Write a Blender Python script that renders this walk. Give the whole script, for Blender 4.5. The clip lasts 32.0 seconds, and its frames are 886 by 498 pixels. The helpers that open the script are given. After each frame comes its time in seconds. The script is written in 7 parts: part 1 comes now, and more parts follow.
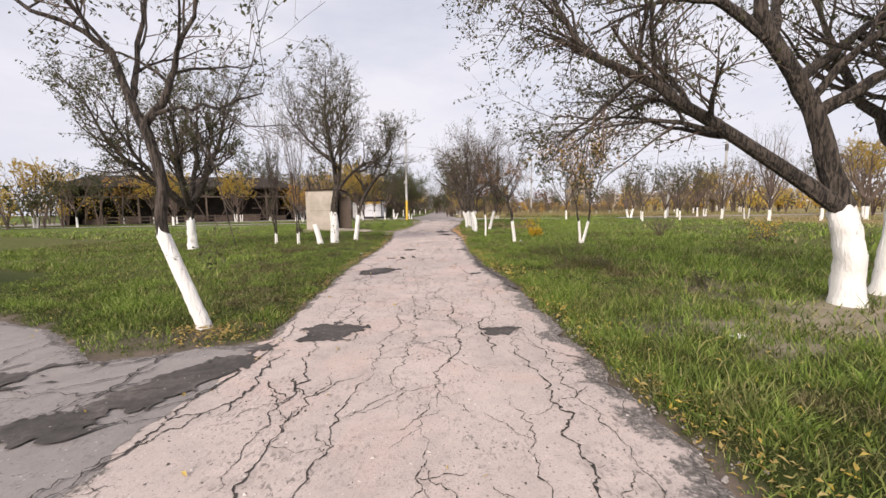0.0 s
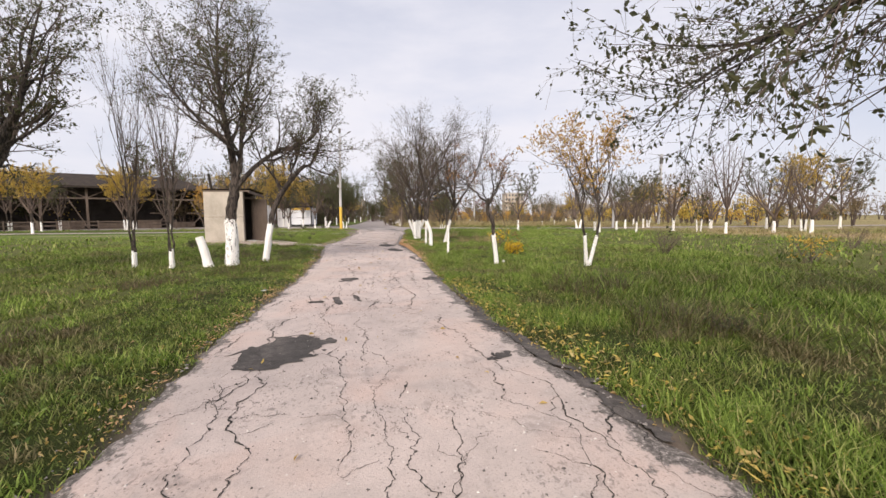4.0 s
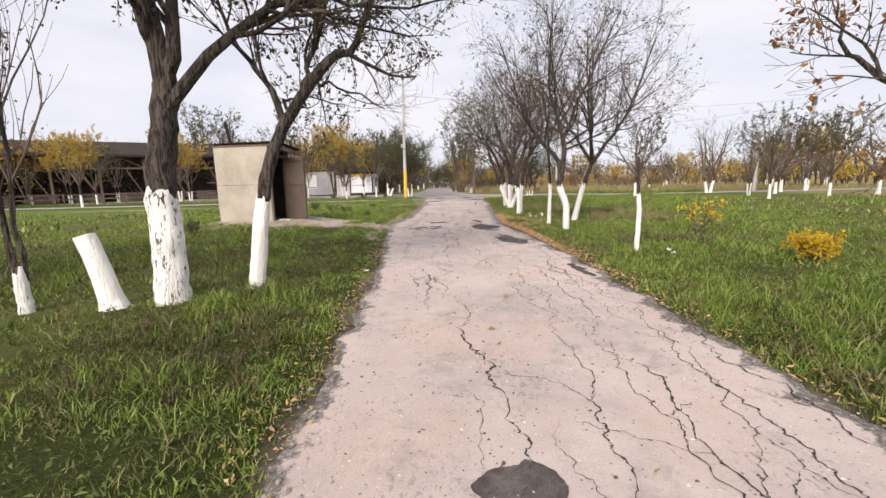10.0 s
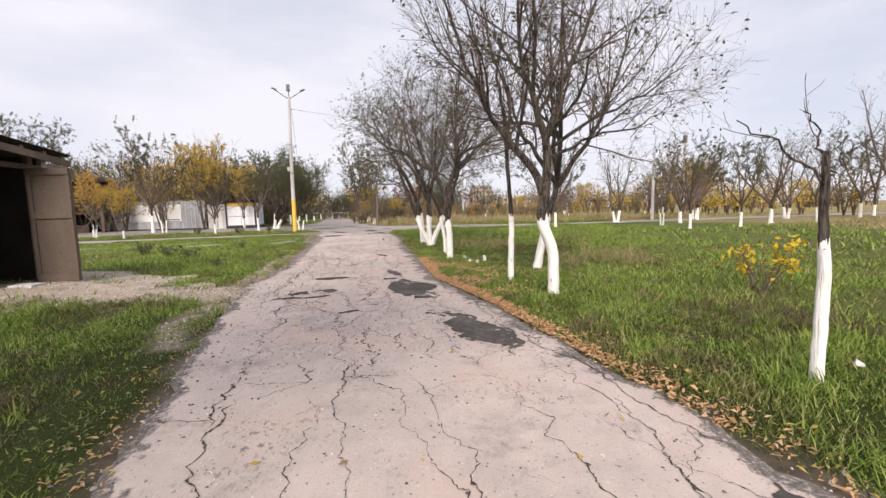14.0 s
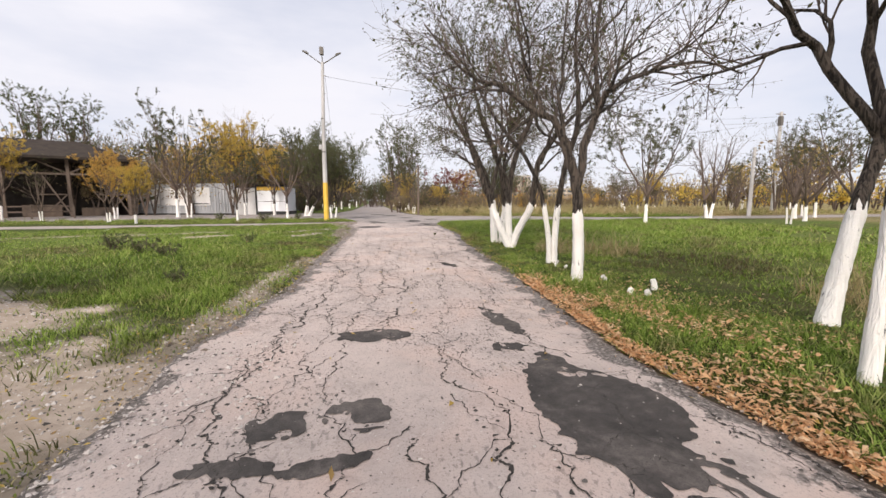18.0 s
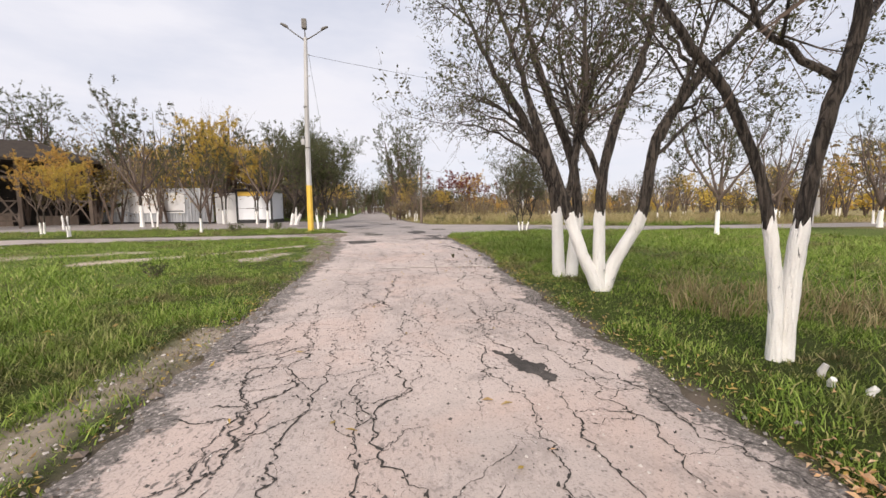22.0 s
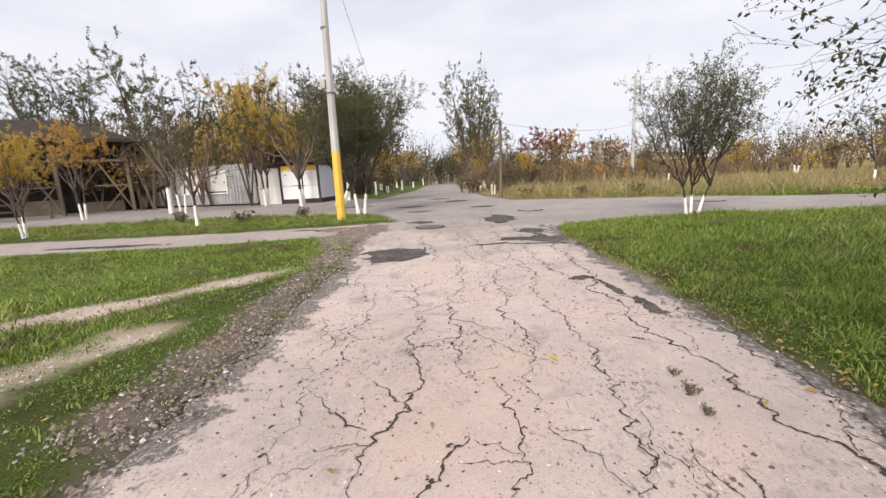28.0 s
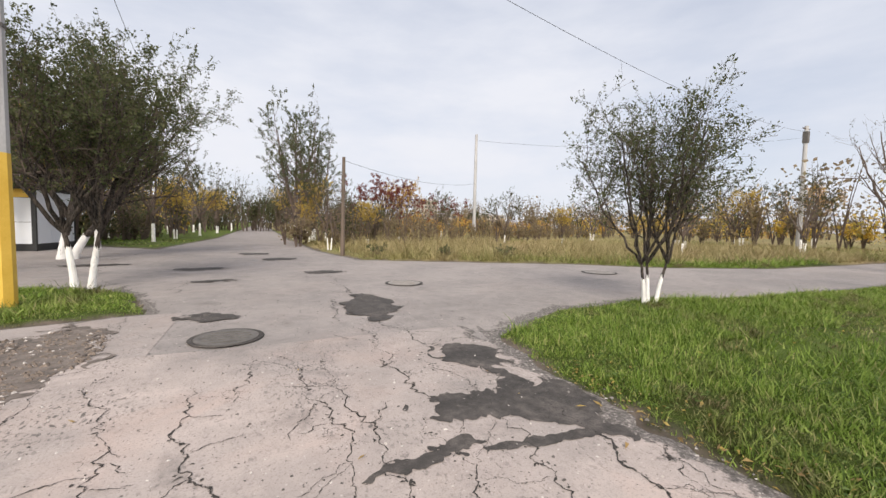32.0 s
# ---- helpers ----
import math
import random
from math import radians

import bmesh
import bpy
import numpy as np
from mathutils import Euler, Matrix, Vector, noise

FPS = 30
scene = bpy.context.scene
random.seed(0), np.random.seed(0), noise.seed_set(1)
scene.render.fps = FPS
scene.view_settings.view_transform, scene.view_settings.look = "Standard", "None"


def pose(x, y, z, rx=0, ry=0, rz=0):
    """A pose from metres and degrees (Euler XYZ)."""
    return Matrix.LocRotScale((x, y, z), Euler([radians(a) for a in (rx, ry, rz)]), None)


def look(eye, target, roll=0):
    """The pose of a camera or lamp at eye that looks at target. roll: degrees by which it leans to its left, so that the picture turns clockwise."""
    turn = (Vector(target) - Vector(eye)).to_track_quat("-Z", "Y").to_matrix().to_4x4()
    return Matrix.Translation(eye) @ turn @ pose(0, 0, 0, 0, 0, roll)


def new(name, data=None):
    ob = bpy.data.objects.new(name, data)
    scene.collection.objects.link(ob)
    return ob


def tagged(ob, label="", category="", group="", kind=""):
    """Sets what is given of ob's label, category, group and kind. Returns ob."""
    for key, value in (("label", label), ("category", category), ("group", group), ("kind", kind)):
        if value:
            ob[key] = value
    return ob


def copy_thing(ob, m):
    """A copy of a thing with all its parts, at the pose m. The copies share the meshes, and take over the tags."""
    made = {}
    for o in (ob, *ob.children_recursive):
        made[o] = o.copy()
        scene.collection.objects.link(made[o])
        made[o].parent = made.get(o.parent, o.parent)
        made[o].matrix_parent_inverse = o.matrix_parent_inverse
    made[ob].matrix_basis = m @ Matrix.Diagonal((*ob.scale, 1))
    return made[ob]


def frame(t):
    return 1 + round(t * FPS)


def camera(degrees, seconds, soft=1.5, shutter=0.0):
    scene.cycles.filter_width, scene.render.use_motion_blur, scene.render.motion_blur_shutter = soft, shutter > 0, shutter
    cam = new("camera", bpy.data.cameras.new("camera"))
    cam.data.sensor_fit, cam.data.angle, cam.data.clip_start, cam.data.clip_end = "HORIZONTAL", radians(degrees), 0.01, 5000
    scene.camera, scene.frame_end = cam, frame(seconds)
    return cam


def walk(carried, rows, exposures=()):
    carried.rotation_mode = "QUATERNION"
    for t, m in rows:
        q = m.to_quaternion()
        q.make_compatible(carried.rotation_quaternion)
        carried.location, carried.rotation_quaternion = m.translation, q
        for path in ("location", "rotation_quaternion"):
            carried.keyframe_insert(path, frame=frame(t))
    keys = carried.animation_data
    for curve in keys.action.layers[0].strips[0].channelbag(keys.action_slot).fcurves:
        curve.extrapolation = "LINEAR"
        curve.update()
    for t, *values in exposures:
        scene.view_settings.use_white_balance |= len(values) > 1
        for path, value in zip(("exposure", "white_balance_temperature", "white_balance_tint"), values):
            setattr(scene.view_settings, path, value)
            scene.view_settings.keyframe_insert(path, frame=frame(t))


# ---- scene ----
cam = camera(96.0, 32.0)
METRES, EYE, TILT, LEAN, TURN = 38.61, 1.35, -0.85, 0.0, 0.0
ROWS = [
    (0.0, 0.0, 0.0, 0.0, -0.09, -4.97, 0.98),
    (0.5, -0.0022, 0.0144, 0.0002, -1.28, -4.9, 0.87),
    (1.0, -0.0026, 0.0289, -0.0002, -2.17, -4.68, 0.58),
    (1.5, -0.0042, 0.0436, 0.0004, -3.85, -4.49, 0.31),
    (2.0, -0.0054, 0.0577, -0.0, -6.5, -4.33, 0.33),
    (2.5, -0.0067, 0.0733, 0.0005, -9.5, -4.05, 0.47),
    (4.5, -0.0165, 0.1328, 0.0015, -9.21, -3.85, 0.22),
    (5.0, -0.0212, 0.1475, 0.0015, -8.15, -4.74, 0.36),
    (5.5, -0.0237, 0.1628, 0.001, -7.43, -5.97, 0.6),
    (6.0, -0.0266, 0.1786, 0.0015, -6.92, -7.42, 0.8),
    (6.5, -0.0291, 0.1936, 0.0011, -6.58, -8.73, 0.95),
    (7.0, -0.0314, 0.2098, 0.0025, -6.5, -9.47, 0.92),
    (7.5, -0.0331, 0.225, 0.0025, -6.78, -9.84, 0.95),
    (8.0, -0.0329, 0.2406, 0.0026, -6.71, -9.6, 0.82),
    (8.5, -0.0336, 0.2565, 0.0028, -6.15, -9.37, 0.74),
    (9.0, -0.0337, 0.2729, 0.0026, -4.33, -9.04, 0.76),
    (9.5, -0.0352, 0.2889, 0.0022, -2.55, -8.95, 0.84),
    (10.0, -0.0363, 0.3043, 0.0025, -0.84, -8.59, 1.29),
    (10.5, -0.0379, 0.32, 0.003, -3.66, -7.53, 0.89),
    (11.0, -0.0381, 0.3356, 0.0022, -7.93, -7.03, 1.08),
    (11.5, -0.0383, 0.3513, 0.0022, -11.56, -6.88, 1.48),
    (12.0, -0.0367, 0.3655, 0.0032, -14.64, -6.63, 1.84),
    (12.5, -0.0342, 0.381, 0.0037, -17.29, -6.14, 2.13),
    (13.0, -0.0327, 0.3964, 0.0042, -19.02, -5.83, 2.22),
    (13.5, -0.0305, 0.4118, 0.0045, -18.0, -5.24, 1.98),
    (14.0, -0.0316, 0.427, 0.0047, -14.87, -4.7, 1.61),
    (14.5, -0.0318, 0.4423, 0.0045, -11.74, -4.17, 1.28),
    (15.0, -0.0339, 0.4579, 0.0047, -9.26, -3.99, 0.99),
    (15.5, -0.0345, 0.4725, 0.0049, -7.63, -4.33, 1.02),
    (17.5, -0.0347, 0.5329, 0.0041, -8.45, -5.62, 0.45),
    (18.0, -0.0349, 0.5470, 0.0039, -10.04, -6.03, 0.37),
    (18.5, -0.0361, 0.5603, 0.0044, -11.25, -5.98, 0.44),
    (19.0, -0.0350, 0.5731, 0.0043, -11.25, -5.38, 0.5),
    (19.5, -0.0360, 0.5861, 0.0048, -10.63, -4.59, 0.49),
    (20.0, -0.0347, 0.6000, 0.0047, -9.63, -4.07, 0.45),
    (20.5, -0.0337, 0.6154, 0.0051, -9.67, -4.36, 0.44),
    (21.0, -0.0309, 0.6311, 0.0052, -10.14, -4.76, 0.5),
    (21.5, -0.0294, 0.6475, 0.0058, -10.27, -4.94, 0.44),
    (22.0, -0.0284, 0.6636, 0.0061, -10.12, -5.17, 0.54),
    (22.5, -0.0267, 0.6798, 0.0062, -8.92, -5.48, 0.7),
    (23.0, -0.0252, 0.6953, 0.0065, -7.78, -6.14, 0.92),
    (23.5, -0.0236, 0.7105, 0.0078, -6.08, -6.83, 1.36),
    (24.0, -0.0245, 0.7259, 0.0078, -5.81, -7.6, 1.87),
    (24.5, -0.023, 0.7417, 0.0083, -6.08, -7.67, 2.22),
    (26.5, -0.0165, 0.8028, 0.0095, -3.17, -8.91, 2.39),
    (27.0, -0.0163, 0.8193, 0.0107, -0.2, -10.12, 3.33),
    (27.5, -0.0162, 0.8356, 0.0115, 0.95, -10.12, 3.62),
    (28.0, -0.0143, 0.8527, 0.0118, 0.27, -9.4, 2.73),
    (28.5, -0.0152, 0.8706, 0.0121, -1.07, -8.13, 1.73),
    (29.0, -0.0149, 0.8889, 0.0131, -2.51, -7.01, 1.33),
    (29.5, -0.0163, 0.9063, 0.0138, -4.42, -6.04, 1.12),
    (30.0, -0.0161, 0.9232, 0.0143, -6.58, -4.98, 1.34),
    (30.5, -0.0176, 0.9407, 0.0144, -11.13, -3.64, 0.65),
    (31.0, -0.0158, 0.9582, 0.014, -16.85, -3.05, -0.27),
    (31.5, -0.0169, 0.9759, 0.015, -21.65, -2.89, -0.71),
    (32.0, -0.0166, 0.9938, 0.0155, -24.63, -2.57, -0.75),
]
walk(cam, [(t, pose(0, 0, EYE, TILT, LEAN, TURN) @ pose(METRES * x, METRES * y, METRES * z, 90 + pitch, roll, yaw)) for t, x, y, z, yaw, pitch, roll in ROWS], exposures=[(0.0, 0.11, 6700, 15), (6.0, 0.15, 6700, 14), (9.0, 0.2, 6700, 14), (13.0, 0.2, 6700, 14), (19.0, 0.2, 6700, 13), (24.0, 0.12, 6700, 13), (28.0, 0.22, 6700, 12), (30.0, 0.16, 6600, 11), (32.0, 0.11, 6600, 10)])

# ---- world, sun and exposure ----
U = 1.35 / 1.5                      # metres in one unit of the plan; every builder below scales by it

world = bpy.data.worlds.new("overcast_sky")
scene.world = world
world.use_nodes = True
wn, wl = world.node_tree.nodes, world.node_tree.links
sky = wn.new("ShaderNodeTexSky")
sky.sky_type, sky.sun_disc = 'NISHITA', False
sky.sun_elevation, sky.sun_rotation = radians(36), radians(203)
geo = wn.new("ShaderNodeTexCoord")
mp = wn.new("ShaderNodeMapping")
mp.inputs['Scale'].default_value = (1.0, 1.0, 3.2)
cl = wn.new("ShaderNodeTexNoise")
cl.inputs['Scale'].default_value, cl.inputs['Detail'].default_value = 1.7, 6.0
cl.inputs['Roughness'].default_value = 0.55
cr = wn.new("ShaderNodeValToRGB")
cr.color_ramp.elements[0].position, cr.color_ramp.elements[0].color = 0.25, (0.66, 0.66, 0.66, 1)
cr.color_ramp.elements[1].position, cr.color_ramp.elements[1].color = 0.62, (1, 1, 1, 1)
cc = wn.new("ShaderNodeValToRGB")
cc.color_ramp.elements[0].position, cc.color_ramp.elements[0].color = 0.3, (0.755, 0.80, 0.925, 1)
cc.color_ramp.elements[1].position, cc.color_ramp.elements[1].color = 0.7, (0.865, 0.885, 0.955, 1)
sc = wn.new("ShaderNodeMix")
sc.data_type, sc.blend_type = 'RGBA', 'MULTIPLY'
sc.inputs[0].default_value = 1.0
sc.inputs[7].default_value = (9.2, 9.2, 9.2, 1)
mx = wn.new("ShaderNodeMix")
mx.data_type = 'RGBA'
wl.new(geo.outputs['Generated'], mp.inputs['Vector'])
wl.new(mp.outputs['Vector'], cl.inputs['Vector'])
wl.new(cl.outputs['Fac'], cr.inputs['Fac'])
wl.new(cl.outputs['Fac'], cc.inputs['Fac'])
wl.new(cc.outputs['Color'], sc.inputs[6])
wl.new(cr.outputs['Color'], mx.inputs[0])
wl.new(sky.outputs['Color'], mx.inputs[6])
wl.new(sc.outputs[2], mx.inputs[7])
wl.new(mx.outputs[2], wn['Background'].inputs['Color'])
wn['Background'].inputs['Strength'].default_value = 0.10

sun = new("sun", bpy.data.lights.new("sun", 'SUN'))
sun.data.energy, sun.data.angle, sun.data.color = 3.9, radians(30), (1.0, 0.925, 0.83)
sun.matrix_world = look((-6, -14, 11), (0, 0, 0))


# ---- materials ----
def nodes_of(name, rough=0.85, metal=0.0):
    m = bpy.data.materials.new(name)
    m.use_nodes = True
    nt = m.node_tree
    b = nt.nodes['Principled BSDF']
    b.inputs['Roughness'].default_value, b.inputs['Metallic'].default_value = rough, metal
    return m, nt, b


def add(nt, kind, **vals):
    n = nt.nodes.new(kind)
    for k, v in vals.items():
        key = k.replace('_', ' ')
        if key in n.inputs:
            n.inputs[key].default_value = v
    return n


def position(nt, scale=(1, 1, 1)):
    src = nt.nodes.new("ShaderNodeNewGeometry")
    mpg = nt.nodes.new("ShaderNodeMapping")
    mpg.inputs['Scale'].default_value = scale
    nt.links.new(src.outputs['Position'], mpg.inputs['Vector'])
    return mpg.outputs['Vector']


def noise_fac(nt, vec, scale, detail=4.0, rough=0.6, distort=0.0):
    n = add(nt, "ShaderNodeTexNoise", Scale=scale, Detail=detail, Roughness=rough, Distortion=distort)
    nt.links.new(vec, n.inputs['Vector'])
    return n.outputs['Fac']


def ramp(nt, fac, *stops):
    n = nt.nodes.new("ShaderNodeValToRGB")
    el = n.color_ramp.elements
    while len(el) < len(stops):
        el.new(0.5)
    for e, (p, c) in zip(el, stops):
        e.position = p
        e.color = (c, c, c, 1) if isinstance(c, (int, float)) else (*c, 1)
    nt.links.new(fac, n.inputs['Fac'])
    return n.outputs['Color']


def mixc(nt, fac, a, b, mode='MIX'):
    n = nt.nodes.new("ShaderNodeMix")
    n.data_type, n.blend_type = 'RGBA', mode
    for sock, v in ((0, fac), (6, a), (7, b)):
        if isinstance(v, bpy.types.NodeSocket):
            nt.links.new(v, n.inputs[sock])
        elif sock == 0:
            n.inputs[0].default_value = v
        else:
            n.inputs[sock].default_value = (*v, 1)
    return n.outputs[2]


def mathn(nt, op, a, b=0.0):
    n = nt.nodes.new("ShaderNodeMath")
    n.operation = op
    for i, v in enumerate((a, b)):
        if isinstance(v, bpy.types.NodeSocket):
            nt.links.new(v, n.inputs[i])
        else:
            n.inputs[i].default_value = v
    return n.outputs[0]


def attr(nt, name):
    n = nt.nodes.new("ShaderNodeAttribute")
    n.attribute_name = name
    return n.outputs['Fac']


def bump(nt, b, height, strength=0.4, dist=0.02):
    n = add(nt, "ShaderNodeBump", Strength=strength, Distance=dist)
    nt.links.new(height, n.inputs['Height'])
    nt.links.new(n.outputs['Normal'], b.inputs['Normal'])


def plain(name, ca, cb, scale=6.0, rough=0.8, metal=0.0, relief=0.3, stretch=(1, 1, 1), fine=60.0, dist=0.01):
    """Two tones mixed at two scales, with fine relief."""
    m, nt, b = nodes_of(name, rough, metal)
    v = position(nt, stretch)
    big = noise_fac(nt, v, scale, 5)
    small = noise_fac(nt, v, fine, 3)
    mixed = mathn(nt, 'ADD', mathn(nt, 'MULTIPLY', big, 0.65), mathn(nt, 'MULTIPLY', small, 0.35))
    nt.links.new(ramp(nt, mixed, (0.32, ca), (0.66, cb)), b.inputs['Base Color'])
    bump(nt, b, mixed, relief, dist)
    return m


def leaf_material(name, *tones):
    m, nt, b = nodes_of(name, 0.6)
    g = nt.nodes.new("ShaderNodeNewGeometry")
    n = len(tones)
    c = ramp(nt, g.outputs['Random Per Island'], *[(i / max(1, n - 1), t) for i, t in enumerate(tones)])
    nt.links.new(c, b.inputs['Base Color'])
    tr = nt.nodes.new("ShaderNodeBsdfTranslucent")
    nt.links.new(c, tr.inputs['Color'])
    ms = nt.nodes.new("ShaderNodeMixShader")
    ms.inputs[0].default_value = 0.42
    nt.links.new(b.outputs[0], ms.inputs[1])
    nt.links.new(tr.outputs[0], ms.inputs[2])
    nt.links.new(ms.outputs[0], nt.nodes['Material Output'].inputs['Surface'])
    return m


def make_asphalt(name, light, dark, grey_light, grey_dark, pinkness, crack_amount):
    """Old bleached asphalt: aggregate, stains, and a web of open cracks that run mostly along the road."""
    m, nt, b = nodes_of(name, 0.9)
    v = position(nt)
    stain = noise_fac(nt, v, 0.55, 6, 0.62)
    mott = noise_fac(nt, v, 4.0, 5, 0.65)
    grit = noise_fac(nt, v, 75.0, 4, 0.8)
    age = mathn(nt, 'ADD', mathn(nt, 'MULTIPLY', stain, 0.6), mathn(nt, 'MULTIPLY', mott, 0.4))
    base = ramp(nt, age, (0.36, dark), (0.58, light))
    base = mixc(nt, ramp(nt, noise_fac(nt, v, 0.9, 4, 0.6, 0.6), (0.5, 0.0), (0.68, pinkness)), base, (0.55, 0.41, 0.35))
    base = mixc(nt, attr(nt, "grey"), base, ramp(nt, age, (0.36, grey_dark), (0.58, grey_light)))
    pit = nt.nodes.new("ShaderNodeTexVoronoi")
    pit.inputs['Scale'].default_value = 44.0
    nt.links.new(v, pit.inputs['Vector'])
    base = mixc(nt, mathn(nt, 'MULTIPLY', ramp(nt, grit, (0.34, 0.6), (0.47, 0.0)), ramp(nt, attr(nt, "wear"), (0.76, 0.45), (1.0, 1.0))), base, (0.13, 0.118, 0.11))
    hole = noise_fac(nt, v, 21.0, 3, 0.6)
    base = mixc(nt, ramp(nt, hole, (0.27, 0.8), (0.31, 0.0)), base, (0.075, 0.068, 0.06))
    # ravelled spots, thickest where the road is most worn
    pock = noise_fac(nt, position(nt, (1.0, 0.55, 1.0)), 34.0, 3, 0.6, 0.5)
    rav = mathn(nt, 'ADD', noise_fac(nt, v, 1.3, 4, 0.6), mathn(nt, 'MULTIPLY', mathn(nt, 'SUBTRACT', attr(nt, "wear"), 0.95), 0.45))
    rav = mathn(nt, 'MULTIPLY', ramp(nt, rav, (0.44, 0.0), (0.68, 1.0)), ramp(nt, pock, (0.56, 0.0), (0.62, 0.85)))
    base = mixc(nt, rav, base, (0.095, 0.085, 0.078))
    chip = nt.nodes.new("ShaderNodeSeparateColor")
    nt.links.new(pit.outputs['Color'], chip.inputs[0])
    spot = ramp(nt, pit.outputs['Distance'], (0.22, 1.0), (0.34, 0.0))
    base = mixc(nt, mathn(nt, 'MULTIPLY', spot, ramp(nt, chip.outputs[0], (0.93, 0.0), (0.97, 0.5))), base, (0.66, 0.60, 0.56))
    base = mixc(nt, mathn(nt, 'MULTIPLY', spot, ramp(nt, chip.outputs[1], (0.92, 0.0), (0.96, 0.7))), base, (0.11, 0.10, 0.092))
    dirt = noise_fac(nt, v, 1.7, 8, 0.72, 0.4)
    base = mixc(nt, ramp(nt, dirt, (0.56, 0.0), (0.72, 0.55)), base, (0.14, 0.125, 0.115))
    worn = mathn(nt, 'ADD', attr(nt, "edge"), mathn(nt, 'MULTIPLY', mathn(nt, 'SUBTRACT', noise_fac(nt, v, 3.2, 7, 0.7), 0.5), 1.7))
    crumbs = ramp(nt, noise_fac(nt, v, 32.0, 4, 0.75), (0.36, (0.040, 0.035, 0.031)), (0.54, (0.155, 0.138, 0.125)), (0.63, (0.42, 0.37, 0.34)))
    base = mixc(nt, ramp(nt, worn, (0.42, 0.0), (0.52, 0.92)), base, crumbs)
    # cracks
    warp = add(nt, "ShaderNodeTexNoise", Scale=2.4, Detail=3.0, Roughness=0.5)
    nt.links.new(v, warp.inputs['Vector'])
    wob = nt.nodes.new("ShaderNodeVectorMath")
    wob.operation = 'MULTIPLY_ADD'
    nt.links.new(warp.outputs['Color'], wob.inputs[0])
    wob.inputs[1].default_value = (0.30, 0.30, 0)
    jag = add(nt, "ShaderNodeTexNoise", Scale=17.0, Detail=3.0, Roughness=0.6)
    nt.links.new(v, jag.inputs['Vector'])
    jog = nt.nodes.new("ShaderNodeVectorMath")
    jog.operation = 'MULTIPLY_ADD'
    nt.links.new(jag.outputs['Color'], jog.inputs[0])
    jog.inputs[1].default_value = (0.045, 0.045, 0)
    nt.links.new(v, jog.inputs[2])
    nt.links.new(jog.outputs[0], wob.inputs[2])
    height = grit
    for scale, stretch, width, lo, hi in ((1.0, (4.2, 1.7, 0), 0.010, 0.68, 0.76), (1.0, (10.0, 8.0, 0), 0.018, 0.64, 0.72)):
        mpg = nt.nodes.new("ShaderNodeMapping")
        mpg.inputs['Scale'].default_value = stretch
        mpg.inputs['Location'].default_value = (scale * stretch[0], 3.1, 0)
        nt.links.new(wob.outputs[0], mpg.inputs['Vector'])
        vo = nt.nodes.new("ShaderNodeTexVoronoi")
        vo.feature = 'DISTANCE_TO_EDGE'
        nt.links.new(mpg.outputs['Vector'], vo.inputs['Vector'])
        vo.inputs['Scale'].default_value = 1.0
        vo.inputs['Randomness'].default_value = 0.86
        gate = ramp(nt, mathn(nt, 'ADD', noise_fac(nt, v, 0.75 + stretch[0] * 0.1, 4, 0.65), mathn(nt, 'MULTIPLY', mathn(nt, 'SUBTRACT', attr(nt, "wear"), 0.8), 0.30)), (lo, 0.0), (hi, 1.0))
        thin = mathn(nt, 'MULTIPLY', gate, width * crack_amount)
        thin = mathn(nt, 'MULTIPLY', thin, mathn(nt, 'ADD', noise_fac(nt, v, 9.0, 3), 0.45))
        line = mathn(nt, 'LESS_THAN', vo.outputs['Distance'], thin)
        base = mixc(nt, line, base, (0.035, 0.030, 0.027))
        height = mathn(nt, 'SUBTRACT', height, mathn(nt, 'MULTIPLY', line, 2.0))
    nt.links.new(base, b.inputs['Base Color'])
    bump(nt, b, height, 0.55, 0.008)
    return m


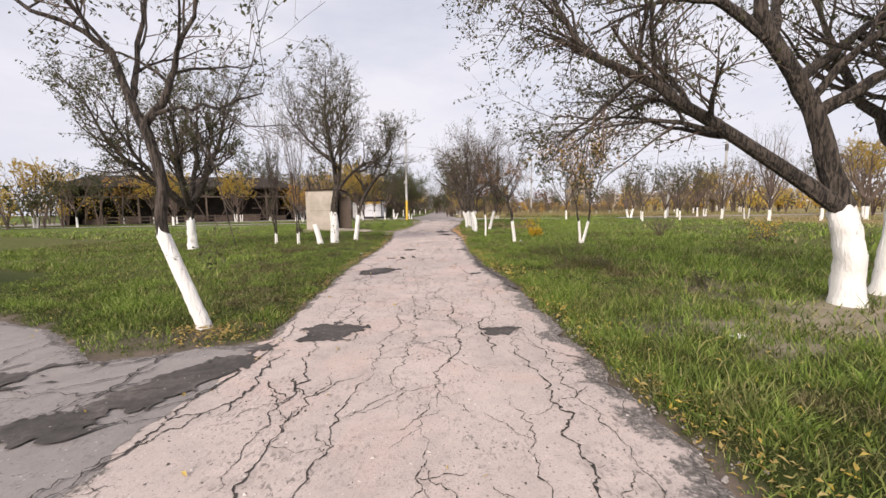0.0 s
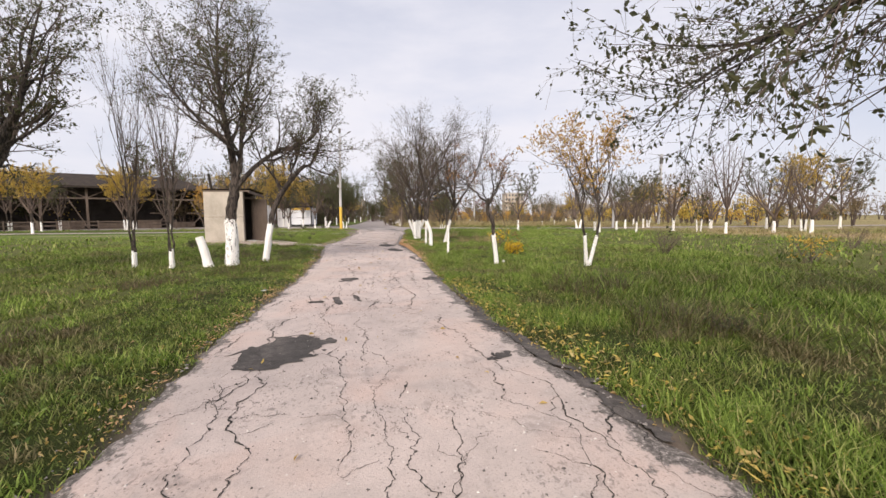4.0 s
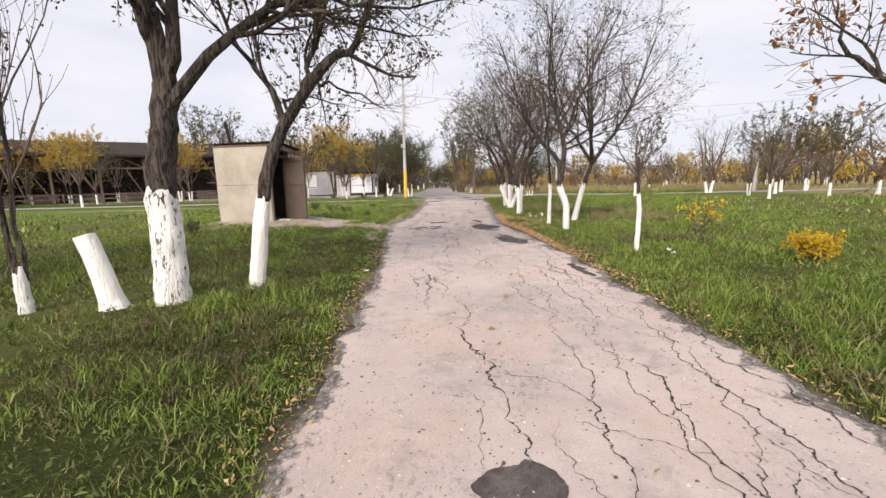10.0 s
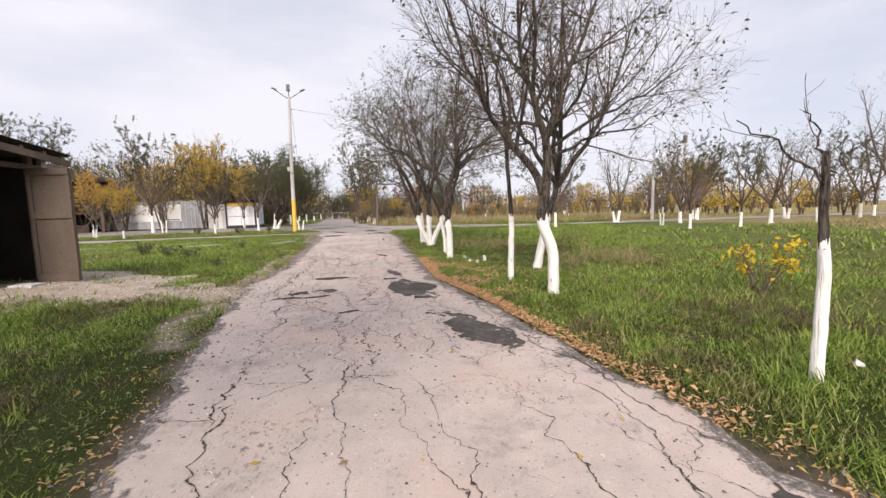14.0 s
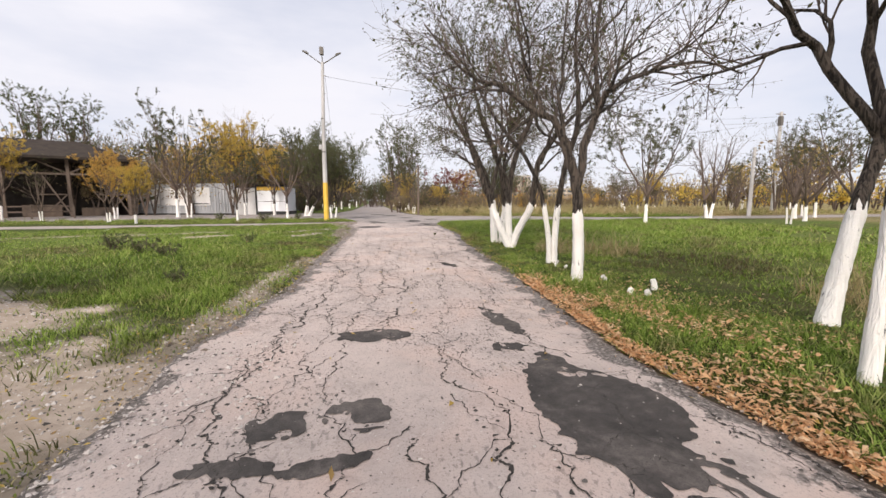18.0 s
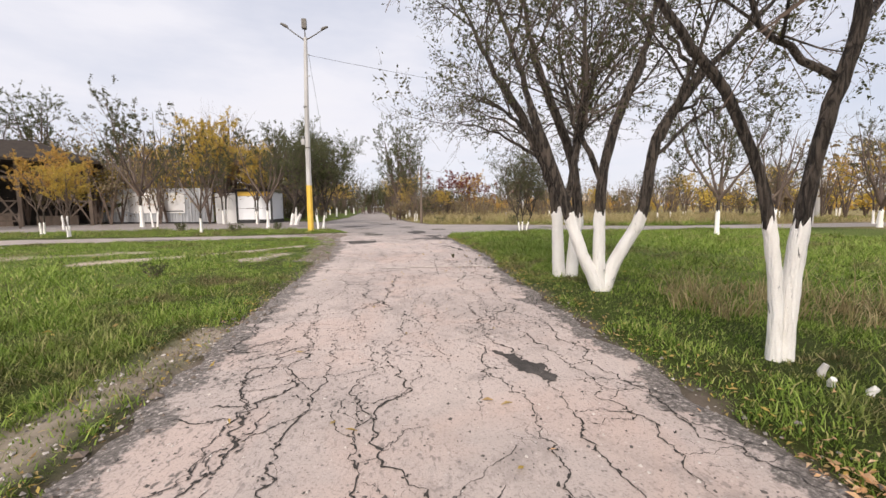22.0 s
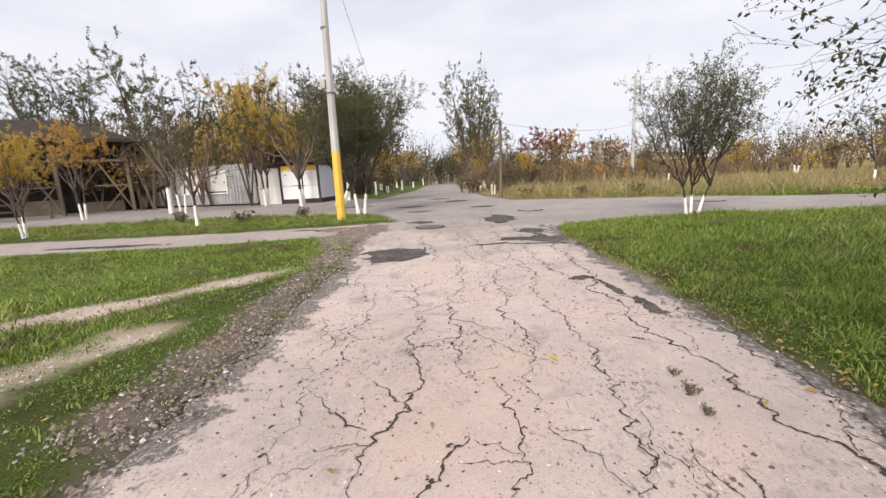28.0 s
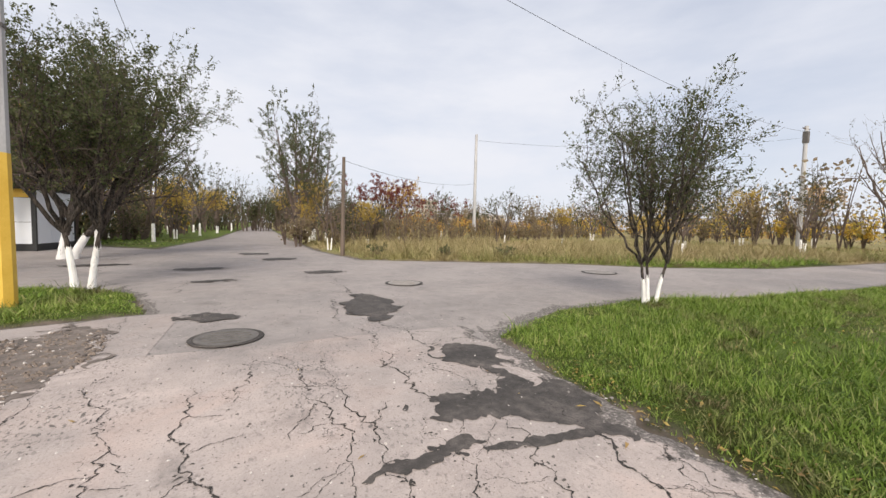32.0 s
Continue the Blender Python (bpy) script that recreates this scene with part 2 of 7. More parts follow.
ASPHALT = make_asphalt("old_asphalt", (0.530, 0.445, 0.404), (0.39, 0.332, 0.304), (0.295, 0.265, 0.25), (0.205, 0.188, 0.179), 0.6, 0.6)
CRACK = plain("open_asphalt_crack", (0.022, 0.019, 0.017), (0.06, 0.052, 0.046), 30.0, 0.95)
CRUMBLE = plain("crumbled_asphalt_edge", (0.065, 0.054, 0.046), (0.23, 0.19, 0.165), 7.0, 0.95, relief=0.8, fine=55)
LINE = plain("worn_white_paint_line", (0.40, 0.345, 0.31), (0.72, 0.64, 0.57), 7.0, 0.8, relief=0.3)
def make_tar():
    """Old tar and damp filler: blotched dark grey, gritty, with pale chips trodden in."""
    m, nt, b = nodes_of("dark_damp_tar_patch", 0.8)
    v = position(nt)
    n1, n2, n3 = noise_fac(nt, v, 2.2, 6, 0.68, 0.5), noise_fac(nt, v, 14.0, 4, 0.6), noise_fac(nt, v, 110.0, 3, 0.8)
    mix = mathn(nt, 'ADD', mathn(nt, 'MULTIPLY', n1, 0.65), mathn(nt, 'MULTIPLY', n2, 0.35))
    c = ramp(nt, mix, (0.34, (0.028, 0.024, 0.021)), (0.5, (0.066, 0.057, 0.051)), (0.66, (0.155, 0.132, 0.118)))
    c = mixc(nt, ramp(nt, n3, (0.36, 0.55), (0.5, 0.0)), c, (0.022, 0.019, 0.017))
    chip = nt.nodes.new("ShaderNodeTexVoronoi")
    chip.inputs['Scale'].default_value = 30.0
    nt.links.new(v, chip.inputs['Vector'])
    pick = nt.nodes.new("ShaderNodeSeparateColor")
    nt.links.new(chip.outputs['Color'], pick.inputs[0])
    c = mixc(nt, mathn(nt, 'MULTIPLY', ramp(nt, chip.outputs['Distance'], (0.12, 1.0), (0.22, 0.0)), ramp(nt, pick.outputs[0], (0.93, 0.0), (0.96, 0.8))), c, (0.50, 0.45, 0.41))
    nt.links.new(c, b.inputs['Base Color'])
    bump(nt, b, mathn(nt, 'ADD', n3, n2), 0.5, 0.008)
    return m


TAR = make_tar()


def make_bark(name, paint, keep=0.575):
    """Deeply furrowed bark; with paint, whitewash brushed over it that has flaked in places."""
    m, nt, b = nodes_of(name, 0.92)
    v = position(nt, (1, 1, 0.16))
    warp = add(nt, "ShaderNodeTexNoise", Scale=9.0, Detail=3.0)
    nt.links.new(v, warp.inputs['Vector'])
    wob = nt.nodes.new("ShaderNodeVectorMath")
    wob.operation = 'MULTIPLY_ADD'
    nt.links.new(warp.outputs['Color'], wob.inputs[0])
    wob.inputs[1].default_value = (0.06, 0.06, 0.06)
    nt.links.new(v, wob.inputs[2])
    ridge = ramp(nt, noise_fac(nt, wob.outputs[0], 34.0, 3, 0.55, 0.8), (0.36, 0.0), (0.60, 1.0))
    fine = noise_fac(nt, position(nt), 70.0, 4, 0.7)
    h = mathn(nt, 'ADD', ridge, mathn(nt, 'MULTIPLY', fine, 0.35))
    big = noise_fac(nt, position(nt), 2.2, 4)
    c = ramp(nt, mathn(nt, 'MULTIPLY', h, mathn(nt, 'ADD', big, 0.5)), (0.12, (0.011, 0.0085, 0.007)), (0.6, (0.043, 0.033, 0.026)), (1.0, (0.105, 0.083, 0.067)))
    if paint:
        white = ramp(nt, mathn(nt, 'ADD', mathn(nt, 'MULTIPLY', big, 0.6), mathn(nt, 'MULTIPLY', fine, 0.4)), (0.3, (0.80, 0.765, 0.72)), (0.55, (0.92, 0.90, 0.865)))
        flake = noise_fac(nt, position(nt, (1, 1, 0.4)), 11.0, 5, 0.7, 0.5)
        gone = mathn(nt, 'SUBTRACT', flake, mathn(nt, 'MULTIPLY', ridge, 0.16))
        c = mixc(nt, ramp(nt, gone, (keep, 0.0), (keep + 0.05, 0.85)), white, c)
        h = mathn(nt, 'MULTIPLY', h, 0.3)
    nt.links.new(c, b.inputs['Base Color'])
    bump(nt, b, h, 1.0, 0.022)
    return m


BARK = make_bark("dark_furrowed_bark", False)
# twig colour; on far boughs and woods it also paints distance haze
TWIG = plain("grey_brown_twigs_and_far_haze", (0.075, 0.054, 0.043), (0.17, 0.125, 0.10), 3.0, 0.9, relief=0.2)
WHITEWASH = make_bark("lime_whitewash", True, 0.60)
WHITEWASH_FLAKED = make_bark("flaked_lime_whitewash", True, 0.47)
L_OLIVE = leaf_material("olive_leaves", (0.046, 0.053, 0.022), (0.085, 0.092, 0.037), (0.14, 0.13, 0.057))
L_GREEN = leaf_material("green_leaves", (0.048, 0.064, 0.022), (0.088, 0.108, 0.038), (0.155, 0.155, 0.063))
L_YELLOW = leaf_material("yellow_autumn_leaves", (0.50, 0.33, 0.05), (0.66, 0.46, 0.09), (0.32, 0.29, 0.08))
L_BRIGHT = leaf_material("bright_yellow_leaves", (0.62, 0.43, 0.02), (0.80, 0.56, 0.03), (0.55, 0.36, 0.03))
L_GOLD = leaf_material("golden_brown_leaves", (0.40, 0.19, 0.06), (0.54, 0.31, 0.07), (0.64, 0.43, 0.09), (0.30, 0.17, 0.07))
L_ORANGE = leaf_material("orange_autumn_leaves", (0.55, 0.27, 0.06), (0.64, 0.40, 0.09), (0.32, 0.27, 0.08))
L_RED = leaf_material("dark_red_leaves", (0.16, 0.035, 0.03), (0.26, 0.06, 0.04), (0.12, 0.05, 0.035))
L_RUSSET = leaf_material("russet_leaves", (0.16, 0.075, 0.04), (0.30, 0.14, 0.06), (0.42, 0.24, 0.05))
L_BROWN = leaf_material("brown_brush", (0.17, 0.125, 0.078), (0.29, 0.215, 0.125), (0.20, 0.175, 0.085))
CONCRETE = plain("weathered_concrete_pole", (0.34, 0.33, 0.325), (0.56, 0.55, 0.545), 2.0, 0.85, relief=0.3, stretch=(1, 1, 0.3))
YELLOW = plain("yellow_pole_paint", (0.66, 0.40, 0.045), (0.80, 0.52, 0.09), 4.0, 0.6, relief=0.15)
PLASTER = plain("beige_plaster_panel", (0.35, 0.305, 0.25), (0.56, 0.50, 0.425), 1.7, 0.9, relief=0.5, fine=34)
BOARD = plain("weathered_brown_board", (0.085, 0.062, 0.047), (0.18, 0.134, 0.105), 1.5, 0.85, relief=0.3, stretch=(1, 1, 0.35))
# near-black boards; inside the hut the same colour paints indoor shade
DARK = plain("dark_boards_and_indoor_shade", (0.020, 0.016, 0.014), (0.06, 0.05, 0.044), 1.2, 0.9, relief=0.3)
TIMBER = plain("grey_brown_timber", (0.085, 0.062, 0.048), (0.21, 0.16, 0.125), 2.0, 0.85, relief=0.4, stretch=(1, 1, 0.4))
ROOF = plain("dark_brown_weathered_roof", (0.014, 0.010, 0.008), (0.045, 0.032, 0.023), 2.2, 0.9, relief=0.4, stretch=(1, 1, 1))
STEEL = plain("galvanised_corrugated_sheet", (0.44, 0.45, 0.47), (0.60, 0.61, 0.63), 0.8, 0.45, 0.35, relief=0.1)
BANNER = plain("white_banner_vinyl", (0.74, 0.73, 0.72), (0.84, 0.83, 0.82), 0.5, 0.5, relief=0.05)
PANEL = plain("white_sheet_panel", (0.70, 0.72, 0.76), (0.80, 0.82, 0.85), 0.6, 0.5, relief=0.05)
BLACK = plain("black_painted_steel", (0.010, 0.010, 0.011), (0.025, 0.025, 0.026), 3.0, 0.5, relief=0.1)
DUSTY_IRON = plain("dusty_iron_cover", (0.20, 0.182, 0.168), (0.34, 0.31, 0.285), 8.0, 0.85, relief=0.5)
IRON = plain("cast_iron", (0.10, 0.09, 0.082), (0.19, 0.175, 0.16), 8.0, 0.7, 0.3, relief=0.5)
WIRE = plain("black_cable", (0.02, 0.02, 0.022), (0.05, 0.05, 0.055), 3.0, 0.6, relief=0.05)
FARWALL = plain("pale_apartment_wall", (0.42, 0.36, 0.30), (0.52, 0.455, 0.385), 0.05, 0.9, relief=0.05)
FARGLASS = plain("dark_window_glass", (0.05, 0.06, 0.075), (0.10, 0.115, 0.14), 0.3, 0.2, relief=0.0)
STONE = plain("pale_broken_stone", (0.46, 0.44, 0.41), (0.70, 0.68, 0.65), 9.0, 0.9, relief=0.4)


def make_ground():
    m, nt, b = nodes_of("grassy_soil", 0.95)
    v = position(nt)
    n1, n2, n3 = noise_fac(nt, v, 0.35, 5), noise_fac(nt, v, 2.6, 6, 0.7), noise_fac(nt, v, 60.0, 5, 0.85, 1.2)
    green = ramp(nt, n3, (0.36, (0.030, 0.036, 0.010)), (0.5, (0.085, 0.098, 0.026)), (0.64, (0.17, 0.175, 0.058)))
    green = mixc(nt, attr(nt, "tone"), green, ramp(nt, n3, (0.36, (0.045, 0.068, 0.014)), (0.5, (0.105, 0.15, 0.03)), (0.64, (0.19, 0.23, 0.06))))
    brown = ramp(nt, n3, (0.36, (0.050, 0.040, 0.020)), (0.64, (0.20, 0.16, 0.08)))
    # dark ground near the road, with the shade between blades painted in
    turf_gap_shade = ramp(nt, n3, (0.38, (0.010, 0.014, 0.004)), (0.52, (0.034, 0.046, 0.011)), (0.66, (0.085, 0.105, 0.028)))
    turf_gap_shade = mixc(nt, attr(nt, "tone"), turf_gap_shade, ramp(nt, n3, (0.38, (0.020, 0.030, 0.006)), (0.52, (0.062, 0.088, 0.017)), (0.66, (0.13, 0.165, 0.040))))
    green, brown = mixc(nt, attr(nt, "soil_and_gap_shade"), green, turf_gap_shade), mixc(nt, attr(nt, "soil_and_gap_shade"), brown, (0.040, 0.036, 0.014))
    c = mixc(nt, ramp(nt, mathn(nt, 'ADD', mathn(nt, 'MULTIPLY', n1, 0.5), mathn(nt, 'MULTIPLY', n2, 0.5)), (0.50, 0.0), (0.62, 0.75)), green, brown)
    dry = ramp(nt, n3, (0.36, (0.21, 0.15, 0.075)), (0.64, (0.42, 0.32, 0.18)))
    c = mixc(nt, attr(nt, "dry"), c, dry)
    # bare verge earth in its own browns
    soil_and_gap_shade = ramp(nt, n2, (0.3, (0.062, 0.050, 0.041)), (0.7, (0.20, 0.16, 0.13)))
    c = mixc(nt, attr(nt, "verge"), c, soil_and_gap_shade)
    bare = ramp(nt, n2, (0.3, (0.30, 0.24, 0.185)), (0.7, (0.52, 0.435, 0.36)))
    c = mixc(nt, attr(nt, "bare"), c, bare)
    nt.links.new(c, b.inputs['Base Color'])
    b.inputs['Specular IOR Level'].default_value = 0.12
    bump(nt, b, n3, 0.45, 0.02)
    return m


def make_blade():
    m, nt, b = nodes_of("grass_blades", 0.7)
    v = position(nt)
    g = nt.nodes.new("ShaderNodeNewGeometry")
    r = g.outputs['Random Per Island']
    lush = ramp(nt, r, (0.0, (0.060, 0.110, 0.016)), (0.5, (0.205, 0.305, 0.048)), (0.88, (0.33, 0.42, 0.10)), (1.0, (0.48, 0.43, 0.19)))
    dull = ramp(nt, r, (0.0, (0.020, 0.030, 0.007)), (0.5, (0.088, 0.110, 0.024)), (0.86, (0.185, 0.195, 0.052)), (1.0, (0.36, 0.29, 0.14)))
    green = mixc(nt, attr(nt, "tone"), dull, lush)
    brown = ramp(nt, r, (0.0, (0.070, 0.056, 0.026)), (0.6, (0.165, 0.132, 0.068)), (1.0, (0.36, 0.29, 0.17)))
    f = mathn(nt, 'ADD', mathn(nt, 'MULTIPLY', noise_fac(nt, v, 0.42, 5), 0.55), mathn(nt, 'MULTIPLY', noise_fac(nt, v, 2.2, 4), 0.45))
    c = mixc(nt, ramp(nt, f, (0.505, 0.0), (0.61, 0.9)), green, brown)
    straw = ramp(nt, r, (0.0, (0.26, 0.19, 0.095)), (1.0, (0.52, 0.405, 0.24)))
    c = mixc(nt, attr(nt, "dry"), c, straw)
    nt.links.new(c, b.inputs['Base Color'])
    b.inputs['Specular IOR Level'].default_value = 0.25
    tr = nt.nodes.new("ShaderNodeBsdfTranslucent")
    nt.links.new(c, tr.inputs['Color'])
    ms = nt.nodes.new("ShaderNodeMixShader")
    ms.inputs[0].default_value = 0.3
    nt.links.new(b.outputs[0], ms.inputs[1])
    nt.links.new(tr.outputs[0], ms.inputs[2])
    nt.links.new(ms.outputs[0], nt.nodes['Material Output'].inputs['Surface'])
    return m


GROUND, BLADE = make_ground(), make_blade()


# ---- builders: all lengths in plan units ----
def mesh_from(name, verts, faces, material, attrs=None, smooth=False):
    """A mesh from an (n, 3) array and a list of (k, 3) or (k, 4) index arrays, scaled to metres."""
    me = bpy.data.meshes.new(name)
    v = np.asarray(verts, dtype=np.float32).reshape(-1, 3) * U
    faces = [np.asarray(f, dtype=np.int32) for f in faces if len(f)]
    me.vertices.add(len(v))
    me.vertices.foreach_set("co", v.ravel())
    loops = np.concatenate([f.ravel() for f in faces])
    sizes = np.concatenate([np.full(len(f), f.shape[1], dtype=np.int32) for f in faces])
    starts = np.concatenate(([0], np.cumsum(sizes)[:-1])).astype(np.int32)
    me.loops.add(len(loops))
    me.loops.foreach_set("vertex_index", loops)
    me.polygons.add(len(sizes))
    me.polygons.foreach_set("loop_start", starts)
    for k, a in (attrs or {}).items():
        at = me.attributes.new(k, 'FLOAT', 'POINT')
        at.data.foreach_set("value", np.asarray(a, dtype=np.float32))
    me.update(calc_edges=True)
    me.validate()
    me.polygons.foreach_set("use_smooth", np.full(len(me.polygons), smooth, dtype=bool))
    me.materials.append(material)
    return me


def thing(name, x, y, label, category, group="", z=0.0, rz=0.0):
    ob = new(name)
    ob.empty_display_size = 0.2
    ob.matrix_basis = pose(x * U, y * U, z * U, 0, 0, rz)
    return tagged(ob, label, category, group)


def link(name, me, parent=None, label=""):
    ob = new(name, me)
    if parent is not None:
        ob.parent = parent
    if label:
        ob["label"] = label
    return ob


def copy_at(ob, x, y, rz=0.0, size=1.0):
    m = pose(x * U, y * U, ob.matrix_basis.translation.z, 0, 0, rz)
    c = copy_thing(ob, m)
    c.scale = (size, size, size)
    return c


class Soup:
    """Collects tubes, boxes and leaves into one mesh."""

    def __init__(self):
        self.v, self.f, self.n = [], [], 0

    def put(self, verts, faces):
        verts = np.asarray(verts, dtype=float).reshape(-1, 3)
        self.v.append(verts)
        self.f.append(np.asarray(faces, dtype=np.int64) + self.n)
        self.n += len(verts)

    def tube(self, pts, rad, sides=6, cap=False, lump=0.0):
        pts = np.asarray(pts, dtype=float)
        rad = np.asarray(rad, dtype=float)
        k = len(pts)
        t = np.gradient(pts, axis=0)
        t /= np.linalg.norm(t, axis=1)[:, None] + 1e-9
        ref = np.array((0.93, 0.36, 0.05))
        u = np.cross(t, ref)
        u /= np.linalg.norm(u, axis=1)[:, None] + 1e-9
        w = np.cross(t, u)
        a = np.linspace(0, 2 * np.pi, sides, endpoint=False)
        r = rad[:, None] * np.ones(sides)[None, :]
        if lump:
            r = r * (1 + lump * (np.sin(a * 3 + pts[:, 2:3] * 2.3) * 0.5 + np.sin(a * 5 - pts[:, 2:3] * 4.1 + 1.0) * 0.35 + np.random.uniform(-0.5, 0.5, r.shape)))
        ring = pts[:, None, :] + r[:, :, None] * (np.cos(a)[None, :, None] * u[:, None, :] + np.sin(a)[None, :, None] * w[:, None, :])
        i = np.arange(k - 1)[:, None] * sides
        j = np.arange(sides)[None, :]
        jn = (j + 1) % sides
        quads = np.stack((i + j, i + jn, i + sides + jn, i + sides + j), axis=-1).reshape(-1, 4)
        self.put(ring.reshape(-1, 3), quads)
        if cap:
            for base, row in ((0, ring[0]), (1, ring[-1])):
                c = row.mean(axis=0)
                vv = np.vstack((row, c))
                q = np.stack((np.arange(sides), (np.arange(sides) + 1) % sides, np.full(sides, sides), np.full(sides, sides)), axis=-1)
                self.put(np.vstack((vv, c + 1e-5)), np.stack((q[:, 0], q[:, 1], q[:, 2], np.full(sides, sides + 1)), axis=-1))

    def box(self, x0, y0, z0, x1, y1, z1):
        c = np.array([(x, y, z) for z in (z0, z1) for y in (y0, y1) for x in (x0, x1)])
        self.put(c, [(0, 2, 3, 1), (4, 5, 7, 6), (0, 1, 5, 4), (2, 6, 7, 3), (0, 4, 6, 2), (1, 3, 7, 5)])

    def beam(self, a, b, w, h=None):
        """A squared bar from a to b."""
        a, b = np.array(a, float), np.array(b, float)
        h = h or w
        d = (b - a) / np.linalg.norm(b - a)
        up = np.array((0, 0, 1.0)) if abs(d[2]) < 0.9 else np.array((0, 1.0, 0))
        s = np.cross(d, up)
        s /= np.linalg.norm(s)
        n = np.cross(s, d)
        c = [p + s * sx * w / 2 + n * sn * h / 2 for p in (a, b) for sn in (-1, 1) for sx in (-1, 1)]
        self.put(c, [(0, 2, 3, 1), (4, 5, 7, 6), (0, 1, 5, 4), (2, 6, 7, 3), (0, 4, 6, 2), (1, 3, 7, 5)])

    def mesh(self, name, material, smooth=False, attrs=None):
        return mesh_from(name, np.concatenate(self.v), [np.concatenate(self.f)], material, attrs, smooth)


def leaf_mesh(name, places, size, material, rng, slim=0.5):
    """Pointed leaves, each turned its own way, at the given places."""
    p = np.asarray(places, dtype=float)
    n = len(p)
    d = rng.normal(size=(n, 3))
    d[:, 2] -= 0.5
    d /= np.linalg.norm(d, axis=1)[:, None]
    e = np.cross(d, rng.normal(size=(n, 3)))
    e /= np.linalg.norm(e, axis=1)[:, None] + 1e-9
    s = (size * rng.uniform(0.6, 1.35, n))[:, None]
    fold = np.cross(d, e) * s * 0.12
    v = np.stack((p, p + d * s * 0.5 + e * s * slim * 0.5 + fold, p + d * s, p + d * s * 0.5 - e * s * slim * 0.5 + fold), axis=1).reshape(-1, 3)
    return mesh_from(name, v, [np.arange(4 * n).reshape(-1, 4)], material)


def smooth_line(pts, k):
    """k points on a smooth curve through the given ones."""
    p = np.asarray(pts, dtype=float)
    if len(p) == 2:
        return p[0] + (p[1] - p[0]) * np.linspace(0, 1, k)[:, None]
    q = np.vstack((2 * p[0] - p[1], p, 2 * p[-1] - p[-2]))
    out = []
    for s in np.linspace(0, len(p) - 1, k):
        i = min(int(s), len(p) - 2)
        t = s - i
        a, b, c, d = q[i:i + 4]
        out.append(0.5 * (2 * b + (c - a) * t + (2 * a - 5 * b + 4 * c - d) * t * t + (3 * b - a - 3 * c + d) * t ** 3))
    return np.array(out)


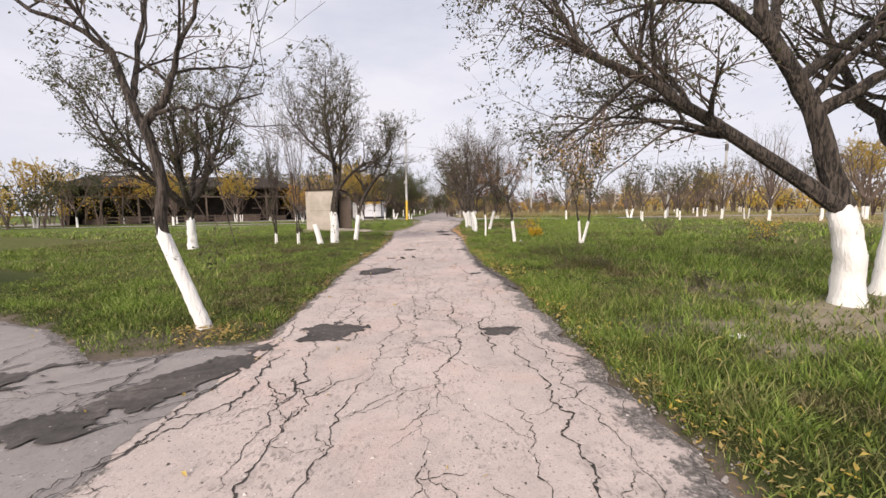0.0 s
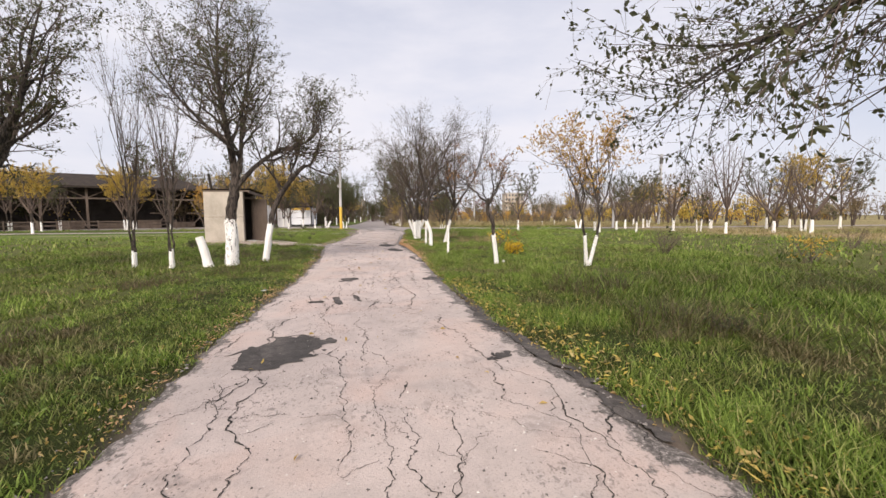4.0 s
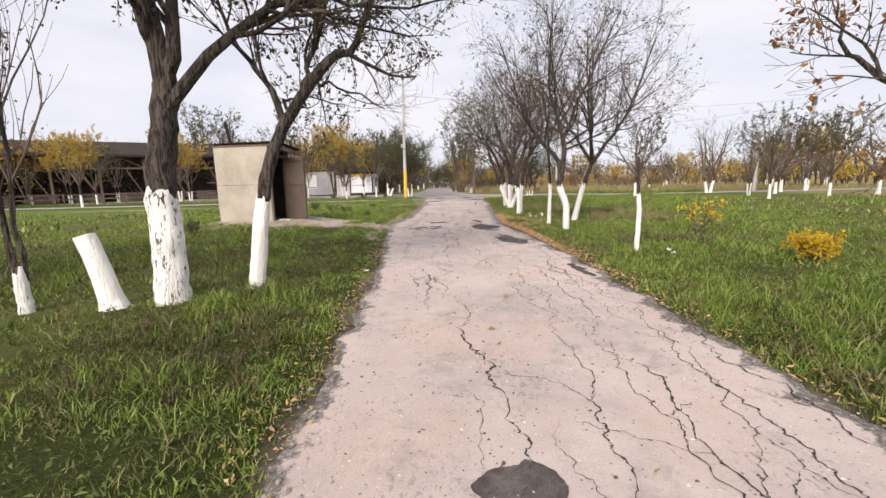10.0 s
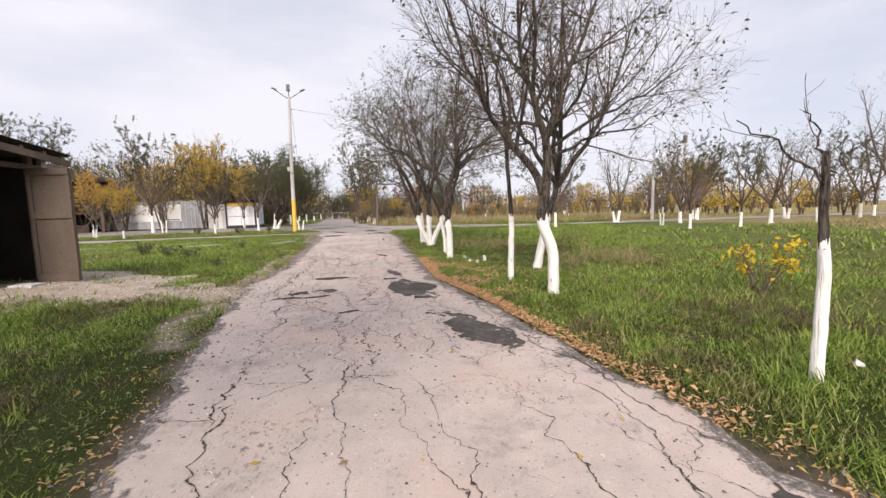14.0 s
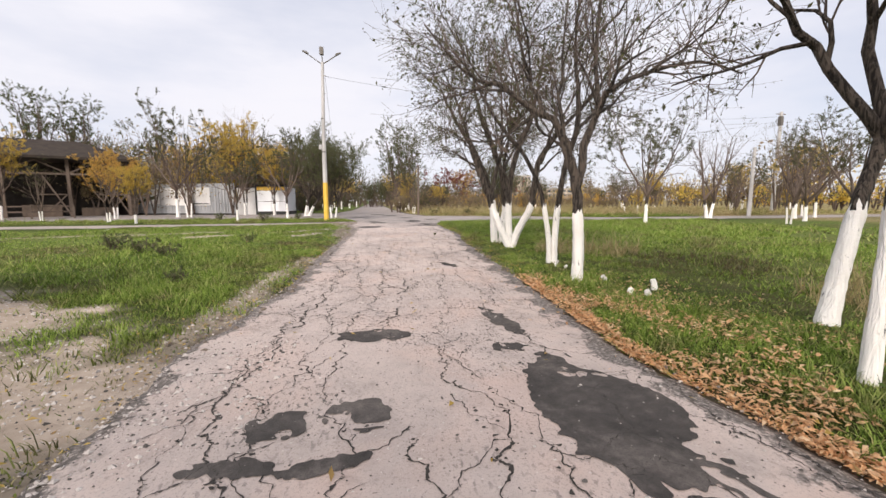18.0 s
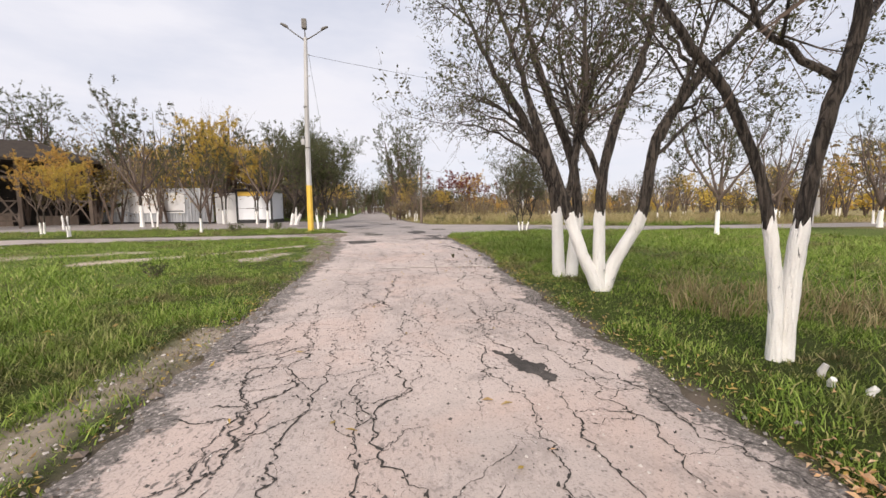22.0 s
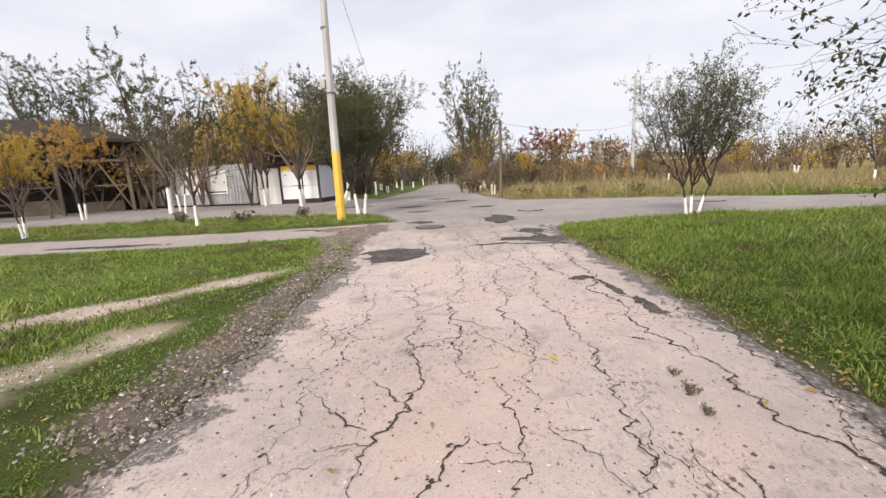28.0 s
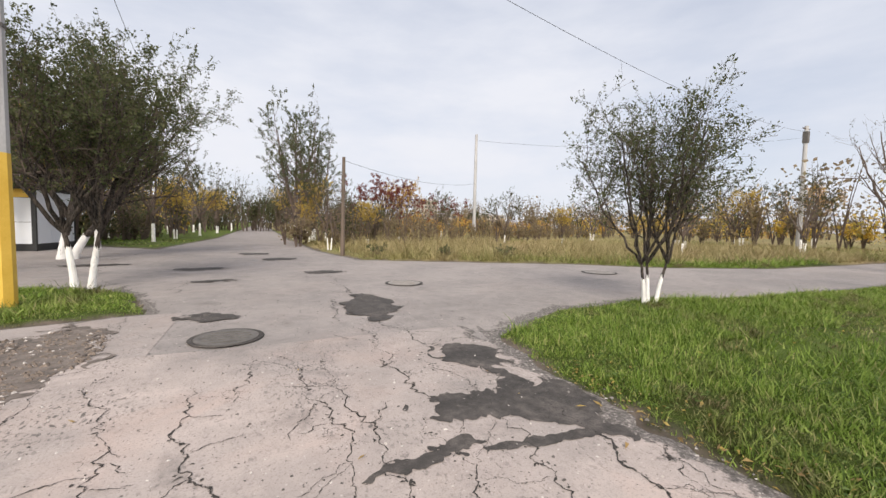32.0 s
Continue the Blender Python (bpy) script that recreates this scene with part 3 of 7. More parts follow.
class Tree:
    """Grows limbs, branches and twigs from main lines; leaves sit on the twigs."""

    def __init__(self, seed, kids=(8, 6, 4), leaves=3.0, droop=0.0, up=0.12, reach=1.0, spread=1.0):
        self.rng = np.random.default_rng(seed)
        self.trunk, self.boughs, self.twigs, self.leafs, self.white = Soup(), [], Soup(), [], Soup()
        self.paint, self.cut = WHITEWASH, 3
        self.kids, self.leaves, self.droop, self.up, self.reach, self.spread = kids, leaves, droop, up, reach, spread

    def stem(self, pts, r0, r1, paint=1.25, flare=1.25):
        """A bole from the ground, whitewashed up to the height given."""
        p = smooth_line(pts, 26)
        p[2:-1, :2] += self.rng.normal(0, 0.035 * r0, (23, 2))
        z = p[:, 2]
        s = np.linspace(0, 1, 26)
        r = (r0 + (r1 - r0) * s) * (1 + (flare - 1) * np.exp(-np.maximum(z, 0) / 0.14))
        p[0, 2] -= 0.06
        r = r * 0.66
        e = p[-1] - p[-2]
        e /= np.linalg.norm(e)
        self.trunk.tube(np.vstack((p, p[-1] + e * r[-1] * 0.5, p[-1] + e * r[-1] * 0.85)), np.concatenate((r, (r[-1] * 0.8, r[-1] * 0.2))), 18, lump=0.13)
        if paint:
            zz = np.linspace(-0.07, paint, 20)
            q = np.stack([np.interp(zz, p[:, 2], p[:, i]) for i in range(3)], axis=1)
            rr = np.interp(zz, p[:, 2], r) * 1.06 + 0.006
            self.white.tube(q, rr, 18, lump=0.09)
            ring = self.white.v[-1]
            ring[-18:, 2] += self.rng.uniform(-0.07, 0.07, 18)
            ring[-18:, :2] += (q[-1, :2] - ring[-18:, :2]) * 0.12
        return p, r

    def limb(self, pts, r0, r1, level=1, k=12, first=0.25):
        p = smooth_line(pts, k)
        p[1:-1] += self.rng.normal(0, 0.02, (k - 2, 3))
        r = np.linspace(r0 * 0.92, r1, k)
        self.boughs.append(Soup())
        self.boughs[-1].tube(p, r, 9 if r0 > 0.05 else 6, lump=0.08)
        length = float(np.linalg.norm(np.diff(p, axis=0), axis=1).sum())
        self.children(p, r, length, level, first)

    def children(self, p, r, length, level, first=0.2):
        rng = self.rng
        if level > len(self.kids):
            return
        n = self.kids[level - 1]
        n = int(n * (0.8 + 0.4 * rng.random()) * (1.0 if level > 1 else max(0.6, min(1.8, length / 3.0))))
        for i in range(n):
            t = first + (1 - first) * ((i + rng.random()) / n)
            j = t * (len(p) - 1)
            a = min(int(j), len(p) - 2)
            pos = p[a] + (p[a + 1] - p[a]) * (j - a)
            d = p[a + 1] - p[a]
            d /= np.linalg.norm(d) + 1e-9
            side = np.cross(d, rng.normal(size=3))
            side /= np.linalg.norm(side) + 1e-9
            ang = rng.uniform(0.45, 1.05) * self.spread
            nd = d * math.cos(ang) + side * math.sin(ang)
            ln = (1.55, 0.80, 0.42, 0.22)[level - 1] * self.reach * rng.uniform(0.65, 1.35) * (1.15 - 0.45 * t)
            rad = min(np.interp(j, np.arange(len(r)), r) * 0.6, (0.035, 0.015, 0.0075, 0.005)[level - 1] * 1.3)
            self.branch(pos, nd, ln, rad, level + 1)

    def branch(self, pos, d, length, r, level):
        rng = self.rng
        k = (0, 0, 6, 4, 2, 2)[min(level, 5)]
        pts = [np.array(pos)]
        d = np.array(d)
        for _ in range(k - 1):
            d = d + rng.normal(0, 0.16, 3) + np.array((0, 0, self.up - self.droop))
            d /= np.linalg.norm(d)
            pts.append(pts[-1] + d * length / (k - 1))
        p = np.array(pts)
        rr = np.linspace(r, max(r * 0.35, 0.0022), k)
        (self.boughs[-1] if level < self.cut else self.twigs).tube(p, rr, 5 if level == 2 else 3)
        self.children(p, rr, length, level, 0.15)
        if level > len(self.kids):
            m = rng.poisson(self.leaves)
            for t in rng.random(m):
                j = t * (k - 1)
                a = min(int(j), k - 2)
                self.leafs.append(p[a] + (p[a + 1] - p[a]) * (j - a) + rng.normal(0, 0.025, 3))

    def build(self, x, y, label, leaf=L_OLIVE, leaf_size=0.085, group="", name="tree", category="tree", rz=0.0, wash="whitewashed lower trunk", fine=None):
        ob = thing(name, x, y, label, category, group, rz=rz)
        if self.trunk.n:
            link("trunk", self.trunk.mesh("trunk", BARK, True), ob)
        if self.white.n:
            link("whitewash", self.white.mesh("whitewash", self.paint, True), ob, wash)
        for bough in self.boughs:
            link("bough", bough.mesh("bough", fine or BARK), ob)
        if self.twigs.n:
            tagged(link("twig_mass", self.twigs.mesh("twig_mass", TWIG), ob), "fine brown twigs", kind="stuff")
        # the way through is kept clear of low leaves
        self.leafs = [q for q in self.leafs if abs(x + q[0] + 1.0) > 1.5 or q[2] > 3.0]
        if self.leafs:
            link("crown", leaf_mesh("crown", self.leafs, leaf_size, leaf, self.rng), ob)
        return ob


def auto_tree(seed, height, paint, r0, fork, limbs, leaves, lean=(0, 0), kids=(6, 5, 3), stems=((0, 0, 0, 0),), spread=1.0, reach=1.0, up=0.12, open_up=0.5):
    """A tree of its own shape from a few figures: stems as (x, y, leaning x, leaning y)."""
    t = Tree(seed, kids, leaves, up=up, reach=reach, spread=spread)
    for sx, sy, lx, ly in stems:
        top = (sx + lx + lean[0], sy + ly + lean[1], fork)
        t.stem(((sx, sy, 0), (sx + (lx + lean[0]) * 0.4, sy + (ly + lean[1]) * 0.4, fork * 0.5), top), r0, r0 * 0.72, paint)
        a0 = t.rng.random() * 6.28
        for i in range(limbs):
            a = a0 + i * 6.283 / limbs + t.rng.uniform(-0.4, 0.4)
            out = open_up * (height - fork) * t.rng.uniform(0.6, 1.1) * (0.35 if i == 0 and limbs > 2 else 1.0)
            h = height * t.rng.uniform(0.82, 1.0)
            e = (top[0] + math.cos(a) * out + lx, top[1] + math.sin(a) * out + ly, h)
            mid = (top[0] + math.cos(a) * out * 0.62, top[1] + math.sin(a) * out * 0.62, fork + (h - fork) * 0.45)
            b = (top[0], top[1], fork - 0.06)
            t.limb((b, mid, e), r0 * 0.58, 0.012)
    return t


# ---- plan of the asphalt ----
def table(*pairs):
    xs, vs = zip(*pairs)
    return lambda q: np.interp(q, xs, vs)


MAIN_L = table((-14, -2.3), (5, -2.15), (7, -2.25), (10, -2.45), (15, -2.42), (20, -2.6), (24, -3.0), (27, -3.2), (30, -2.8), (33, -2.8), (37, -2.62), (40, -2.45), (43.5, -2.5), (46, -2.8), (48, -3.4))
MAIN_R = table((-14, 1.75), (2, 1.55), (5, 1.45), (8, 1.38), (10, 1.05), (14, 0.92), (20, 1.0), (24, 0.9), (26.5, 0.66), (29, 0.9), (33, 1.2), (36, 1.45), (37.2, 1.6), (39, 1.95), (42.5, 2.0), (44.5, 2.1), (48, 2.25))
FAR_L = table((45, -2.6), (50, -2.3), (51, -2.55), (53, -3.2), (56, -5.0), (62, -6.2), (72, -5.6), (85, -4.4), (140, -4.0), (260, -4))
FAR_R = table((45, 2.0), (47.5, 2.4), (55, 4.0), (60, 3.4), (66, 2.3), (90, 1.7), (260, 1.6))
CROSS_LO = table((0, 46.8), (2.2, 47.3), (4.4, 48.5), (7, 48.7), (9, 48.1), (16, 47.8), (40, 47.6), (90, 47))
CROSS_HI = table((0, 61), (3.6, 60), (7, 58.3), (11.4, 56.2), (14.6, 53.7), (19, 52.2), (30, 52.2), (90, 52))
PATH_LO = table((-70, 45.2), (-7, 46.7), (-4, 47.3), (-2, 46.6))
PATH_HI = table((-70, 49.0), (-7.4, 49.6), (-4, 50.2), (-2, 50.8))
YARD_LO = table((-70, 56.6), (-11, 55.8), (-6.9, 54.9), (-3.8, 53.5), (-2.5, 52.2))
YARD_HI = table((-70, 74), (-9, 72), (-2.5, 66))
SIDE_HI = table((-40, 22), (-6.7, 5.9), (-4.9, 5.0), (-3.7, 4.05), (-2.8, 4.4), (-1.8, 4.7))
SIDE_LO = table((-40, 16), (-6, 0.2), (-1.8, -3))


def strip(q, lo, hi, along, a, b):
    """Signed distance to a strip: negative on the asphalt."""
    return np.maximum(np.maximum(lo(along) - q, q - hi(along)), np.maximum(a - along, along - b))


def asphalt(x, y):
    d = strip(x, MAIN_L, MAIN_R, y, -14, 48)
    for e in (strip(x, FAR_L, FAR_R, y, 45, 260), strip(y, CROSS_LO, CROSS_HI, x, 0, 90), strip(y, PATH_LO, PATH_HI, x, -70, -2),
              strip(y, YARD_LO, YARD_HI, x, -70, -2.5), strip(y, SIDE_LO, SIDE_HI, x, -40, -1.8)):
        d = np.minimum(d, e)
    return d


def wave(x, y, s=1.0):
    """Cheap smooth noise in about -1 to 1, for arrays."""
    return (np.sin(x * 1.7 * s + 1.3 * np.sin(y * 0.9 * s)) + np.sin(y * 2.3 * s + 1.1 * np.sin(x * 1.9 * s + 2)) + 0.6 * np.sin((x + y) * 4.1 * s) + 0.4 * np.sin((x - 1.4 * y) * 7.7 * s)) / 3.0


def value_noise(x, y, s=1.0, seed=0, octaves=3):
    """Lattice noise in 0 to 1 over several octaves, for arrays."""
    grid = np.random.default_rng(500 + seed).random((64, 64))
    out, amp, total = 0.0, 1.0, 0.0
    for o in range(octaves):
        u, v = x * s * 2 ** o + 17.3 * o, y * s * 2 ** o + 9.1 * o
        i, j = np.floor(u).astype(int), np.floor(v).astype(int)
        f, g = u - i, v - j
        f, g = f * f * (3 - 2 * f), g * g * (3 - 2 * g)
        a, b, c, d = grid[i % 64, j % 64], grid[(i + 1) % 64, j % 64], grid[i % 64, (j + 1) % 64], grid[(i + 1) % 64, (j + 1) % 64]
        out = out + amp * ((a * (1 - f) + b * f) * (1 - g) + (c * (1 - f) + d * f) * g)
        total += amp
        amp *= 0.55
    return out / total


def near_line(x, y, pts, w):
    """1 on a line, falling to 0 at w from it."""
    best = np.full(np.shape(x), 1e9)
    for (ax, ay), (bx, by) in zip(pts, pts[1:]):
        t = np.clip(((x - ax) * (bx - ax) + (y - ay) * (by - ay)) / ((bx - ax) ** 2 + (by - ay) ** 2), 0, 1)
        best = np.minimum(best, np.hypot(x - ax - t * (bx - ax), y - ay - t * (by - ay)))
    return np.clip(1.6 * (1 - (best + 0.9 * w * (value_noise(x, y, 1.7, 3) - 0.5) * 1.6) / w), 0, 1)


def bareness(x, y):
    b = near_line(x, y, ((-2.9, 26.6), (-4.6, 26.6), (-6.2, 27.2), (-8.5, 27.3)), 1.35)
    b = np.maximum(b, near_line(x, y, ((-6.8, 27.4), (-7.0, 29.4), (-5.0, 28.2)), 0.9))
    b = np.maximum(b, near_line(x, y, ((-3.4, 43.2), (-4.4, 42.0), (-5.4, 40.9), (-8, 39.4)), 0.42))
    b = np.maximum(b, near_line(x, y, ((-3.9, 40.2), (-4.2, 39.3)), 0.5) * 0.9)
    b = np.maximum(b, near_line(x, y, ((-3.2, 25.4), (-3.5, 24.2), (-3.2, 23.2)), 0.32) * 0.7)
    b = np.maximum(b, near_line(x, y, ((-8, 41.8), (-14, 40.4), (-26, 40)), 0.5) * 0.7)
    b = np.maximum(b, near_line(x, y, ((-3.5, 25.6), (-3.25, 28.4), (-3.2, 30.6), (-2.95, 33.0)), 0.30) * 0.75)
    b = np.maximum(b, near_line(x, y, ((1.75, 44.6), (1.95, 42.6), (1.9, 41.2)), 0.22) * 0.6)
    b = np.maximum(b, near_line(x, y, ((3.4, 4.2), (5.2, 5.2), (7.2, 5.8)), 0.9) * 0.55)
    return b


def shoulder(x, y):
    """The stony shoulder where wheels have worn the grass away."""
    corner = 0.7 * near_line(x, y, ((-3.9, 4.5), (-3.0, 4.6), (-2.5, 5.0)), 0.5)
    worn = 0.75 * near_line(x, y, ((2.4, 4.6), (3.8, 5.8), (5.2, 7.2)), 0.75)
    return np.maximum(np.maximum(corner, worn), near_line(x, y, ((-2.7, 39.0), (-2.75, 42.0), (-3.0, 45.0), (-3.6, 46.9)), 0.40))


def dryness(x, y):
    far = np.clip((y - 54 + 2.0 * wave(x, y, 0.2)) / 3, 0, 1) * np.clip((x - 1.5) / 1.0, 0, 1)
    side = np.clip((x - 24 + 1.5 * wave(x, y, 0.2)) / 3, 0, 1) * np.clip((y - 8) / 6, 0, 1)
    return np.clip(np.maximum(far, side), 0, 1) * (0.15 + 1.0 * value_noise(x, y, 0.35, 5))


def ground_z(x, y):
    d = asphalt(x, y)
    rough = 0.05 * (value_noise(x, y, 1.1, 8) - 0.5) + 0.03 * (value_noise(x, y, 0.3, 9) - 0.5)
    bank = 0.19 * np.clip((3.4 - np.hypot(x + 8.0, y - 28.2)) / 1.9, 0, 1) ** 1.5
    return bank + np.where(d < 0, -0.05, np.minimum(1, d / 0.35) * (0.028 + rough) - 0.03 * np.exp(-d / 0.12))


def axis_steps(*bands):
    out = [bands[0][0]]
    for a, b, s in bands:
        out += list(np.linspace(a, b, max(2, int(round((b - a) / s)) + 1))[1:])
    return np.array(out)


def build_ground():
    xs = axis_steps((-1500, -300, 240), (-300, -70, 23), (-70, -24, 1.5), (-24, -9, 0.5), (-9, 7, 0.16), (7, 24, 0.5), (24, 70, 1.5), (70, 300, 23), (300, 1500, 240))
    ys = axis_steps((-900, -100, 200), (-100, -14, 8), (-14, -2, 0.6), (-2, 56, 0.16), (56, 75, 0.6), (75, 150, 3), (150, 400, 25), (400, 2500, 210))
    gx, gy = np.meshgrid(xs, ys)
    x, y = gx.ravel(), gy.ravel()
    nx, ny = len(xs), len(ys)
    i = (np.arange(ny - 1)[:, None] * nx + np.arange(nx - 1)[None, :]).ravel()
    quads = np.stack((i, i + 1, i + nx + 1, i + nx), axis=-1)
    d = asphalt(x, y)
    verge = np.maximum(np.clip(1.25 * (1 - (d + 0.30 * (value_noise(x, y, 2.2, 7) - 0.5)) / 0.11), 0, 1), shoulder(x, y))
    # the last mask darkens ground where near grass should show shaded gaps
    me = mesh_from("ground", np.stack((x, y, ground_z(x, y)), axis=-1), [quads], GROUND,
                   {"dry": dryness(x, y), "verge": verge, "bare": bareness(x, y), "tone": np.clip((y - 28) / 12, 0, 1), "soil_and_gap_shade": np.clip((3.4 - d) / 1.8, 0, 1) * (y < 53)}, True)
    tagged(new("ground", me), "grassy ground with worn brown and bare earth patches", "ground", kind="structure")


WEAR = table((0, 0.98), (6, 0.92), (11, 0.82), (16, 0.78), (22, 0.78), (25, 0.92), (29, 1.05), (36, 0.95), (44, 0.9), (47, 1.0), (52, 0.7))


EDGE_L = table((-14, 0.12), (14, 0.13), (20, 0.14), (23, 0.16), (27, 0.19), (30, 0.26), (33, 0.45), (38, 0.36), (44, 0.3), (48, 0.3))
EDGE_R = table((-14, 0.28), (7, 0.28), (12, 0.25), (20, 0.2), (27, 0.34), (34, 0.36), (40, 0.24), (46, 0.36))


def ribbon(name, lo, hi, a, b, step, cols, flip, material, label, z=0.0, fray=0.10, grey=None):
    """A strip of asphalt with frayed edges."""
    s = np.arange(a, b + step / 2, step)
    e0 = lo(s) + fray * wave(s * 1.0, s * 0 + 3, 2.4) + fray * 0.5 * np.random.uniform(-1, 1, len(s))
    e1 = hi(s) + fray * wave(s * 1.0, s * 0 + 8, 2.4) + fray * 0.5 * np.random.uniform(-1, 1, len(s))
    t = np.linspace(0, 1, cols)[None, :]
    q = e0[:, None] + (e1 - e0)[:, None] * t
    p = np.repeat(s[:, None], cols, axis=1)
    x, y = (p, q) if flip else (q, p)
    edge = np.minimum(t, 1 - t) * np.abs(e1 - e0)[:, None]
    wide = np.where(t < 0.5, EDGE_L(y), EDGE_R(y)) if grey is None else 0.2
    crumb = np.exp(-edge / wide)
    pale = np.clip((y - 44.5 + 3.0 * wave(x, y, 0.5)) / 6, 0, 1) if grey is None else np.full(np.shape(x), grey)
    h = z + 0.006 * wave(x, y, 1.3) - 0.03 * np.exp(-edge / 0.06)
    i = (np.arange(len(s) - 1)[:, None] * cols + np.arange(cols - 1)[None, :]).ravel()
    quads = np.stack((i, i + 1, i + cols + 1, i + cols), axis=-1)
    if flip:
        quads = quads[:, ::-1]
    me = mesh_from(name, np.stack((x, y, h), axis=-1), [quads], material, {"edge": crumb.ravel(), "wear": WEAR(y.ravel()), "grey": pale.ravel()}, True)
    return tagged(new(name, me), label, "road", kind="structure")


build_ground()
ribbon("road_main", MAIN_L, MAIN_R, -14, 48, 0.12, 34, False, ASPHALT, "old pinkish grey asphalt road full of cracks")
ribbon("road_far", FAR_L, FAR_R, 45.2, 260, 0.5, 20, False, ASPHALT, "grey asphalt road running on past the junction", -0.012, grey=0.85)
ribbon("road_cross", CROSS_LO, CROSS_HI, 0.3, 90, 0.4, 20, True, ASPHALT, "grey asphalt cross road", -0.018, grey=0.85)
ribbon("pavement_path", PATH_LO, PATH_HI, -70, -2, 0.3, 16, True, ASPHALT, "cracked asphalt footpath joining the road", -0.008, grey=0.6)
ribbon("yard", YARD_LO, YARD_HI, -70, -2.5, 0.4, 16, True, ASPHALT, "worn asphalt yard before the shed and fence", -0.024, grey=0.85)
ribbon("road_side", SIDE_LO, SIDE_HI, -40, -1.8, 0.2, 30, True, ASPHALT, "cracked side road joining at an angle", -0.010, grey=1.0)


# ---- things lying on the asphalt ----
def blob(name, x, y, rx, ry, turn, material, label, category, seed=0, ragged=1.0):
    """A thin tar patch with a torn outline, tongues along the cracks and loose flecks round it."""
    step = 0.018 if y < 50 else 0.05
    reach = 1.45 * max(rx, ry) + 0.12
    n = int(2 * reach / step) + 1
    gx, gy = np.meshgrid(x + (np.arange(n) - n / 2) * step, y + (np.arange(n) - n / 2) * step)
    ca, sa = math.cos(radians(turn)), math.sin(radians(turn))
    px, py = ((gx - x) * ca + (gy - y) * sa) / rx, ((gy - y) * ca - (gx - x) * sa) / ry
    small = min(rx, ry)
    fine = value_noise(gx, gy, 1.3 / max(0.14, small), seed, 4) - 0.5
    edge = value_noise(gx, gy, 11.0, seed + 50, 2) - 0.5
    crumbs = value_noise(gx, gy, 26.0, seed + 70, 2) - 0.5
    ridge = np.clip(1 - np.abs(value_noise(gx, gy * 0.8, 2.4, seed + 90, 2) - 0.5) * 26, 0, 1)
    f = 0.92 - np.hypot(px, py) ** 1.3 + ragged * (2.9 * fine + 0.45 * edge + 0.10 / max(0.1, small) * crumbs) + 0.55 * ridge * np.clip(4 * (1.45 - np.hypot(px, py)), 0, 1) - 3.0 * np.clip(np.hypot(px, py) - 1.3, 0, 1)
    f[[0, -1], :] = -1
    f[:, [0, -1]] = -1
    vs = np.stack((gx, gy), -1).reshape(-1, 2)
    ids = np.arange(n * n).reshape(n, n)
    on = f > 0
    full = on[:-1, :-1] & on[1:, :-1] & on[:-1, 1:] & on[1:, 1:]
    some = (on[:-1, :-1] | on[1:, :-1] | on[:-1, 1:] | on[1:, 1:]) & ~full
    a, b = np.nonzero(full)
    quads = np.stack((ids[a, b], ids[a, b + 1], ids[a + 1, b + 1], ids[a + 1, b]), -1)
    extra, tris = [], []
    for a, b in zip(*np.nonzero(some)):
        ring = []
        for (i, j), (k, m) in (((a, b), (a, b + 1)), ((a, b + 1), (a + 1, b + 1)), ((a + 1, b + 1), (a + 1, b)), ((a + 1, b), (a, b))):
            if on[i, j]:
                ring.append(ids[i, j])
            if on[i, j] != on[k, m]:
                t = f[i, j] / (f[i, j] - f[k, m])
                ring.append(n * n + len(extra))
                extra.append(vs[ids[i, j]] * (1 - t) + vs[ids[k, m]] * t)
        tris += [(ring[0], ring[q], ring[q + 1]) for q in range(1, len(ring) - 1)]
    v = np.vstack((vs, np.array(extra).reshape(-1, 2)))
    used_ids, back = np.unique(np.concatenate((quads.ravel(), np.array(tris, dtype=int).ravel())), return_inverse=True)
    v = v[used_ids]
    v = np.column_stack((v, 0.006 * wave(v[:, 0], v[:, 1], 1.3) + 0.005))
    me = mesh_from(name, v, [back[:quads.size].reshape(-1, 4), back[quads.size:].reshape(-1, 3)], material)
    return tagged(new(name, me), label, category, "dark patches in the asphalt" if category == "patch" else "")


PATCHES_NEAR = (
    (-1.38, 4.85, 0.36, 0.40, 0), (0.66, 4.72, 0.26, 0.18, 20), (-1.62, 9.62, 0.50, 0.46, 10), (0.72, 9.05, 0.15, 0.14, 0), (1.06, 12.7, 0.09, 0.9, 2), (1.0, 10.7, 0.11, 0.8, 2), (1.16, 9.3, 0.10, 0.7, 8), (1.3, 8.0, 0.10, 0.6, 4), (0.80, 14.3, 0.2, 0.36, 25), (-1.19, 14.62, 0.22, 0.33, 0),
    (-1.62, 12.19, 0.14, 0.10, 0), (-1.27, 12.32, 0.06, 0.42, 12), (-0.92, 12.38, 0.055, 0.26, 14),
    (0.2, 22.8, 0.27, 0.85, 14), (-0.08, 25.7, 0.40, 0.86, 6), (-1.53, 27.35, 0.32, 0.17, 4), (-2.08, 25.8, 0.17, 0.13, 12), (-1.60, 25.86, 0.18, 0.16, -15),
    (-2.25, 25.45, 0.26, 0.08, -10), (-1.72, 25.40, 0.26, 0.06, 8))
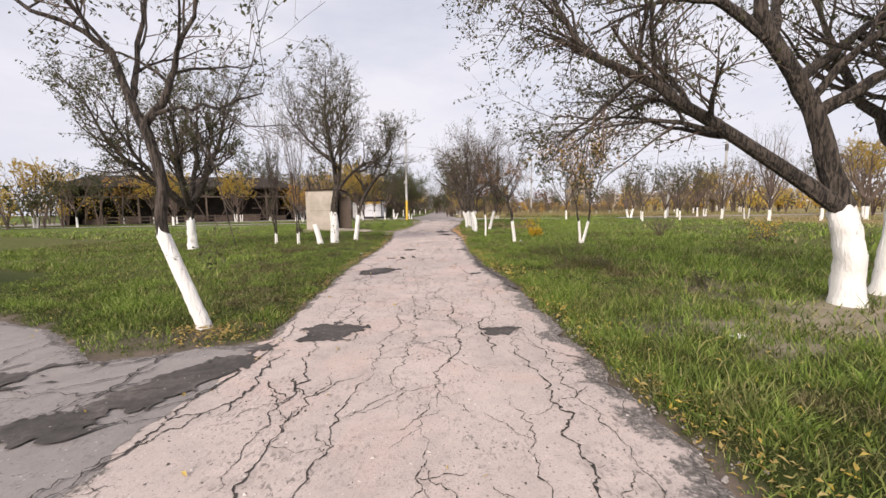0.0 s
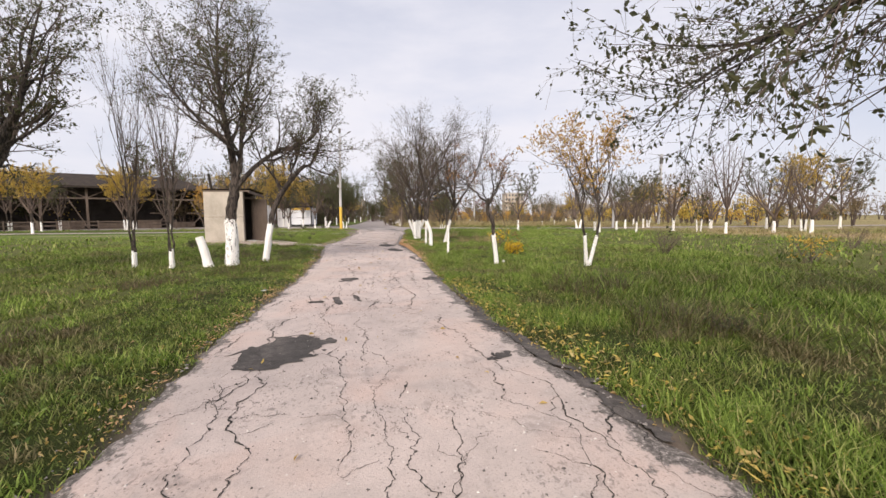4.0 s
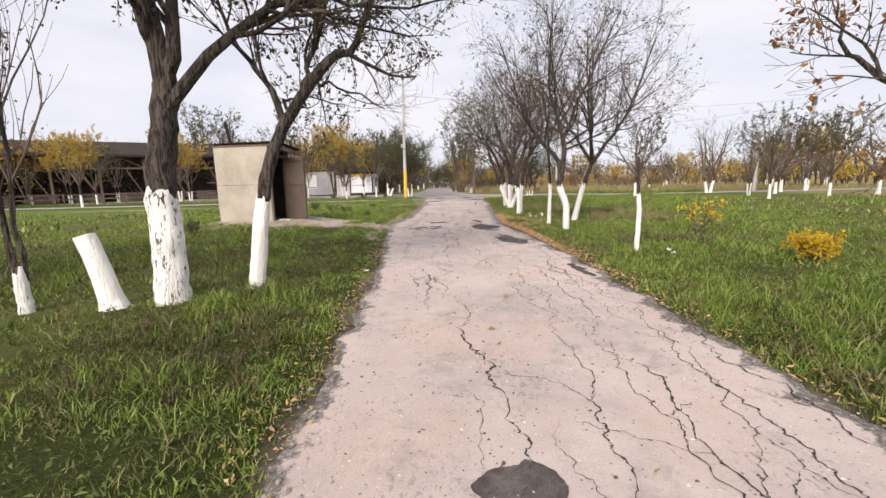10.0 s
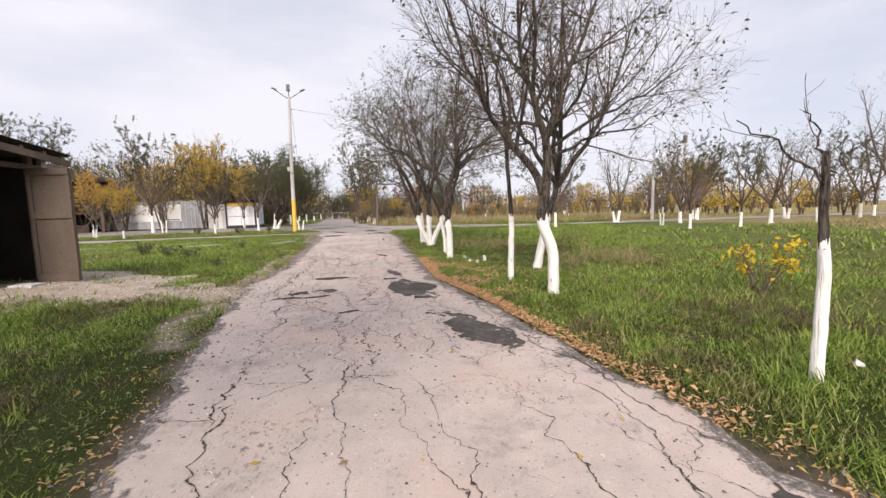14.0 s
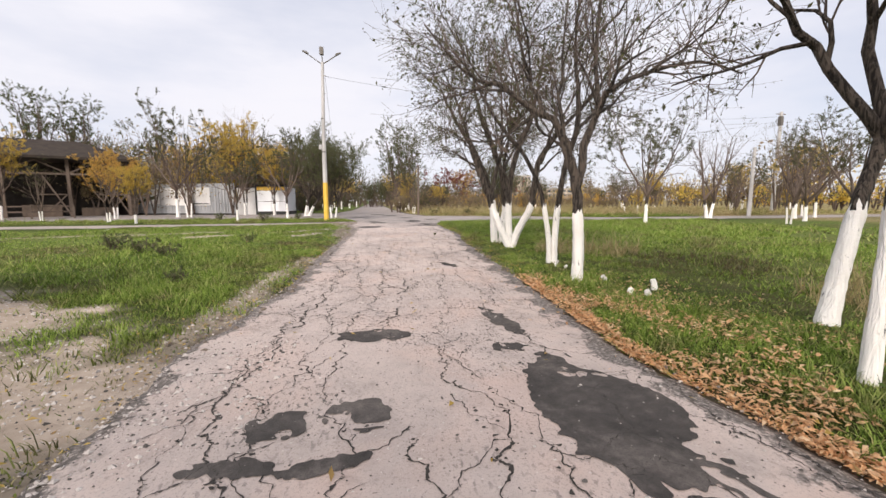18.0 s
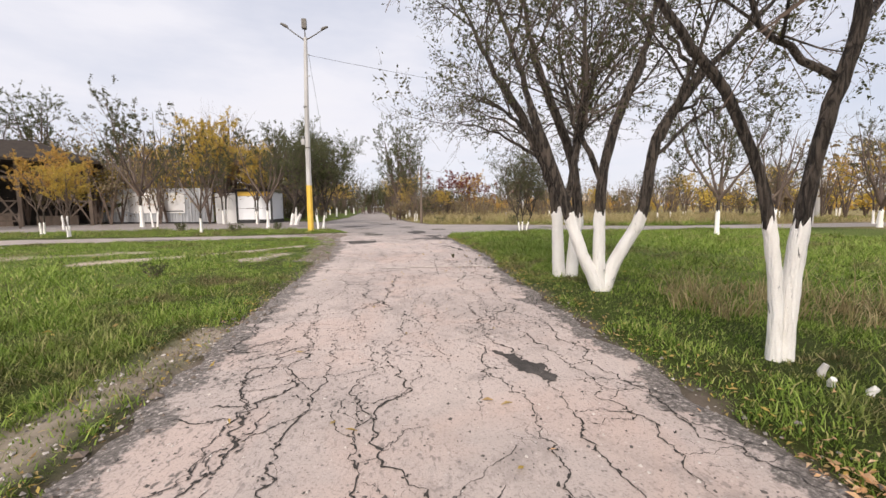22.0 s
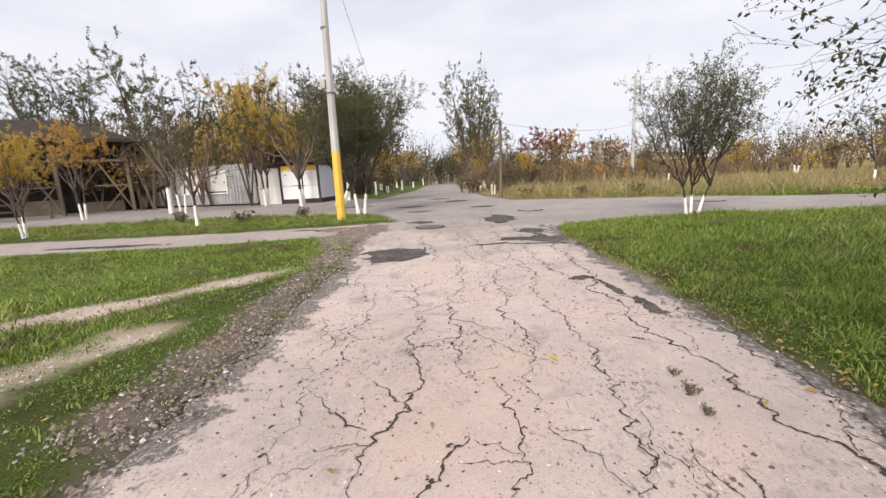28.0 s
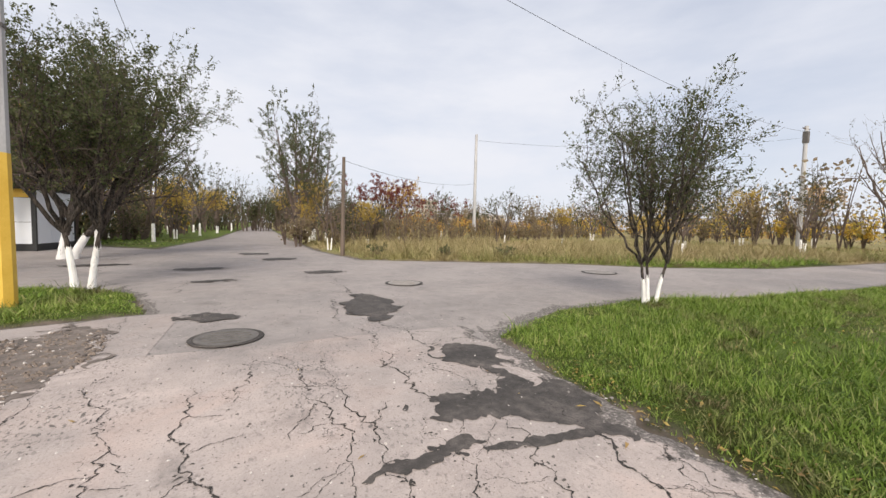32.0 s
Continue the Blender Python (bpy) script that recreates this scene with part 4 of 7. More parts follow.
PATCHES_MID = (
    (0.05, 31.5, 0.12, 0.24, 25), (-0.13, 27.6, 0.11, 0.46, 6), (-0.26, 26.8, 0.16, 0.12, 0), (0.04, 31.55, 0.07, 0.4, 20), (-1.70, 44.25, 0.58, 0.80, -15), (1.2, 50.1, 0.50, 1.1, -8), (1.55, 46.75, 0.42, 0.46, -10),
    (1.62, 45.3, 0.44, 0.58, 20), (1.6, 46.0, 0.10, 0.42, 6), (1.0, 45.55, 0.52, 0.26, -20), (0.33, 45.0, 0.42, 0.09, 10), (1.2, 44.86, 0.6, 0.06, -6), (1.22, 41.95, 0.2, 0.10, 0), (1.42, 41.35, 0.07, 0.42, 4), (1.52, 40.65, 0.09, 0.3, 0), (-1.25, 24.15, 0.13, 0.06, 20))
PATCHES_FAR = (
    (-4.4, 3.3, 0.40, 0.9, -60), (-3.6, 1.6, 0.60, 0.36, 20), (-3.1, 2.5, 0.26, 0.6, -50), (-2.35, 3.5, 0.28, 0.84, -20), (-5.1, 49.1, 0.5, 0.14, 0), (-10.0, 47.4, 1.4, 0.2, 0),
    (-3.7, 49.1, 0.4, 0.16, 0), (-1.4, 49.95, 0.46, 0.28, 0), (1.08, 55.6, 0.62, 0.36, 0), (-1.9, 54.4, 0.5, 0.24, 10), (0.1, 60.7, 0.6, 0.6, 0), (-2.4, 57.5, 0.7, 0.36, 5),
    (-1.0, 64.0, 0.7, 0.6, 0), (-5.6, 59.5, 1.0, 0.3, 0), (0.7, 19.3, 0.08, 0.45, 4), (1.25, 15.2, 0.1, 0.45, 0))
for i, (px_, py_, rx_, ry_, tn_) in enumerate(PATCHES_NEAR + PATCHES_MID + PATCHES_FAR):
    blob("asphalt_patch", px_, py_, rx_, ry_, tn_, TAR, "dark damp tar patch in the cracked road", "patch", 100 + i, 0.55 if min(rx_, ry_) > 0.3 else 0.75)


def cracks():
    """Open cracks that wander along the road, fork and peter out, with broken bits beside them."""
    rng = np.random.default_rng(311)
    vs, fs, count = [], [], [0]

    def lay(p, w):
        d = np.gradient(p, axis=0)
        nrm = np.stack((-d[:, 1], d[:, 0]), -1) / (np.linalg.norm(d, axis=1)[:, None] + 1e-9)
        k = len(p)
        a = p + nrm * (w * rng.uniform(0.08, 0.95, k))[:, None]
        b = p - nrm * (w * rng.uniform(0.08, 0.95, k))[:, None]
        q = np.vstack((a, b))
        vs.append(np.column_stack((q, 0.006 * wave(q[:, 0], q[:, 1], 1.3) + 0.005)))
        i = np.arange(k - 1) + count[0]
        fs.append(np.stack((i, i + k, i + k + 1, i + 1), -1))
        count[0] += 2 * k

    def jagged(x, y, head, length, low=0.04, high=0.13, bend=0.55, drift=0.0):
        """Points of a crack that goes on in short straight pulls, now to one side and now to the other."""
        pts, gone, side = [(x, y)], 0.0, 1
        while gone < length:
            pull = rng.uniform(low, high)
            side = -side if rng.random() < 0.72 else side
            h = head + side * rng.uniform(0.08, bend) + rng.normal(0, 0.08)
            for _ in range(4):
                x, y = x + pull / 4 * math.cos(h), y + pull / 4 * math.sin(h)
                pts.append((x + rng.normal(0, 0.0048), y + rng.normal(0, 0.0048)))
            gone += pull
            head += drift * pull + rng.normal(0, 0.05)
        return np.array(pts)

    def open_crack(p, w, taper=True):
        on = asphalt(p[:, 0], p[:, 1]) < -0.05
        stop = np.argmin(on) if not on.all() else len(p)
        p = p[:stop]
        k = len(p)
        if k < 5:
            return p
        t = np.linspace(0, 1, k)
        wide = w * (0.25 + 1.5 * value_noise(p[:, 0], p[:, 1], 1.6, 31, 3) ** 1.5) * rng.lognormal(0, 0.35, k)
        wide = wide + 0.022 * np.clip(value_noise(p[:, 0], p[:, 1], 0.9, 37, 2) - 0.70, 0, 1) / 0.3
        lay(p, np.clip(wide, 0.0022, 0.036) * (np.clip(np.sin(np.pi * np.clip(t, 0.004, 0.996)) * 3, 0.15, 1) if taper else 1))
        return p

    # y from, to, long cracks side by side, width, forks and cross cracks for each unit of crack, how much of a crack is shut
    for y0, y1, lanes, wide, fork, cross, shut in ((-4, 9, 12, 0.0092, 0.95, 0.25, 0.30), (9, 22, 12, 0.0076, 0.30, 0.04, 0.36), (22, 33, 12, 0.0088, 0.85, 0.80, 0.26), (33, 47, 11, 0.0084, 0.75, 0.60, 0.32), (47, 54, 4, 0.011, 0.4, 0.3, 0.46)):
        for i in range(lanes):
            share = (i + 0.5 + rng.uniform(-0.3, 0.3)) / lanes
            x, y = float(MAIN_L(min(y0, 47)) + (MAIN_R(min(y0, 47)) - MAIN_L(min(y0, 47))) * share), y0 + rng.uniform(-0.8, 0.3)
            line = [np.array(((x, y),))]
            while y < y1 + rng.uniform(-0.5, 0.8):
                m = min(y + 0.6, 47)
                aim = float(MAIN_L(m) + (MAIN_R(m) - MAIN_L(m)) * share) + 0.30 * (value_noise(np.array([i * 7.3]), np.array([y]), 0.45, 33)[0] - 0.5)
                piece = jagged(x, y, math.pi / 2 - math.atan2(aim - x, 0.6), 0.5, 0.025, 0.12, 0.75 if y < 22 else 0.95)
                line.append(piece[1:])
                x, y = piece[-1]
            p = np.concatenate(line)
            live = value_noise(p[:, 0] * 2 + i * 3.1, p[:, 1], 0.42, 35, 2) > shut + 0.06
            cut = np.flatnonzero(np.diff(live.astype(int))) + 1
            for piece, lit in zip(np.split(p, cut), live[np.concatenate(([0], cut))]):
                if not lit or len(piece) < 8:
                    continue
                piece = open_crack(piece, wide * rng.lognormal(0, 0.3))
                long = len(piece) * 0.018
                if long < 0.15:
                    continue
                for _ in range(rng.poisson(fork * long)):
                    q = piece[rng.integers(len(piece))]
                    open_crack(jagged(q[0], q[1], math.pi / 2 + rng.choice((-1, 1)) * rng.uniform(0.3, 1.0) - math.pi * (rng.random() < 0.3), rng.uniform(0.2, 0.9), 0.03, 0.1, 0.7), wide * 0.55)
                for _ in range(rng.poisson(cross * long)):
                    q = piece[rng.integers(len(piece))]
                    open_crack(jagged(q[0], q[1], rng.choice((0.0, math.pi)) + rng.normal(0, 0.3), rng.uniform(0.2, 0.6), 0.03, 0.1, 0.7), wide * 0.6)
                if y0 > 20:
                    for q in piece[rng.random(len(piece)) < 0.11]:
                        g, e = rng.uniform(0, 3.14), rng.uniform(0.012, 0.045)
                        lay(q + rng.normal(0, 0.03, 2) + np.outer(np.linspace(-0.5, 0.5, 4), (math.cos(g) * e, math.sin(g) * e)) + rng.normal(0, 0.005, (4, 2)), np.array((0.002, 0.015, 0.012, 0.002)))
    for _ in range(46):
        open_crack(jagged(rng.uniform(-8.0, -2.3), rng.uniform(0.2, 4.6), rng.choice((0.35, 1.9, 0.35 + math.pi)) + rng.normal(0, 0.35), rng.uniform(0.6, 2.2), 0.03, 0.12, 0.9), 0.011)
    me = mesh_from("road_cracks", np.concatenate(vs), [np.concatenate(fs)], CRACK)
    tagged(new("road_cracks", me), "dark jagged open cracks in the old asphalt", "cracks", kind="stuff")


cracks()


def manhole(x, y, r, label):
    ob = thing("manhole", x, y, label, "manhole")
    s = Soup()
    a = np.linspace(0, 2 * np.pi, 29)
    pts = np.stack((r * np.cos(a), r * np.sin(a), np.full(29, 0.012)), axis=-1)
    s.tube(pts, np.full(29, r * 0.09), 6)
    s.v = [np.stack((q[:, 0], q[:, 1], 0.004 + (q[:, 2] - 0.012) * 0.12), -1) for q in s.v]
    link("collar", s.mesh("collar", TAR, True), ob)
    d = Soup()
    d.tube(((0, 0, -0.02), (0, 0, 0.012)), (r * 0.92, r * 0.92), 28, cap=True)
    for k in range(5):
        w = r * 0.7 * math.sqrt(max(0.05, 1 - ((k - 2) / 2.7) ** 2))
        d.box(-w, (k - 2) * r * 0.28 - 0.02, 0.012, w, (k - 2) * r * 0.28 + 0.02, 0.020)
    link("cover", d.mesh("cover", DUSTY_IRON if x > 0 else IRON), ob, "dusty grey iron cover with raised ribs")
    return ob


manhole(-1.12, 48.55, 0.42, "round manhole with a dark tarred collar")
manhole(2.75, 52.6, 0.46, "round manhole with a dark tarred collar")
manhole(10.1, 53.0, 0.55, "round manhole with a dark tarred collar in the cross road")

blob("gravel_patch", -3.3, 46.9, 0.7, 0.85, 0, CRUMBLE, "dark crumbled gravel at the road corner", "gravel", 401)
blob("gravel_patch", -3.05, 48.45, 0.62, 1.15, 12, CRUMBLE, "dark crumbled gravel before the grass island", "gravel", 402)
blob("gravel_patch", -3.95, 48.9, 0.6, 0.5, 0, CRUMBLE, "dark crumbled gravel where the footpath meets the road", "gravel", 403)

# the painted line over the road, worn through in places
road_line = thing("road_line", -0.5, 37.26, "worn white painted line across the road", "road marking")
lrng = np.random.default_rng(5)
for a0, a1 in ((-2.04, -1.10), (-1.06, -0.80), (-0.58, 0.50), (0.52, 1.28), (1.30, 2.06)):
    n_ = 22
    t_ = np.linspace(a0, a1, n_)
    w0 = (0.041 + 0.011 * a1) * lrng.uniform(0.62, 1.12, n_) * (0.45 if -0.6 > a1 > -1.0 else 1.0)
    w1 = (0.041 + 0.011 * a1) * lrng.uniform(0.62, 1.12, n_) * (0.45 if -0.6 > a1 > -1.0 else 1.0)
    top = np.vstack((np.stack((t_, -w0 - t_ * 0.038, np.full(n_, 0.013)), -1), np.stack((t_, w1 - t_ * 0.038, np.full(n_, 0.013)), -1)))
    k_ = np.arange(n_ - 1)
    link("dash", mesh_from("dash", top, [np.stack((k_, k_ + 1, k_ + n_ + 1, k_ + n_), -1)], LINE), road_line)


# ---- the concrete hut ----
def build_hut():
    # local axes: x along the front wall to the right, y away from it
    ob = thing("hut", -9.32, 27.42, "small beige plastered hut with an open board door", "hut", z=0.18, rz=-11)
    ob.scale = (0.9, 0.9, 0.9)
    W, D, H0, H1 = 2.28, 1.55, 2.92, 2.74
    s = Soup()
    s.box(0, 0, -0.1, W, 0.12, 1.44)
    link("wall_panel", s.mesh("wall_panel", PLASTER), ob)
    s = Soup()
    s.box(0, 0.012, 1.455, W, 0.12, H0)
    link("wall_panel", s.mesh("wall_panel", PLASTER), ob)
    s = Soup()
    s.box(0.003, 0.02, 1.43, W - 0.003, 0.11, 1.47)
    link("joint", s.mesh("joint", TIMBER), ob)
    s = Soup()
    s.box(0, 0.12, -0.1, 0.12, D, H1)
    s.box(0.12, D - 0.12, -0.1, W, D, H1)
    link("back_wall", s.mesh("back_wall", PLASTER), ob)
    s = Soup()
    s.box(W - 0.10, 0.12, -0.1, W, 0.20, H0)
    s.box(W - 0.10, 1.10, -0.1, W, 1.22, H0 - 0.1)
    s.box(W - 0.10, 0.20, 2.5, W, 1.10, 2.60)
    s.box(W - 0.10, 1.22, -0.1, W, D - 0.12, 2.60)
    link("door_frame", s.mesh("door_frame", BOARD), ob)
    s = Soup()
    s.box(0.125, 0.125, 0.0, W - 0.12, D - 0.125, 0.03)
    link("floor_slab", s.mesh("floor_slab", DARK), ob)
    # thin near-black sheets inside the walls put the room's shade into colour
    for x0, y0, x1, y1 in ((0.123, 0.123, 0.14, D - 0.13), (0.141, D - 0.14, W - 0.11, D - 0.123), (0.141, 0.123, W - 0.11, 0.14)):
        s = Soup()
        s.box(x0, y0, 0.031, x1, y1, H1)
        link("shade_sheet", s.mesh("shade_sheet", DARK), ob, "near-black inner sheet standing in for indoor shade")
    # open leaf
    s = Soup()
    s.box(W + 0.02, 1.02, 0.05, W + 0.90, 1.06, 2.5)
    door = link("door", s.mesh("door", BOARD), ob, "weathered brown board door standing open")
    for z0, z1 in ((0.05, 0.20), (1.42, 1.56), (2.36, 2.5)):
        s = Soup()
        s.box(W + 0.03, 0.985, z0, W + 0.89, 1.018, z1)
        link("batten", s.mesh("batten", BOARD), door)
    for x0 in (W + 0.022, W + 0.80):
        s = Soup()
        s.box(x0, 0.992, 0.21, x0 + 0.09, 1.0175, 1.41)
        s.box(x0, 0.992, 1.57, x0 + 0.09, 1.0175, 2.35)
        link("stile", s.mesh("stile", BOARD), door)
    # roof: corrugated sheets on joists
    xs = np.linspace(-0.04, W + 0.45, 61)
    ys = (-0.07, D + 0.12)
    z0, z1 = H0 + 0.10, H1 + 0.08
    wav = 0.022 * np.sin(np.arange(61) * 1.6)
    v = [(x, ys[j], (z0, z1)[j] + w + dz) for dz in (0, 0.02) for j in (0, 1) for x, w in zip(xs, wav)]
    k = np.arange(60)
    q = [np.stack((k, k + 61, k + 62, k + 1), -1), np.stack((k + 122, k + 123, k + 184, k + 183), -1), np.stack((k, k + 1, k + 123, k + 122), -1), np.stack((k + 61, k + 183, k + 184, k + 62), -1)]
    link("roof", mesh_from("roof", v, q, ROOF), ob, "dark corrugated sheet roof")
    for y in (0.05, 0.55, 1.05, 1.5):
        z = z0 + (z1 - z0) * (y + 0.12) / (D + 0.25) - 0.075
        s = Soup()
        s.box(-0.02, y - 0.04, z - 0.05, W + 0.42, y + 0.04, z + 0.045)
        link("joist", s.mesh("joist", TIMBER), ob)
    s = Soup()
    s.beam((W + 0.42, -0.12, z0 - 0.16), (W + 0.42, D + 0.1, z1 - 0.16), 0.05, 0.14)
    link("fascia", s.mesh("fascia", TIMBER), ob, "grey roof-edge board")
    s = Soup()
    s.tube(((-0.30, 1.85, -0.1), (-0.48, 1.85, 2.4), (-0.78, 1.85, 4.1)), (0.075, 0.075, 0.07), 12, cap=True)
    pipe = tagged(link("vent_pipe", s.mesh("vent_pipe", ROOF, True)), "dark leaning vent pipe behind the hut", "pipe")
    pipe.matrix_basis = ob.matrix_basis.copy()
    st = Soup()
    st.box(W + 0.1, 0.25, -0.02, W + 0.55, 0.55, 0.09)
    step = tagged(link("step", st.mesh("step", STONE)), "broken concrete doorstep before the hut", "step")
    step.matrix_basis = ob.matrix_basis.copy()


build_hut()


# ---- lamp post and poles ----
def lamp_post(x, y):
    ob = thing("lamp_post", x, y, "tall concrete lamp post painted yellow at its foot", "lamp post")
    s = Soup()
    s.tube(((0, 0, 2.57), (0.02, 0, 6), (0.12, 0, 10.3)), (0.148, 0.125, 0.092), 8, cap=True)
    link("pole", s.mesh("pole", CONCRETE), ob)
    s = Soup()
    s.tube(((0, 0, -0.1), (0, 0, 2.57)), (0.168, 0.152), 8, cap=True)
    link("painted_foot", s.mesh("painted_foot", YELLOW), ob, "yellow painted foot")
    for dx in (-1.05, 1.05):
        s = Soup()
        s.tube(((0.1, 0, 10.15), (0.1 + dx * 0.45, 0, 10.45), (0.1 + dx * 0.92, 0, 10.8)), (0.035, 0.03, 0.03), 7, cap=True)
        a = link("arm", s.mesh("arm", IRON, True), ob)
        s = Soup()
        s.tube(((0.1 + dx * 0.80, 0, 10.74), (0.1 + dx * 0.9, 0, 10.82), (0.1 + dx * 1.14, 0, 10.93)), (0.05, 0.085, 0.05), 8, cap=True)
        link("lamp_head", s.mesh("lamp_head", IRON, True), a)
    s = Soup()
    s.tube(((0.11, 0, 10.2), (0.1, 0, 10.75)), (0.035, 0.03), 7, cap=True)
    link("bracket", s.mesh("bracket", IRON, True), ob)
    s = Soup()
    s.box(-0.03, -0.2, 10.72, 0.21, 0.05, 11.18)
    link("lamp_head", s.mesh("lamp_head", IRON), ob, "upright square floodlight")
    for z in (8.3, 9.4):
        s = Soup()
        s.tube(((0.08, -0.05, z), (0.30, -0.08, z + 0.05)), (0.02, 0.03), 6, cap=True)
        link("insulator", s.mesh("insulator", CONCRETE), ob)
    s = Soup()
    s.box(-0.30, -0.12, 4.75, -0.13, 0.10, 5.05)
    link("junction_box", s.mesh("junction_box", CONCRETE), ob)
    for z in (4.55, 6.7):
        s = Soup()
        s.tube(((0.01, 0, z), (0.01, 0, z + 0.06)), (0.158, 0.156) if z < 5 else (0.136, 0.135), 8, cap=True)
        link("band", s.mesh("band", IRON), ob)
    return ob


lamp_post(-4.55, 51.55)


def utility_pole(x, y, h, r, material, label, arm=False, paint=False):
    ob = thing("utility_pole", x, y, label, "pole")
    s = Soup()
    s.tube(((0, 0, -0.1), (0.02, 0, h * 0.5), (0.05, 0, h)), (r, r * 0.85, r * 0.7), 9, cap=True)
    link("pole", s.mesh("pole", material, True), ob)
    if arm:
        s = Soup()
        s.beam((-0.6, 0, h - 0.25), (0.6, 0, h - 0.25), 0.08)
        link("crossarm", s.mesh("crossarm", TIMBER), ob)
        s = Soup()
        s.box(-0.12, -0.2, h - 1.5, 0.2, 0.2, h - 0.5)
        link("lamp_head", s.mesh("lamp_head", IRON), ob)
    if paint:
        s = Soup()
        s.tube(((0, 0, -0.05), (0, 0, 1.0)), (r * 1.1, r * 1.08), 9)
        link("whitewash", s.mesh("whitewash", WHITEWASH, True), ob)
    return ob


utility_pole(2.95, 62.4, 4.75, 0.11, TIMBER, "short dark wooden pole beside the road")
utility_pole(16.2, 73.1, 9.4, 0.16, CONCRETE, "grey concrete electricity pole in dry grass", paint=False)
utility_pole(43.5, 62.0, 11.0, 0.22, CONCRETE, "concrete electricity pole with a box and crossarm", arm=True)
utility_pole(31.6, 25.3, 3.2, 0.20, YELLOW, "short pole painted yellow and white")
utility_pole(28.9, 51.4, 5.5, 0.16, CONCRETE, "pale concrete post among the trees")


def cable(a, b, sag, label, r=0.009):
    t = np.linspace(0, 1, 26)[:, None]
    p = np.array(a) + (np.array(b) - np.array(a)) * t
    p[:, 2] -= (sag * 4 * t * (1 - t))[:, 0]
    s = Soup()
    s.tube(p, np.full(26, r), 5)
    tagged(new("cable", s.mesh("cable", WIRE, True)), label, "cable", "overhead cables")


cable((-4.3, 51.5, 9.4), (43.5, 62.0, 10.5), 1.2, "thin black cable hanging across the road")
cable((-4.3, 51.5, 9.4), (-6.5, 85.0, 5.5), 0.4, "thin black cable hanging from the lamp post")
cable((2.98, 62.4, 4.6), (16.2, 73.1, 5.2), 0.5, "thin black cable between the poles")
cable((16.2, 73.1, 8.9), (43.5, 62.0, 10.0), 0.8, "thin black cable between the poles")
cable((2.98, 62.4, 4.5), (-2.2, 100.0, 5.5), 0.4, "thin black cable along the far road")


# ---- kiosk, fence and shed ----
def kiosk():
    ob = thing("kiosk", -13.3, 67.6, "white panelled kiosk with a black steel frame", "kiosk", rz=-4)
    W, D, H = 3.15, 3.6, 3.0
    s = Soup()
    s.box(0.1, 0.12, 0, W - 0.1, D, H - 0.1)
    link("body", s.mesh("body", DARK), ob)
    for x0, x1 in ((0.14, 1.56), (1.60, W - 0.14)):
        for z0, z1 in ((0.32, 1.32), (1.34, 2.45)):
            s = Soup()
            s.box(x0, 0.04, z0, x1, 0.115, z1)
            link("panel", s.mesh("panel", PANEL), ob)
    s = Soup()
    s.box(0.14, 0.04, 2.47, W - 0.14, 0.115, 2.85)
    link("sign_panel", s.mesh("sign_panel", YELLOW), ob, "faded yellow sign strip")
    for x in (0.0, W - 0.16):
        for y in (-0.02, D - 0.12):
            s = Soup()
            s.box(x, y, -0.05, x + 0.16, y + 0.12, H)
            link("post", s.mesh("post", BLACK), ob)
    for z0, z1 in ((0.0, 0.3), (H - 0.14, H)):
        s = Soup()
        s.box(0.12, 0.0, z0, W - 0.12, 0.1, z1)
        link("rail", s.mesh("rail", BLACK), ob)
        s = Soup()
        s.box(W - 0.1, 0.12, z0, W, D - 0.12, z1)
        link("rail", s.mesh("rail", BLACK), ob)
    for i in range(3):
        s = Soup()
        s.box(W - 0.09, 0.16 + i * 1.13, 0.32, W - 0.02, 1.26 + i * 1.13, 2.82)
        link("side_panel", s.mesh("side_panel", PANEL), ob)
    s = Soup()
    s.box(0.9, 0.02, 1.30, 2.0, 0.04, 1.36)
    link("handrail", s.mesh("handrail", IRON), ob)
    s = Soup()
    s.box(-0.25, -0.35, H + 0.002, W + 0.2, D + 0.2, H + 0.09)
    link("roof", s.mesh("roof", ROOF), ob)
    return ob


kiosk()


def wall_block():
    ob = thing("outbuilding", -15.2, 68.1, "low pale plastered outbuilding wall beside the kiosk", "outbuilding", rz=-4)
    s = Soup()
    s.box(0, 0, -0.05, 1.85, 3.0, 2.75)
    link("wall", s.mesh("wall", BANNER), ob)
    s = Soup()
    s.box(-0.1, -0.1, 2.752, 1.8, 3.1, 2.85)
    link("roof", s.mesh("roof", ROOF), ob)


wall_block()


def corrugated(w, h, pitch=0.22, depth=0.05):
    n = int(w / pitch) * 4
    x = np.linspace(0, w, n + 1)
    y = depth * np.clip(1.6 * np.sin(x / pitch * 2 * np.pi), -1, 1)
    v = [(a, b + dy, z) for dy in (0, 0.01) for z in (0.0, h) for a, b in zip(x, y)]
    k = np.arange(n)
    m = n + 1
    return v, [np.stack((k, k + 1, k + m + 1, k + m), -1), np.stack((k + 2 * m, k + 3 * m, k + 3 * m + 1, k + 2 * m + 1), -1), np.stack((k + m, k + m + 1, k + 3 * m + 1, k + 3 * m), -1)]


